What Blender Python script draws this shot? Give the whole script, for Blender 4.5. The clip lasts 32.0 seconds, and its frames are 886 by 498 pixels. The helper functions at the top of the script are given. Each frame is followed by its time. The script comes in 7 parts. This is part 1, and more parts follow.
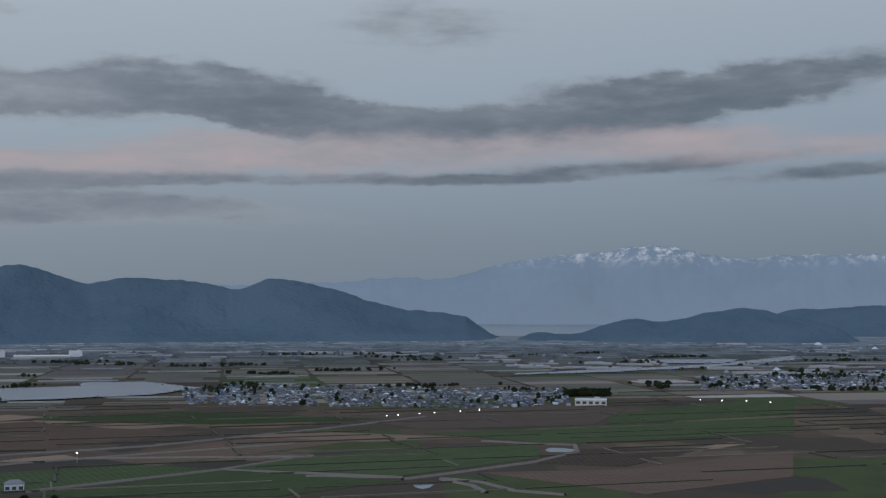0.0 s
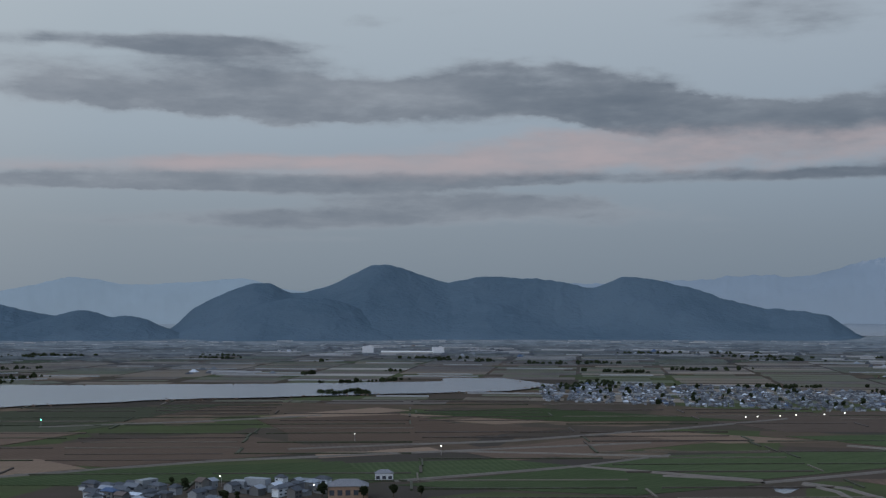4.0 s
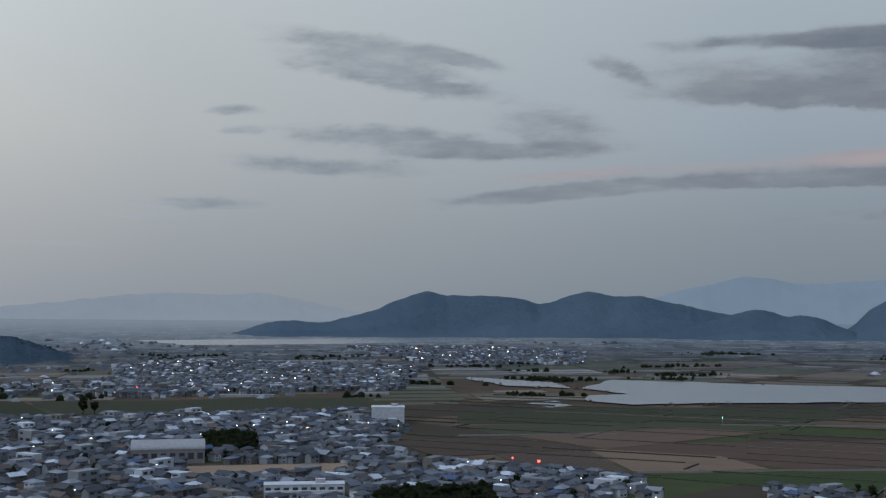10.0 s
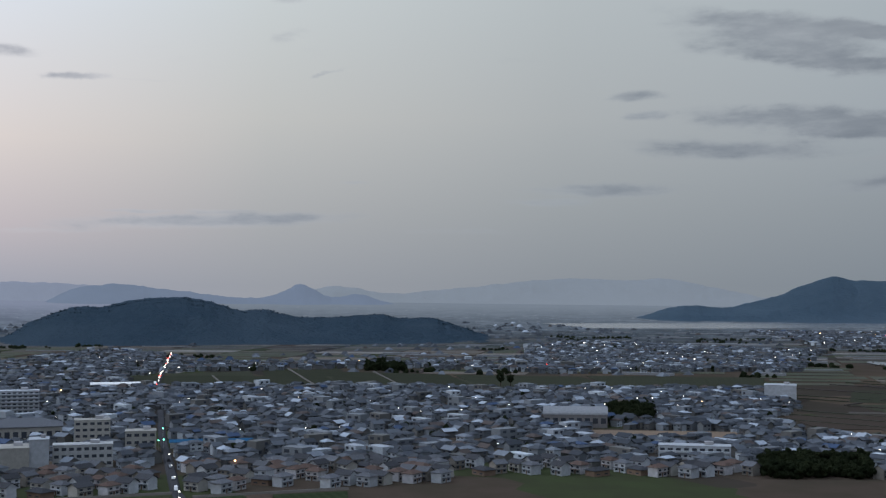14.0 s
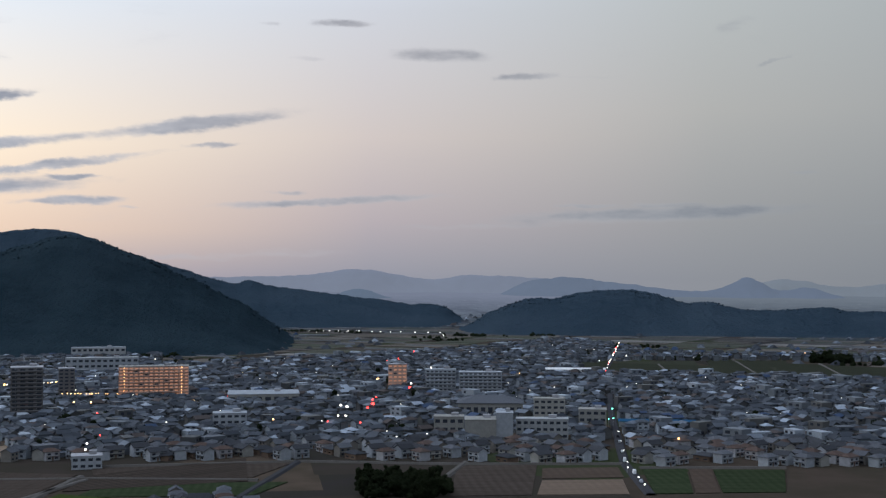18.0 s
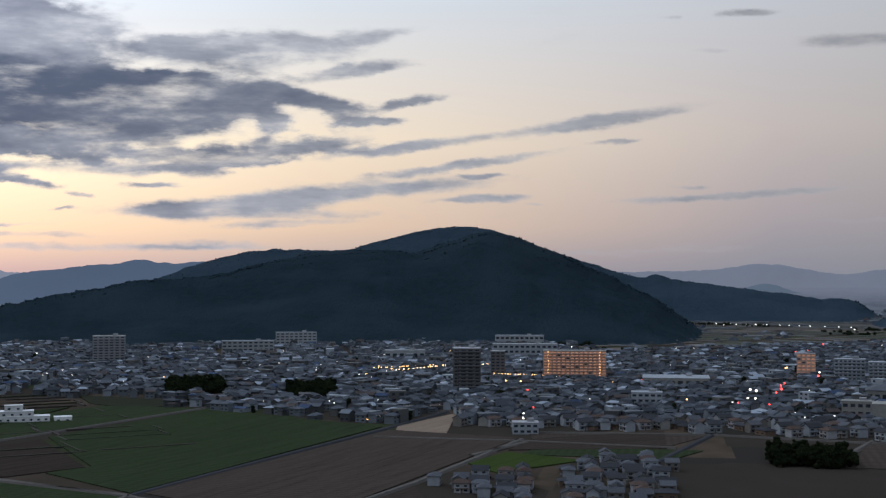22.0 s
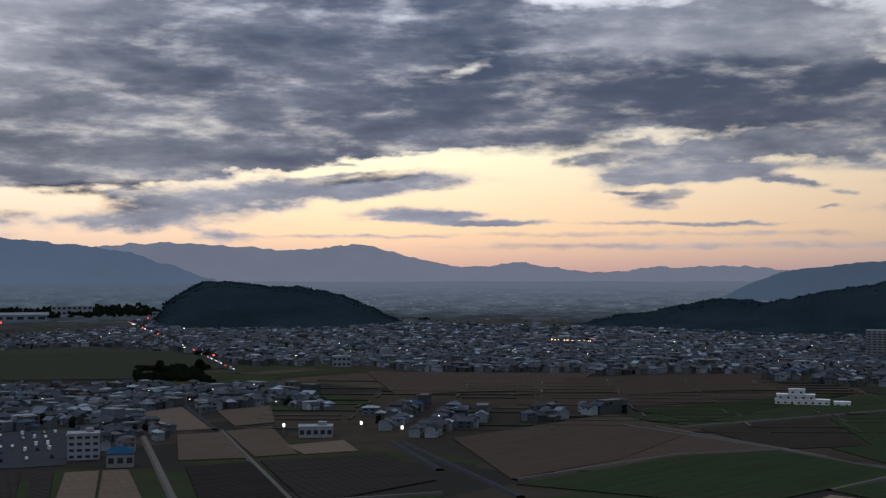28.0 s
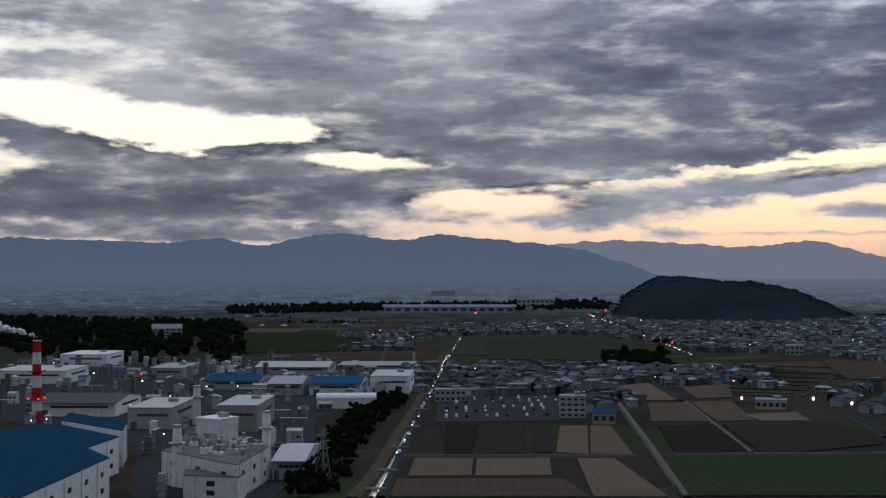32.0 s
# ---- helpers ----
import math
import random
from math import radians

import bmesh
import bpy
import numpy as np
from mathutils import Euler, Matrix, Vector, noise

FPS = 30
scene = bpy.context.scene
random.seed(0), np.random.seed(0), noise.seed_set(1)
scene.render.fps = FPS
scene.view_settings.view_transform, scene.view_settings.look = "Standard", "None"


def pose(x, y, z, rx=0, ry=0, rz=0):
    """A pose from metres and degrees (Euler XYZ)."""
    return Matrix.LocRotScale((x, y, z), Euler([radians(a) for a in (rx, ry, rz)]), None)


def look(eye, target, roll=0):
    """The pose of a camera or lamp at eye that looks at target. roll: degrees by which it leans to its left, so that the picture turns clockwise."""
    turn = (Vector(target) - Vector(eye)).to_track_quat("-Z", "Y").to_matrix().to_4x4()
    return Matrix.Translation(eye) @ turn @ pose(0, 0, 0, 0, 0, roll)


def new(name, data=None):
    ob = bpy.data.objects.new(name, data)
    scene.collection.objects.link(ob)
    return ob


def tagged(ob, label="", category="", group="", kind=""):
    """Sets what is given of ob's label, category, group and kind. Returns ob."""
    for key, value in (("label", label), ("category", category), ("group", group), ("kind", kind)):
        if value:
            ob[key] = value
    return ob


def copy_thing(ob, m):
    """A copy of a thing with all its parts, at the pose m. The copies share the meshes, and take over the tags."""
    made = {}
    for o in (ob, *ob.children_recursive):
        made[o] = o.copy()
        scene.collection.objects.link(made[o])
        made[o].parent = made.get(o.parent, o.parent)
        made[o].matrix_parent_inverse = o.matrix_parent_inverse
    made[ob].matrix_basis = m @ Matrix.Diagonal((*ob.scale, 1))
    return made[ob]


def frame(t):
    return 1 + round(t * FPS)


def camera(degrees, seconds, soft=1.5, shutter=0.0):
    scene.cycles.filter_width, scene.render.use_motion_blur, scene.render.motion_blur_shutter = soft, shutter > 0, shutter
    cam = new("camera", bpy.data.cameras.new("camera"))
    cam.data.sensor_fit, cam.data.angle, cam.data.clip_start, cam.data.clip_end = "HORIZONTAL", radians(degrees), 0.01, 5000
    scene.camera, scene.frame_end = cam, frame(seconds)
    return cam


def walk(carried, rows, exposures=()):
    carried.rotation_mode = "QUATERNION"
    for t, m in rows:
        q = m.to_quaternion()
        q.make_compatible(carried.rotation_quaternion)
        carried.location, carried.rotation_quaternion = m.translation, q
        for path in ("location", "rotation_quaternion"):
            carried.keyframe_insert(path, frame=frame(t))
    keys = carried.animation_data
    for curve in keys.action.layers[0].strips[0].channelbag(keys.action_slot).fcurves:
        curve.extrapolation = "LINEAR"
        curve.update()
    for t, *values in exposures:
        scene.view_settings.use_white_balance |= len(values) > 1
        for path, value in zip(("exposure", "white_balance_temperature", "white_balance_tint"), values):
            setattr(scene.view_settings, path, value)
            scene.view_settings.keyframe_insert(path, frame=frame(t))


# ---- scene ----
SECONDS = 32.0
cam = camera(37.65, SECONDS, soft=1.3)
# seconds, x, y, z, upward tilt, turn to the left
PATH = [
    (0, 0.0, -0.0, 79.3, 2.32, 0.00),
    (0.5, -0.4, 1.3, 79.4, 2.30, 1.80),
    (1, -0.5, 2.1, 79.2, 2.30, 3.62),
    (1.5, -0.7, 2.4, 79.3, 2.28, 5.44),
    (2, -0.7, 2.1, 79.3, 2.27, 7.27),
    (2.5, -0.4, 1.1, 79.4, 2.25, 9.17),
    (3, -0.0, -0.2, 79.5, 2.24, 11.23),
    (3.5, -0.0, -1.2, 79.6, 2.24, 13.37),
    (5.5, -0.6, -2.2, 79.8, 2.21, 22.49),
    (6, -0.2, -2.3, 79.9, 2.20, 25.20),
    (6.5, 0.6, -2.5, 80.0, 2.20, 27.91),
    (7, 1.1, -3.0, 79.9, 2.20, 30.39),
    (7.5, 1.4, -3.7, 79.4, 2.22, 32.77),
    (8, 1.4, -2.8, 79.5, 2.21, 35.15),
    (8.5, 0.3, -1.3, 79.8, 2.23, 37.54),
    (9, -1.2, -0.3, 79.7, 2.22, 39.91),
    (9.5, -3.0, 1.2, 79.8, 2.20, 42.27),
    (10, -5.4, 2.5, 79.7, 2.22, 44.57),
    (10.5, -8.1, 4.0, 79.3, 2.23, 46.90),
    (11, -9.4, 5.0, 79.1, 2.23, 49.17),
    (11.5, -5.5, 3.0, 79.8, 2.20, 51.54),
    (12, 5.2, -7.5, 82.0, 2.14, 53.76),
    (12.5, 16.8, -18.6, 81.6, 2.00, 55.74),
    (13, 29.9, -28.0, 80.4, 1.90, 57.69),
    (13.5, 44.9, -33.9, 79.2, 1.77, 59.94),
    (15.5, 83.9, -45.6, 76.1, 1.28, 69.57),
    (16, 99.4, -49.6, 76.9, 1.32, 72.08),
    (16.5, 105.7, -51.8, 77.5, 1.31, 74.50),
    (17, 106.1, -51.8, 77.6, 1.30, 76.94),
    (17.5, 102.7, -51.1, 77.2, 1.33, 79.40),
    (18, 100.1, -50.5, 76.9, 1.32, 81.77),
    (18.5, 99.0, -50.5, 76.6, 1.34, 83.87),
    (19, 98.7, -50.5, 76.5, 1.33, 85.76),
    (19.5, 99.3, -51.2, 77.1, 1.29, 88.06),
    (20, 102.7, -52.0, 78.4, 1.23, 90.56),
    (20.5, 115.0, -52.1, 80.2, 1.20, 93.09),
    (21, 131.1, -52.4, 80.5, 1.23, 95.61),
    (21.5, 146.8, -54.5, 77.6, 1.17, 97.52),
    (22, 162.5, -56.2, 74.3, 1.13, 99.42),
    (22.5, 177.7, -52.1, 70.8, 1.16, 101.88),
    (23, 192.4, -46.0, 68.3, 1.13, 104.69),
    (23.5, 207.1, -39.8, 69.8, 1.07, 107.48),
    (24, 214.2, -37.8, 71.1, 1.03, 110.19),
    (24.5, 213.1, -38.1, 71.2, 1.04, 112.98),
    (25, 208.9, -40.2, 70.9, 1.06, 115.73),
    (25.5, 206.6, -41.6, 71.4, 1.05, 118.42),
    (27.5, 208.8, -40.9, 72.6, 1.02, 129.50),
    (28, 210.5, -39.8, 72.3, 1.05, 132.27),
    (28.5, 212.1, -37.9, 72.1, 1.07, 135.09),
    (29, 215.3, -35.3, 72.7, 1.05, 137.77),
    (29.5, 219.4, -30.3, 73.9, 1.03, 140.33),
    (30, 225.5, -21.9, 75.6, 1.01, 143.14),
    (30.5, 233.7, -9.1, 76.3, 1.05, 145.96),
    (31, 244.1, 2.8, 73.4, 1.03, 148.14),
    (31.5, 256.0, 13.4, 70.8, 1.00, 150.09),
    (32, 269.1, 22.5, 68.2, 0.96, 151.85),
]
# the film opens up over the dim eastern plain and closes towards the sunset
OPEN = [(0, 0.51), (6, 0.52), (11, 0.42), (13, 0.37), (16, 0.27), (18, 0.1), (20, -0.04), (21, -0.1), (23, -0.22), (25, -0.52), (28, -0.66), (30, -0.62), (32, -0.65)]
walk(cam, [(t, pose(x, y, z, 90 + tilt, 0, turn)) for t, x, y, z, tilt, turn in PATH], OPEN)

# ---------------------------------------------------------------- small tools
from mathutils import geometry


def srgb(r, g, b):
    return tuple(((c / 255 + 0.055) / 1.055) ** 2.4 if c > 10 else c / 255 / 12.92 for c in (r, g, b)) + (1,)


def link(tree, node, name, value):
    if hasattr(value, "is_output"):
        tree.links.new(value, node.inputs[name])
    else:
        node.inputs[name].default_value = value


class Nodes:
    """A thin writer of node trees."""

    def __init__(self, tree):
        self.tree = tree
        tree.nodes.clear()

    def add(self, kind, out=0, settings=None, **inputs):
        n = self.tree.nodes.new(kind)
        s = settings or {}
        if "operation" in s:
            n.operation = s["operation"]
        if "use_clamp" in s:
            n.use_clamp = s["use_clamp"]
        if "feature" in s:
            n.feature, n.distance = s["feature"], s["distance"]
        if "wave_type" in s:
            n.wave_type, n.bands_direction = s["wave_type"], s["bands_direction"]
        for key, value in inputs.items():
            link(self.tree, n, int(key[1:]) if key[0] == "i" and key[1:].isdigit() else key.replace("_", " "), value)
        return n.outputs[out]

    def math(self, op, a, b=0.0, c=0.0, clamp=False):
        return self.add("ShaderNodeMath", settings={"operation": op, "use_clamp": clamp}, i0=a, i1=b, i2=c)

    def ramp(self, fac, stops, kind="LINEAR"):
        n = self.tree.nodes.new("ShaderNodeValToRGB")
        n.color_ramp.interpolation = kind
        e = n.color_ramp.elements
        while len(e) < len(stops):
            e.new(1.0)
        for el, (at, col) in zip(e, stops):
            el.position, el.color = at, col
        link(self.tree, n, 0, fac)
        return n.outputs[0]

    def mix(self, fac, a, b, blend="MIX"):
        n = self.tree.nodes.new("ShaderNodeMix")
        n.data_type, n.blend_type = "RGBA", blend
        for k, v in ((0, fac), (6, a), (7, b)):
            link(self.tree, n, k, v)
        return n.outputs[2]

    def span(self, x, a, b, c=0.0, d=1.0, smooth=True):
        n = self.tree.nodes.new("ShaderNodeMapRange")
        n.interpolation_type = "SMOOTHSTEP" if smooth else "LINEAR"
        for k, v in enumerate((x, a, b, c, d)):
            link(self.tree, n, k, v)
        return n.outputs[0]


# ---------------------------------------------------------------- sky and light
world = bpy.data.worlds.new("dusk_sky")
scene.world = world
world.use_nodes = True
W = Nodes(world.node_tree)
coord = W.add("ShaderNodeTexCoord", 0)
sep = world.node_tree.nodes.new("ShaderNodeSeparateXYZ")
world.node_tree.links.new(coord, sep.inputs[0])
sx, sy, sz = sep.outputs
AZ = W.math("MULTIPLY", W.math("ARCTAN2", W.math("MULTIPLY", sx, -1.0), sy), 57.2958)
EL = W.math("MULTIPLY", W.math("ARCSINE", sz), 57.2958)
level = W.math("DIVIDE", EL, 26.0, clamp=True)
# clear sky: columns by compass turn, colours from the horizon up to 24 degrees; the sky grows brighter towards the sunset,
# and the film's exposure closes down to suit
COLUMNS = [
    # turn, stops by which the film is opened there, clear sky, dark cloud, bright cloud
    (-75, 0.1, [(0.0, (120, 130, 142)), (0.10, (132, 142, 152)), (0.25, (150, 160, 168)), (0.5, (168, 176, 183)), (1.0, (150, 162, 182))], (104, 114, 126), (158, 160, 166)),
    (-18, 0.55, [(0.0, (110, 124, 139)), (0.10, (120, 134, 148)), (0.25, (138, 153, 169)), (0.5, (160, 172, 185)), (1.0, (136, 150, 172))], (84, 96, 111), (140, 149, 160)),
    (30, 0.5, [(0.0, (124, 136, 147)), (0.12, (136, 147, 157)), (0.28, (153, 166, 178)), (0.5, (166, 178, 188)), (1.0, (142, 155, 178))], (94, 105, 119), (154, 161, 170)),
    (57, 0.45, [(0.0, (142, 149, 157)), (0.12, (158, 164, 169)), (0.28, (176, 181, 184)), (0.5, (186, 194, 198)), (1.0, (150, 164, 188))], (104, 115, 128), (168, 175, 183)),
    (70, 0.22, [(0.0, (146, 150, 158)), (0.12, (163, 165, 168)), (0.28, (184, 185, 184)), (0.5, (192, 199, 202)), (1.0, (155, 169, 193))], (112, 121, 134), (175, 179, 186)),
    (85, 0.06, [(0.0, (148, 150, 163)), (0.10, (182, 173, 178)), (0.24, (208, 198, 195)), (0.45, (206, 210, 219)), (1.0, (163, 177, 200))], (122, 127, 140), (186, 186, 192)),
    (105, -0.24, [(0.0, (170, 156, 164)), (0.08, (226, 198, 174)), (0.22, (242, 224, 200)), (0.45, (214, 221, 229)), (1.0, (172, 187, 210))], (70, 83, 107), (180, 184, 194)),
    (135, -0.9, [(0.0, (200, 158, 150)), (0.07, (244, 206, 166)), (0.2, (255, 240, 206)), (0.42, (222, 226, 234)), (1.0, (180, 194, 214))], (47, 62, 90), (168, 172, 188)),
    (160, -0.82, [(0.0, (186, 168, 164)), (0.07, (226, 202, 186)), (0.2, (255, 244, 222)), (0.42, (236, 236, 238)), (1.0, (186, 197, 214))], (48, 61, 84), (176, 178, 188)),
]


def scaled(rgb, stops):
    return tuple(c * 2 ** -stops for c in srgb(*rgb)[:3]) + (1,)


clear = dark = bright = None
for (a, ev, stops, dk, br), prev in zip(COLUMNS, [None] + COLUMNS):
    col = W.ramp(level, [(p, scaled(c, ev - (1.5 if p == 1.0 else 0.1 if a > 130 and 0.05 < p < 0.3 else 0.0))) for p, c in stops])
    if clear is None:
        clear, dark, bright = col, scaled(dk, ev), scaled(br, ev)
    else:
        f = W.span(AZ, float(prev[0]), float(a), smooth=False)
        clear, dark, bright = W.mix(f, clear, col), W.mix(f, dark, scaled(dk, ev)), W.mix(f, bright, scaled(br, ev))

# clouds: lens-shaped banks (turn, elevation, half width, half height, lean, cover, darkness), torn by noise; a negative cover is a gap
flat = W.add("ShaderNodeCombineXYZ", i0=AZ, i1=EL, i2=0.0)


def stretched(x, y, z=0.0):
    return W.add("ShaderNodeVectorMath", settings={"operation": "MULTIPLY_ADD"}, i0=flat, i1=(x, y, 1.0), i2=(0.0, 0.0, z))


# the air is calm over the lake and unsettled towards the sunset
unrest = W.span(AZ, 60.0, 112.0, 0.72, 1.0)


def warped(noise_color, dx, dy):
    off = W.add("ShaderNodeVectorMath", settings={"operation": "MULTIPLY_ADD"}, i0=noise_color, i1=(2 * dx, 2 * dy, 0.0), i2=(-dx, -dy, 0.0))
    off = W.add("ShaderNodeVectorMath", settings={"operation": "SCALE"}, i0=off, Scale=unrest)
    return W.add("ShaderNodeVectorMath", settings={"operation": "ADD"}, i0=flat, i1=off)


torn = W.add("ShaderNodeTexNoise", "Color", Vector=stretched(0.38, 0.9), Scale=1.0, Detail=6.0, Roughness=0.58)
bent = warped(torn, 2.4, 0.95)
ripple = W.add("ShaderNodeTexNoise", "Color", Vector=stretched(0.7, 1.4, 5.0), Scale=1.0, Detail=6.0, Roughness=0.6)
combed = warped(ripple, 1.5, 0.24)


def bank_group():
    """One bank: its cover and darkness are added to what the banks before it gave."""
    g = bpy.data.node_groups.new("cloud_bank", "ShaderNodeTree")
    for name, kind in (("Place", "NodeSocketVector"), ("Across", "NodeSocketVector"), ("Up", "NodeSocketVector"), ("Heart", "NodeSocketVector"), ("Cover", "NodeSocketFloat"), ("Darkness", "NodeSocketFloat"), ("Total", "NodeSocketFloat"), ("Weighed", "NodeSocketFloat")):
        g.interface.new_socket(name, in_out="INPUT", socket_type=kind)
    for name in ("Total", "Weighed"):
        g.interface.new_socket(name, in_out="OUTPUT", socket_type="NodeSocketFloat")
    G = Nodes(g)
    q = g.nodes.new("NodeGroupInput").outputs
    u = G.add("ShaderNodeVectorMath", "Value", settings={"operation": "DOT_PRODUCT"}, i0=q[0], i1=q[1])
    v = G.add("ShaderNodeVectorMath", "Value", settings={"operation": "DOT_PRODUCT"}, i0=q[0], i1=q[2])
    p = G.add("ShaderNodeCombineXYZ", i0=u, i1=v)
    d = G.add("ShaderNodeVectorMath", "Value", settings={"operation": "DISTANCE"}, i0=p, i1=q[3])
    f = G.math("MULTIPLY", G.span(d, 1.4, 0.25), q[4])
    end = g.nodes.new("NodeGroupOutput")
    g.links.new(G.math("ADD", q[6], f), end.inputs[0])
    g.links.new(G.math("MULTIPLY_ADD", f, q[5], q[7]), end.inputs[1])
    return g


BANK = bank_group()


def bank(a, e, w, h, lean, k, d, so_far, dark_so_far):
    c, s = math.cos(radians(lean)), math.sin(radians(lean))
    n = W.tree.nodes.new("ShaderNodeGroup")
    n.node_tree = BANK
    for i, value in enumerate((bent if h > 0.55 else combed, (c / w, s / w, 0.0), (-s / h, c / h, 0.0), ((a * c + e * s) / w, (e * c - a * s) / h, 0.0), k, d, so_far, dark_so_far)):
        link(W.tree, n, i, value)
    return n.outputs[0], n.outputs[1]


CLOUDS = {}
CLOUDS["lake"] = [
    (0.9, 12.09, 4.99, 1.25, 0, 0.55, 0.5),
    (24.4, 10.59, 4.74, 1.05, 5, 0.8, 0.7),
    (23.9, 8.74, 5.49, 1.05, 0, 0.65, 0.5),
    (18.5, 8.58, 8.23, 1.12, 0, 0.75, 0.55),
    (10.6, 9.02, 6.48, 1.30, 6, 1, 0.85),
    (5.6, 8.13, 7.48, 0.95, 8, 1, 0.85),
    (-0.6, 7.81, 8.73, 0.80, 2, 0.9, 0.8),
    (-6.6, 8.49, 8.23, 1.20, -6, 1, 0.85),
    (-10.6, 8.68, 5.49, 1.15, -5, 1, 0.95),
    (6.9, 5.33, 12.47, 0.32, 0, 0.9, 0.85),
    (-7.8, 5.77, 8.73, 0.45, -3, 0.9, 0.95),
    (22.7, 5.04, 7.48, 0.40, 0, 0.9, 0.75),
    (14.3, 4.21, 10.47, 0.80, 4, 0.55, 0.6),
    (22.7, 3.29, 8.73, 0.40, 0, 0.35, 0.5),
]
CLOUDS["lake_east"] = [
    (-15.1, 9.45, 6.48, 1.00, -4, 0.9, 0.85),
    (-7.8, 4.26, 6.23, 0.30, 0, 0.35, 0.5),
    (18.8, 12.16, 1.50, 0.37, 0, 0.35, 0.5),
    (28.8, 11.02, 7.23, 0.42, 0, 0.95, 0.8),
    (30.1, 9.46, 7.48, 1.05, 3, 0.75, 0.55),
    (25.8, 8.52, 9.98, 0.62, 2, 0.95, 0.7),
    (20.3, 9.05, 6.23, 0.95, 0, 0.7, 0.55),
    (8.6, 8.91, 6.48, 1.25, 8, 0.9, 0.7),
    (6.3, 7.80, 4.99, 0.70, 8, 0.95, 0.85),
    (14.7, 4.06, 9.48, 0.70, 0, 0.55, 0.6),
    (23.3, 3.53, 11.22, 0.40, 0, 0.35, 0.5),
    (23.3, 2.68, 7.48, 0.17, 0, 0.3, 0.5),
]
CLOUDS["lagoon"] = [
    (47.4, 10.93, 5.36, 0.70, 7, 0.95, 0.55),
    (46.4, 9.68, 5.11, 0.67, 9, 0.95, 0.7),
    (43.5, 10.53, 2.24, 0.35, 14, 0.7, 0.5),
    (49.7, 5.83, 4.99, 0.50, 2, 0.9, 0.7),
    (46.4, 6.87, 5.99, 0.70, 5, 0.85, 0.6),
    (39.5, 7.38, 3.24, 1.05, 10, 0.8, 0.6),
    (42.2, 6.51, 5.49, 0.37, 0, 0.9, 0.65),
    (36.8, 10.03, 1.75, 0.45, 25, 0.6, 0.5),
    (40.7, 4.55, 5.74, 0.52, -6, 1, 0.6),
    (32.3, 5.12, 8.73, 0.45, -3, 1, 0.65),
    (23.7, 5.17, 9.48, 0.37, -1, 1, 0.7),
    (16.5, 5.14, 6.23, 0.30, 0, 0.9, 0.75),
    (21.3, 3.67, 7.48, 0.45, 0, 0.45, 0.6),
]
CLOUDS["town_high"] = [
    (68.9, 12.37, 1.00, 0.20, -5, 0.6, 0.5),
    (86.2, 11.14, 1.55, 0.20, 0, 0.85, 0.6),
    (89.6, 11.07, 0.55, 0.10, 0, 0.5, 0.4),
    (82.0, 9.80, 2.12, 0.32, 2, 0.75, 0.5),
    (77.9, 8.88, 1.55, 0.20, -3, 0.95, 0.65),
    (75.3, 8.81, 1.50, 0.10, 0, 0.45, 0.4),
    (88.0, 9.67, 1.05, 0.15, 0, 0.4, 0.4),
    (69.1, 10.83, 0.87, 0.35, -20, 0.4, 0.4),
    (67.4, 9.31, 0.80, 0.12, -18, 0.55, 0.4),
    (66.2, 4.53, 0.75, 0.10, 0, 0.5, 0.4),
    (88.7, 3.77, 1.05, 0.12, 0, 0.7, 0.5),
    (86.6, 3.40, 5.24, 0.20, -3, 0.9, 0.5),
    (53.8, 8.23, 1.50, 0.30, -3, 0.8, 0.5),
    (53.4, 7.36, 1.25, 0.25, 0, 0.8, 0.5),
]
CLOUDS["town_low"] = [
    (72.7, 2.81, 6.73, 0.37, -2, 0.85, 0.6),
    (75.3, 3.21, 1.25, 0.10, 0, 0.65, 0.45),
    (72.2, 3.26, 1.75, 0.12, 0, 0.55, 0.45),
    (80.8, 2.29, 3.74, 0.15, 0, 0.5, 0.4),
    (88.6, 1.15, 3.24, 0.22, 0, 0.4, 0.35),
    (55.2, 4.15, 3.74, 0.37, 0, 0.85, 0.6),
    (57.5, 3.64, 2.00, 0.20, 0, 0.75, 0.5),
    (61.8, 2.35, 3.74, 0.15, 0, 0.3, 0.4),
]
CLOUDS["hill_streaks"] = [
    (92.7, 6.69, 4.74, 0.36, -8, 0.95, 0.5),
    (101.1, 5.61, 3.99, 0.29, -7, 0.95, 0.5),
    (91.7, 5.82, 1.37, 0.13, -4, 0.8, 0.5),
    (98.4, 4.84, 4.99, 0.25, -8, 0.95, 0.45),
    (97.7, 4.36, 1.37, 0.13, 0, 0.75, 0.5),
    (105.0, 3.45, 8.23, 0.45, -5, 1, 0.5),
    (108.5, 2.71, 5.49, 0.40, 0, 0.95, 0.5),
    (97.7, 3.35, 2.37, 0.20, -2, 0.9, 0.45),
    (106.2, 2.21, 3.49, 0.18, -2, 0.7, 0.45),
    (95.2, 3.07, 0.80, 0.09, 0, 0.5, 0.4),
    (109.7, 1.31, 4.24, 0.22, 0, 0.4, 0.35),
    (91.2, 0.94, 4.24, 0.18, 0, 0.35, 0.3),
]
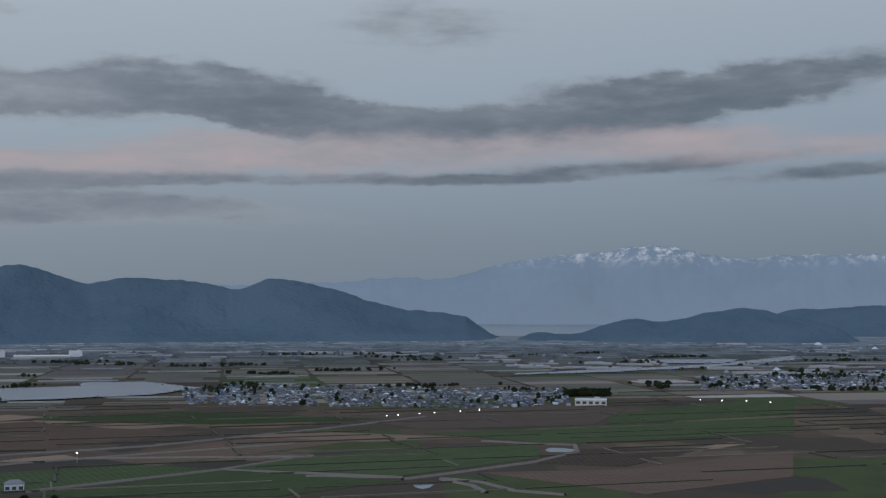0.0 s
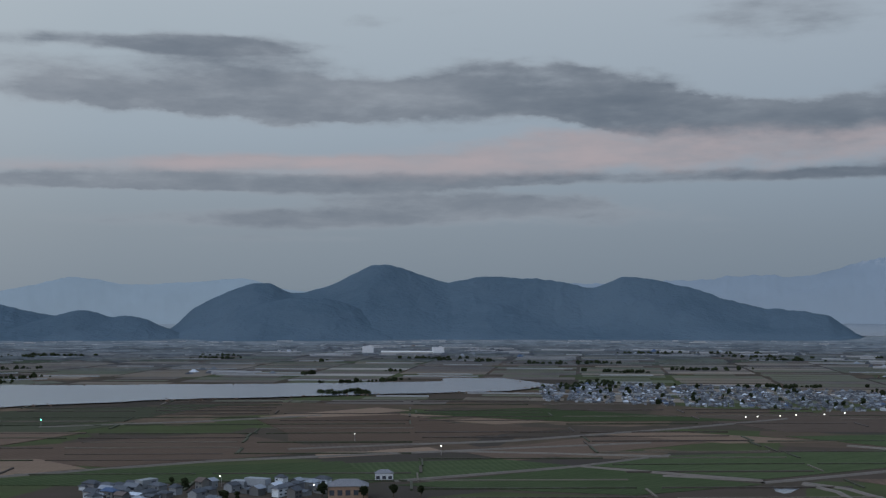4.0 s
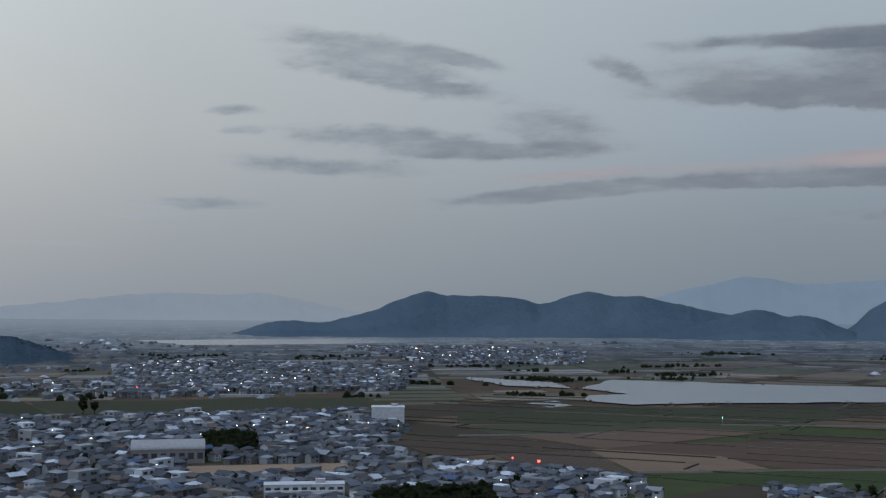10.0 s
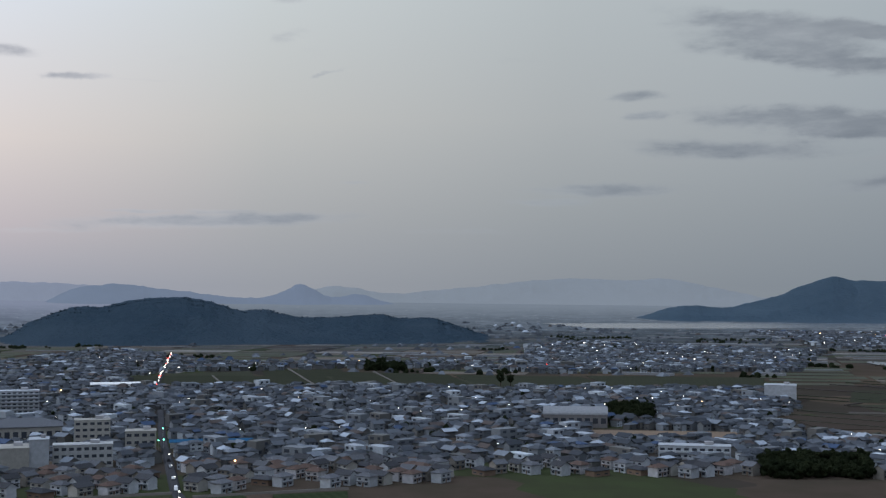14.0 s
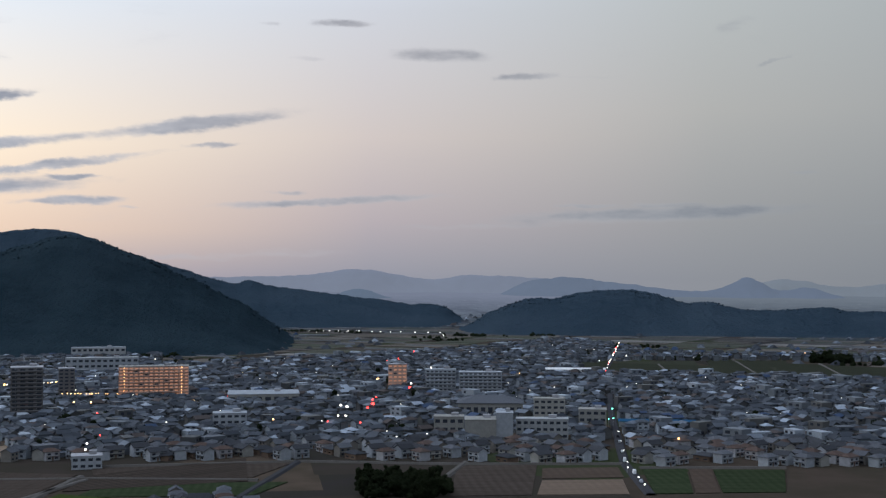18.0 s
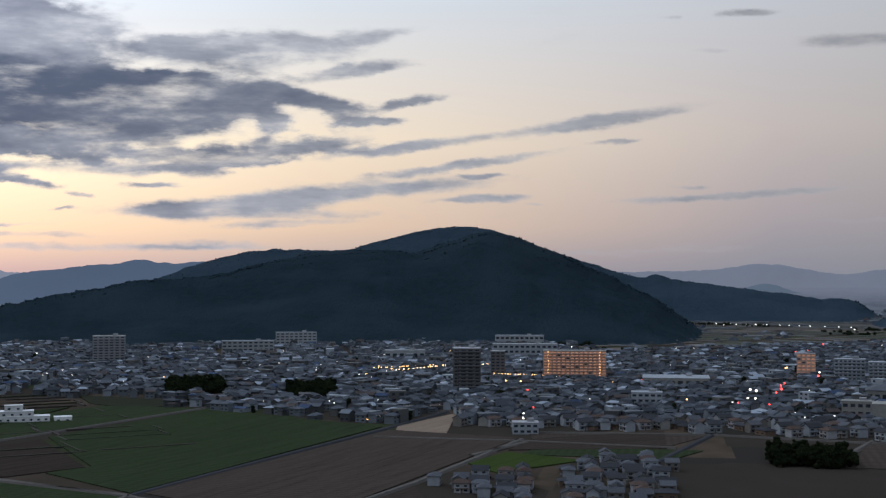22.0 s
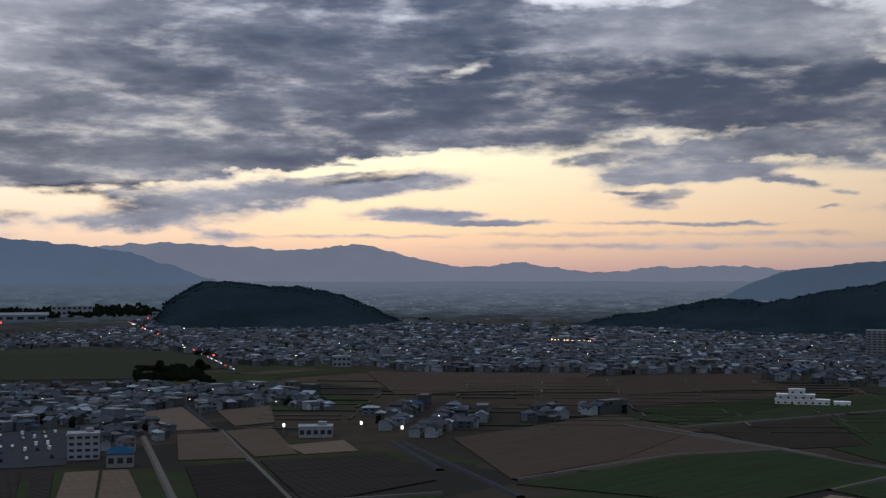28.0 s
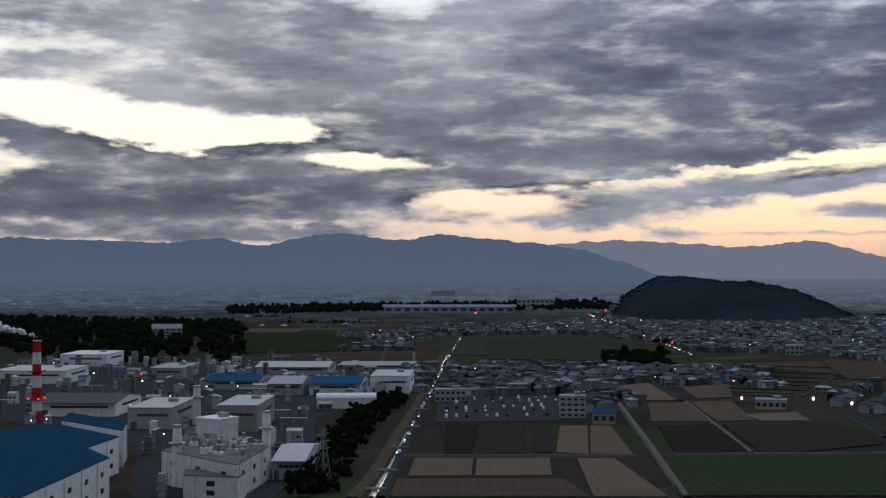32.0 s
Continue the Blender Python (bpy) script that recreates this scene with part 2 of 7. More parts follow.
CLOUDS["sunset_mass"] = [
    (133.9, 10.44, 8.23, 2.12, 0, 1.2, 0.85),
    (135.9, 6.71, 6.73, 1.55, -3, 1.2, 0.95),
    (129.6, 6.90, 7.48, 1.65, 3, 1.2, 0.85),
    (123.0, 7.87, 7.48, 1.30, 2, 1.2, 1.05),
    (118.0, 7.28, 6.98, 1.20, 0, 1.2, 1.1),
    (116.0, 8.25, 3.24, 1.00, 0, 1, 0.95),
    (126.7, 8.42, 3.74, 0.85, 0, 1.1, 0.9),
    (124.0, 10.41, 5.74, 1.25, 0, 0.75, 0.2),
    (118.5, 10.09, 4.99, 1.20, 10, 0.75, 0.3),
    (110.8, 7.70, 3.99, 1.25, -5, 1.1, 0.85),
    (111.8, 6.59, 4.99, 0.95, -3, 1.1, 0.85),
    (106.9, 6.58, 1.12, 0.40, 0, 0.9, 0.6),
    (131.5, 8.77, 2.24, 0.40, -5, -0.5, 0),
]
CLOUDS["sunset_fringe"] = [
    (109.8, 9.98, 4.74, 0.50, -5, 0.95, 0.55),
    (105.3, 9.60, 3.99, 0.60, -12, 0.6, 0.35),
    (103.6, 8.87, 2.99, 0.35, -8, 0.95, 0.6),
    (104.8, 7.44, 2.87, 0.47, 14, 1, 0.75),
    (101.1, 7.54, 1.62, 0.25, -10, 0.9, 0.6),
    (102.9, 6.71, 1.62, 0.20, -3, 0.85, 0.6),
    (106.7, 5.48, 5.24, 0.57, -10, 1, 0.8),
    (111.3, 5.11, 2.37, 0.32, 0, 0.9, 0.7),
    (108.6, 4.79, 2.62, 0.20, -3, 0.8, 0.6),
    (121.0, 5.35, 5.24, 0.65, -3, 1, 0.65),
    (123.0, 4.30, 2.87, 0.50, -10, 0.95, 0.5),
    (120.0, 4.36, 3.24, 0.35, -5, 0.9, 0.45),
    (126.0, 4.94, 1.37, 0.27, -5, 0.85, 0.6),
    (114.0, 4.55, 3.99, 0.35, 0, 0.7, 0.4),
]
CLOUDS["sunset_low"] = [
    (122.8, 3.31, 1.87, 0.32, -5, 0.95, 0.5),
    (123.0, 2.88, 1.37, 0.20, 0, 0.8, 0.5),
    (117.3, 3.94, 1.55, 0.22, 8, 0.95, 0.6),
    (112.1, 3.84, 1.62, 0.15, 0, 0.85, 0.5),
    (115.0, 3.43, 0.70, 0.15, 0, 0.75, 0.5),
    (115.5, 2.81, 0.75, 0.10, -3, 0.75, 0.5),
    (124.4, 3.47, 0.80, 0.12, 0, 0.75, 0.5),
    (135.0, 3.89, 4.36, 0.55, -3, 1, 0.65),
    (136.1, 4.67, 1.62, 0.15, 0, 0.7, 0.5),
    (133.4, 2.58, 3.37, 0.30, 0, 0.8, 0.45),
    (130.3, 2.25, 3.12, 0.15, 0, 0.7, 0.45),
    (121.8, 2.12, 5.24, 0.12, 0, 0.8, 0.45),
    (125.5, 1.68, 12.47, 0.15, 0, 0.55, 0.4),
    (120.5, 1.17, 15.46, 0.20, 0, 0.55, 0.4),
]
CLOUDS["ceiling"] = [
    (139.3, 10.38, 10.72, 2.49, 0, 1.3, 0.9),
    (132.4, 10.94, 5.99, 1.50, 0, 1.1, 0.9),
    (149.8, 9.98, 3.24, 2.00, 0, 0.9, 0.3),
    (145.4, 8.53, 7.48, 1.25, 3, 1.1, 0.7),
    (144.2, 6.88, 9.98, 1.05, 0, 1.2, 0.7),
    (148.2, 5.70, 7.48, 1.15, 0, 1.2, 0.85),
    (140.5, 5.44, 8.73, 0.80, -3, 1.2, 0.85),
    (133.9, 6.49, 6.48, 0.90, -3, 1.2, 0.9),
    (130.4, 9.60, 2.74, 0.85, -22, -0.5, 0),
    (139.3, 3.64, 7.73, 0.65, -5, 1, 0.5),
    (146.5, 2.54, 5.99, 0.70, 0, 0.95, 0.4),
    (142.2, 1.55, 1.62, 0.35, 0, 0.8, 0.3),
    (132.9, 2.47, 2.62, 0.17, -3, 0.8, 0.45),
    (131.1, 2.17, 3.37, 0.15, 0, 0.7, 0.45),
]
CLOUDS["ceiling_south"] = [
    (159.1, 8.38, 4.49, 1.45, 5, 1.2, 0.8),
    (161.1, 10.15, 5.49, 1.25, 0, 1.1, 0.5),
    (154.3, 9.27, 3.74, 1.50, -10, 0.8, 0.15),
    (148.7, 9.11, 1.00, 0.40, 0, -0.4, 0),
    (159.7, 6.04, 3.74, 0.75, 0, -1.3, 0),
    (161.3, 4.53, 4.99, 1.05, 0, 1.2, 0.8),
    (157.9, 3.65, 4.24, 0.90, 0, 1.1, 0.7),
    (149.7, 5.97, 7.48, 1.05, -5, 1.2, 0.9),
    (142.2, 5.76, 7.48, 1.25, -6, 1.1, 0.9),
    (150.7, 3.20, 3.74, 0.55, 0, -0.9, 0),
    (147.2, 3.71, 3.49, 0.20, -4, -0.6, 0),
    (134.8, 4.72, 3.24, 0.22, -6, -0.7, 0),
    (136.4, 1.57, 4.99, 0.12, 0, 0.6, 0.4),
]
CLOUDS["south"] = [
    (167.3, 11.05, 6.98, 1.05, 0, 1.1, 0.6),
    (158.9, 10.53, 4.99, 1.50, 0, 1.1, 0.75),
    (163.0, 8.02, 3.74, 0.90, -5, 0.9, 0.45),
    (169.4, 8.73, 3.74, 0.65, 0, 0.7, 0.4),
    (153.9, 8.90, 4.24, 1.65, -10, 1.1, 0.7),
    (155.2, 6.39, 2.87, 1.05, 0, 1.2, 0.85),
    (159.6, 5.36, 2.87, 0.45, -8, 1.1, 0.75),
    (168.9, 5.65, 4.99, 0.62, 8, 1.3, 0.95),
    (164.9, 4.55, 6.23, 0.55, 5, 1.2, 0.75),
    (161.3, 3.62, 12.97, 0.85, 0, 1.3, 0.95),
    (163.7, 2.62, 11.72, 0.95, 0, 1.2, 0.9),
    (163.7, 1.60, 11.22, 0.45, 0, 1, 0.8),
    (155.9, 8.15, 18.95, 6.48, 0, 0.45, 0.2),
]
CLOUDS["south_gaps"] = [
    (163.5, 5.88, 4.74, 1.00, 3, -1.1, 0),
    (155.2, 4.88, 2.74, 0.45, 0, -1.0, 0),
    (168.7, 7.36, 3.24, 0.60, 5, -0.8, 0),
    (149.0, 6.32, 2.99, 1.25, -8, -0.2, -0.4),
    (146.5, 4.45, 6.23, 1.00, -8, 1.1, 0.8),
    (141.6, 5.62, 7.48, 1.25, -8, 1.1, 0.85),
    (139.2, 8.93, 7.48, 2.00, -5, 1.1, 0.85),
    (148.2, 2.77, 4.24, 0.50, -3, -0.8, 0),
    (135.7, 4.10, 2.99, 0.27, -6, -0.9, 0),
]
CLOUDS["lake_far_east"] = [(-16.9, 5.53, 6.5, 0.42, -3, 0.9, 0.9)]
CLOUDS["sunset_high"] = [
    (120.9, 10.60, 6.48, 1.45, 0, 1, 0.55),
    (116.1, 10.93, 3.74, 0.90, 5, 0.8, 0.35),
    (119.4, 8.07, 6.73, 1.65, 0, 0.9, 0.95),
    (111.3, 7.56, 4.99, 1.12, 0, 0.9, 0.85),
    (108.8, 9.73, 3.99, 0.60, -5, 0.8, 0.5),
    (116.6, 5.46, 6.48, 0.60, 0, 0.8, 0.5),
    (122.2, 4.42, 3.74, 0.70, 0, 0.8, 0.5),
    (103.8, 10.29, 2.99, 0.35, -8, 0.5, 0.35),
]
ROSY = [
    (-15.7, 6.52, 6.5, 0.55, -2, 0.7),
    (22.0, 5.93, 6.73, 0.45, 0, 0.75),
    (12.9, 6.00, 4.99, 0.50, 0, 0.6),
    (5.6, 6.52, 8.23, 0.90, 0, 0.7),
    (-4.2, 6.68, 9.98, 0.70, -3, 0.7),
    (-10.1, 6.94, 5.49, 0.55, -3, 0.75),
    (36.8, 5.54, 6.48, 0.22, -2, 0.4),
    (22.1, 6.07, 8.23, 0.27, -1, 0.65),
    (11.0, 6.33, 8.23, 0.85, -3, 0.7),
    (37.2, 5.57, 4.74, 0.22, -5, 0.35),
    (24.9, 5.87, 8.23, 0.25, -2, 0.55),
]

total, weighed = 0.0, 0.0
CLOUDS["rosy_bank"] = [(a, e, w, h, lean, k * 0.8, 0.35) for a, e, w, h, lean, k in ROSY]
for rows in CLOUDS.values():
    for row in rows:
        total, weighed = bank(*row, total, weighed)
puffs = W.add("ShaderNodeTexNoise", "Fac", Vector=stretched(0.24, 0.85, 4.0), Scale=1.0, Detail=7.0, Roughness=0.55)
curls = W.add("ShaderNodeTexNoise", "Fac", Vector=stretched(0.6, 2.1, 31.0), Scale=1.0, Detail=6.0, Roughness=0.58)
wisps = W.add("ShaderNodeTexNoise", "Fac", Vector=stretched(0.12, 0.9, 9.0), Scale=1.0, Detail=6.0, Roughness=0.55)
billow = W.add("ShaderNodeTexNoise", "Fac", Vector=stretched(0.1, 0.42, 17.0), Scale=1.0, Detail=5.0, Roughness=0.55)
# above the banks the cover goes on as broken cloud
upper = W.math("MULTIPLY", W.span(EL, 12.3, 17.0), W.span(puffs, 0.42, 0.62, 0.0, 0.9))
grain = W.math("MULTIPLY", W.math("SUBTRACT", puffs, 0.5), 1.3)
grain = W.math("MULTIPLY_ADD", W.math("SUBTRACT", wisps, 0.5), 0.7, grain)
grain = W.math("MULTIPLY_ADD", W.math("SUBTRACT", curls, 0.5), 0.7, grain)
body = W.math("ADD", W.math("MINIMUM", total, 1.0), upper)
body = W.math("MULTIPLY_ADD", W.math("MULTIPLY", grain, W.span(total, -0.6, 0.35, 0.1, 1.0)), unrest, body)
cover = W.span(body, 0.08, 1.02)
depth = W.math("MULTIPLY", W.math("DIVIDE", weighed, W.math("MAXIMUM", total, 0.12)), W.span(AZ, 100.0, 122.0, 1.0, 1.22))
depth = W.math("MULTIPLY", depth, W.span(body, 0.15, 1.1, 0.3, 1.0))
depth = W.math("MULTIPLY_ADD", W.math("SUBTRACT", billow, 0.5), W.math("MULTIPLY", unrest, 1.5), depth)
depth = W.math("MULTIPLY_ADD", W.math("SUBTRACT", puffs, 0.5), W.math("MULTIPLY", unrest, 0.85), depth)
depth = W.math("MULTIPLY_ADD", W.math("SUBTRACT", curls, 0.5), W.math("MULTIPLY", unrest, 0.55), depth)
thick = W.span(depth, -0.25, 1.48)
cloud = W.mix(thick, bright, dark)
sky = W.mix(W.math("MULTIPLY", cover, 0.96), clear, cloud)
# rosy flank of the long bank over the lake
for row in ROSY:
    f = W.math("MULTIPLY", bank(*row, 0.0, 0.0, 0.0)[0], W.span(puffs, 0.3, 0.65, 0.35, 1.0))
    sky = W.mix(f, sky, scaled((170, 161, 166), 0.5))

out = W.add("ShaderNodeBackground", Color=sky, Strength=1.0)
end = world.node_tree.nodes.new("ShaderNodeOutputWorld")
world.node_tree.links.new(out, end.inputs[0])

sun_data = bpy.data.lights.new("sun", "SUN")
sun_data.energy, sun_data.angle, sun_data.color = 0.25, radians(14), (1.0, 0.72, 0.5)
sun = new("sun", sun_data)
sun.matrix_world = look((-600 * 0.574, -600 * 0.819, 60), (0, 0, 0))


# ---------------------------------------------------------------- materials
def material(name, build):
    m = bpy.data.materials.new(name)
    m.use_nodes = True
    n = Nodes(m.node_tree)
    shader = build(n)
    o = m.node_tree.nodes.new("ShaderNodeOutputMaterial")
    m.node_tree.links.new(shader, o.inputs[0])
    return m


def principled(n, col, rough=0.9, metal=0.0, bump=None, strength=0.3, dist=0.5, spec=0.08):
    p = n.tree.nodes.new("ShaderNodeBsdfPrincipled")
    link(n.tree, p, "Base Color", col)
    link(n.tree, p, "Roughness", rough)
    link(n.tree, p, "Metallic", metal)
    link(n.tree, p, "Specular IOR Level", spec)
    if bump is not None:
        b = n.tree.nodes.new("ShaderNodeBump")
        link(n.tree, b, "Height", bump)
        b.inputs["Strength"].default_value, b.inputs["Distance"].default_value = strength, dist
        n.tree.links.new(b.outputs[0], p.inputs["Normal"])
    return p.outputs[0]


def position(n):
    return n.add("ShaderNodeNewGeometry", "Position")


def noise_at(n, vec, scale, detail=4.0, rough=0.55, out="Fac"):
    return n.add("ShaderNodeTexNoise", out, Vector=vec, Scale=scale, Detail=detail, Roughness=rough)


def build_ground(n):
    pos = position(n)
    flatp = n.add("ShaderNodeVectorMath", settings={"operation": "MULTIPLY"}, i0=pos, i1=(1, 1, 0))
    cell = n.add("ShaderNodeTexVoronoi", "Color", settings={"feature": "F1", "distance": "CHEBYCHEV"}, Vector=flatp, Scale=0.013, Randomness=0.7)
    pick = n.add("ShaderNodeSeparateColor", 0, Color=cell)
    col = n.ramp(pick, [(0, (0.04, 0.033, 0.028, 1)), (0.3, (0.055, 0.042, 0.033, 1)), (0.55, (0.036, 0.045, 0.022, 1)), (0.75, (0.075, 0.056, 0.042, 1)), (0.88, (0.032, 0.028, 0.026, 1))], "CONSTANT")
    g = noise_at(n, pos, 0.05)
    col = n.mix(n.span(g, 0.3, 0.7, 0.0, 0.5), col, (0.03, 0.029, 0.02, 1))
    return principled(n, col, 0.95, bump=noise_at(n, pos, 1.0), strength=0.3, spec=0.0)


M_ground = material("winter_farmland", build_ground)


def forest(name, a, b, scale):
    def build(n):
        pos = position(n)
        c = n.mix(noise_at(n, pos, scale, 6.0, 0.65), a, b)
        c = n.mix(n.span(noise_at(n, pos, scale * 0.12, 3.0), 0.35, 0.7), c, b)
        return principled(n, c, 1.0, bump=noise_at(n, pos, scale * 2.5, 5.0), strength=0.8, dist=7.0, spec=0.0)
    return material(name, build)


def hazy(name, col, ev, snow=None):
    """Far backdrop: ridges whose distance haze is painted into a glowing colour."""
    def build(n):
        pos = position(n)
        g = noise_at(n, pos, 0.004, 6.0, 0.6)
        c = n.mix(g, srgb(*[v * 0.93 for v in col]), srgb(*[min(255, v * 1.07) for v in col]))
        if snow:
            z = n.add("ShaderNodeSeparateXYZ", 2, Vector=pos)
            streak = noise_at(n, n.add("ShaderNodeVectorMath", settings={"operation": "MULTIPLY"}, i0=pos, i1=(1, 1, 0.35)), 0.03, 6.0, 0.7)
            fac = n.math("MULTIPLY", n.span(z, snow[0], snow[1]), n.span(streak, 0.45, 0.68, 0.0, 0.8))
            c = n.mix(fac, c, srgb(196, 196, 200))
        # foot of the ridge painted paler, as haze would veil it
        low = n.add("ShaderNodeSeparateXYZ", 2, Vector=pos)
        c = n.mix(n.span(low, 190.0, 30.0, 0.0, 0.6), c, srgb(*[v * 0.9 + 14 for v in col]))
        # the painted haze glows by itself, scaled to the exposure there
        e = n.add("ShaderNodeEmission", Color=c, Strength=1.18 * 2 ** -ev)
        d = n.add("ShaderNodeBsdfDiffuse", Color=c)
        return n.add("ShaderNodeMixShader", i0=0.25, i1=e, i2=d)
    return material(name, build)


# haze is painted into the forest colours: bluer, and paler on farther hills
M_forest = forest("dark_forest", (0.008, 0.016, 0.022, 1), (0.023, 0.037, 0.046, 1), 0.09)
M_forest_haze = forest("haze_painted_forest", (0.029, 0.048, 0.066, 1), (0.046, 0.068, 0.088, 1), 0.03)
M_forest_half_haze = forest("half_haze_painted_forest", (0.018, 0.032, 0.046, 1), (0.032, 0.048, 0.063, 1), 0.05)


def build_water(n):
    pos = position(n)
    return principled(n, (0.05, 0.06, 0.07, 1), 0.22, bump=noise_at(n, pos, 0.4, 3.0), strength=0.1, spec=0.8)


M_water = material("lake_water", build_water)


def islands(name, stops, rough=0.8, scale=2.0):
    """Colour by house, with grain and stains."""
    def build(n):
        pos = position(n)
        r = n.add("ShaderNodeNewGeometry", "Random Per Island")
        c = n.ramp(r, stops, "CONSTANT")
        c = n.mix(n.span(noise_at(n, pos, scale), 0.35, 0.75, 0.0, 0.35), c, (0.06, 0.06, 0.06, 1))
        return principled(n, c, rough, bump=noise_at(n, pos, 6.0), strength=0.2, dist=0.05)
    return material(name, build)


M_roof = islands("roof_tiles_mixed", [(0, (0.027, 0.033, 0.0418, 1)), (0.34, (0.0432, 0.051, 0.0627, 1)), (0.6, (0.0675, 0.079, 0.0946, 1)), (0.76, (0.054, 0.043, 0.0396, 1)), (0.83, (0.126, 0.146, 0.172, 1)), (0.92, (0.27, 0.31, 0.358, 1)), (0.975, (0.027, 0.05, 0.099, 1))], 0.75)
M_wall = islands("house_render_mixed", [(0, (0.129, 0.144, 0.158, 1)), (0.2, (0.0946, 0.096, 0.0936, 1)), (0.36, (0.258, 0.288, 0.317, 1)), (0.52, (0.0645, 0.0672, 0.0686, 1)), (0.7, (0.146, 0.165, 0.185, 1)), (0.86, (0.086, 0.096, 0.11, 1)), (0.95, (0.361, 0.403, 0.437, 1))])


# ---------------------------------------------------------------- meshes
def mesh_object(name, verts, faces, mat, smooth=False):
    me = bpy.data.meshes.new(name)
    me.from_pydata(verts if isinstance(verts, list) else verts.tolist(), [], faces if isinstance(faces, list) else faces.tolist())
    if mat:
        me.materials.append(mat)
    if smooth:
        me.polygons.foreach_set("use_smooth", [True] * len(me.polygons))
    me.update()
    return new(name, me)


def rise(x, y):
    """Height of the plain, which climbs a little towards the far mountains."""
    r = math.hypot(x - 120, y)
    az = math.degrees(math.atan2(-(x - 120), y)) % 360
    full = min(1.0, max(0.0, (az - 42) / 60)) if az < 250 else max(0.0, (330 - az) / 80)
    return 0.0 if r < 2500 else 46 * min(1.0, full) * min(1.0, (r - 2500) / 2200) ** 1.2


# the plain, one sheet of rings that grow with distance
radii = [0] + [40 * 1.09 ** k for k in range(60)]
radii = [r for r in radii if r < 4850] + [4850]
SEG = 180
gv, gf = [(120, 0, 0)], []
for r in radii[1:]:
    for k in range(SEG):
        a = 2 * math.pi * k / SEG
        x, y = 120 + r * math.cos(a), r * math.sin(a)
        gv.append((x, y, rise(x, y)))
for k in range(SEG):
    gf.append((0, 1 + k, 1 + (k + 1) % SEG))
for i in range(len(radii) - 2):
    for k in range(SEG):
        a, b = 1 + i * SEG + k, 1 + i * SEG + (k + 1) % SEG
        gf.append((a, a + SEG, b + SEG, b))
tagged(mesh_object("ground", gv, gf, M_ground), "flat winter farmland of brown and green paddies", "ground", kind="structure")


# sheet laid just above the plain, with haze painted into its glowing colour
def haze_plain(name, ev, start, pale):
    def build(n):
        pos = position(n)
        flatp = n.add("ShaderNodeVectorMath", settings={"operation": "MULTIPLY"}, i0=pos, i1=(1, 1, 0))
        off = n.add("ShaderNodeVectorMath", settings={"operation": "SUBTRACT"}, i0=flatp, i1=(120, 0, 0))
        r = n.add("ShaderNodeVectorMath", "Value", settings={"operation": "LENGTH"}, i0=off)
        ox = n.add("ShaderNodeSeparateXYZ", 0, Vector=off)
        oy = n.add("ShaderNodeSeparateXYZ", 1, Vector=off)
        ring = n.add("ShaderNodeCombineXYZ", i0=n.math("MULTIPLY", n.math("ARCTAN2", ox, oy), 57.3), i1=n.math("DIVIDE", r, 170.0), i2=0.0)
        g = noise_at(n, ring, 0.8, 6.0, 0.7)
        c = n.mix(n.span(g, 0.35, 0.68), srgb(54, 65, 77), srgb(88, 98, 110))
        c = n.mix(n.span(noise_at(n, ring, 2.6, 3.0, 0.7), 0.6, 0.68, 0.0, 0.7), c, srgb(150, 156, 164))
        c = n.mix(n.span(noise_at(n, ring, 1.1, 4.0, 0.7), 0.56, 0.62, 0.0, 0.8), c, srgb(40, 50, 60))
        # painted haze: paler towards the horizon
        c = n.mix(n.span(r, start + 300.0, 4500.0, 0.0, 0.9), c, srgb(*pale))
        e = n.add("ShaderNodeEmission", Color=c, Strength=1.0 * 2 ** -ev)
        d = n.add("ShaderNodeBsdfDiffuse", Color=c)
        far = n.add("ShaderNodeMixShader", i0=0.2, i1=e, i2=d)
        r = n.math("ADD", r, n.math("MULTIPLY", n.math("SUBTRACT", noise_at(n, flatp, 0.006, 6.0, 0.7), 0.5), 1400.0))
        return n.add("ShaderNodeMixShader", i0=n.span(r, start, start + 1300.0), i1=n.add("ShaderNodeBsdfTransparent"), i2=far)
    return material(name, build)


# one painted haze sheet per sector, its glow scaled to the exposure
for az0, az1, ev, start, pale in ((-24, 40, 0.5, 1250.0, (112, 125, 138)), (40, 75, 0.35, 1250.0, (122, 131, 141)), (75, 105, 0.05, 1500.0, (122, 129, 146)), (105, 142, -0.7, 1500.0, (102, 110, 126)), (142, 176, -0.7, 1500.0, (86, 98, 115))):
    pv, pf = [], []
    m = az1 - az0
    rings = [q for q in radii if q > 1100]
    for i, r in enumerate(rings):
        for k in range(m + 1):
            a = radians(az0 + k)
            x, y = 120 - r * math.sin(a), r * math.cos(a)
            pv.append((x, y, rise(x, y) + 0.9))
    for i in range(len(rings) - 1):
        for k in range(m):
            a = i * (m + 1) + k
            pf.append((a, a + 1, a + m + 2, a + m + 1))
    tagged(mesh_object("backdrop_plain", pv, pf, haze_plain("painted_haze_far_plain", ev, start, pale)), "sheet over the far plain with painted blue evening haze", "ground", kind="structure")


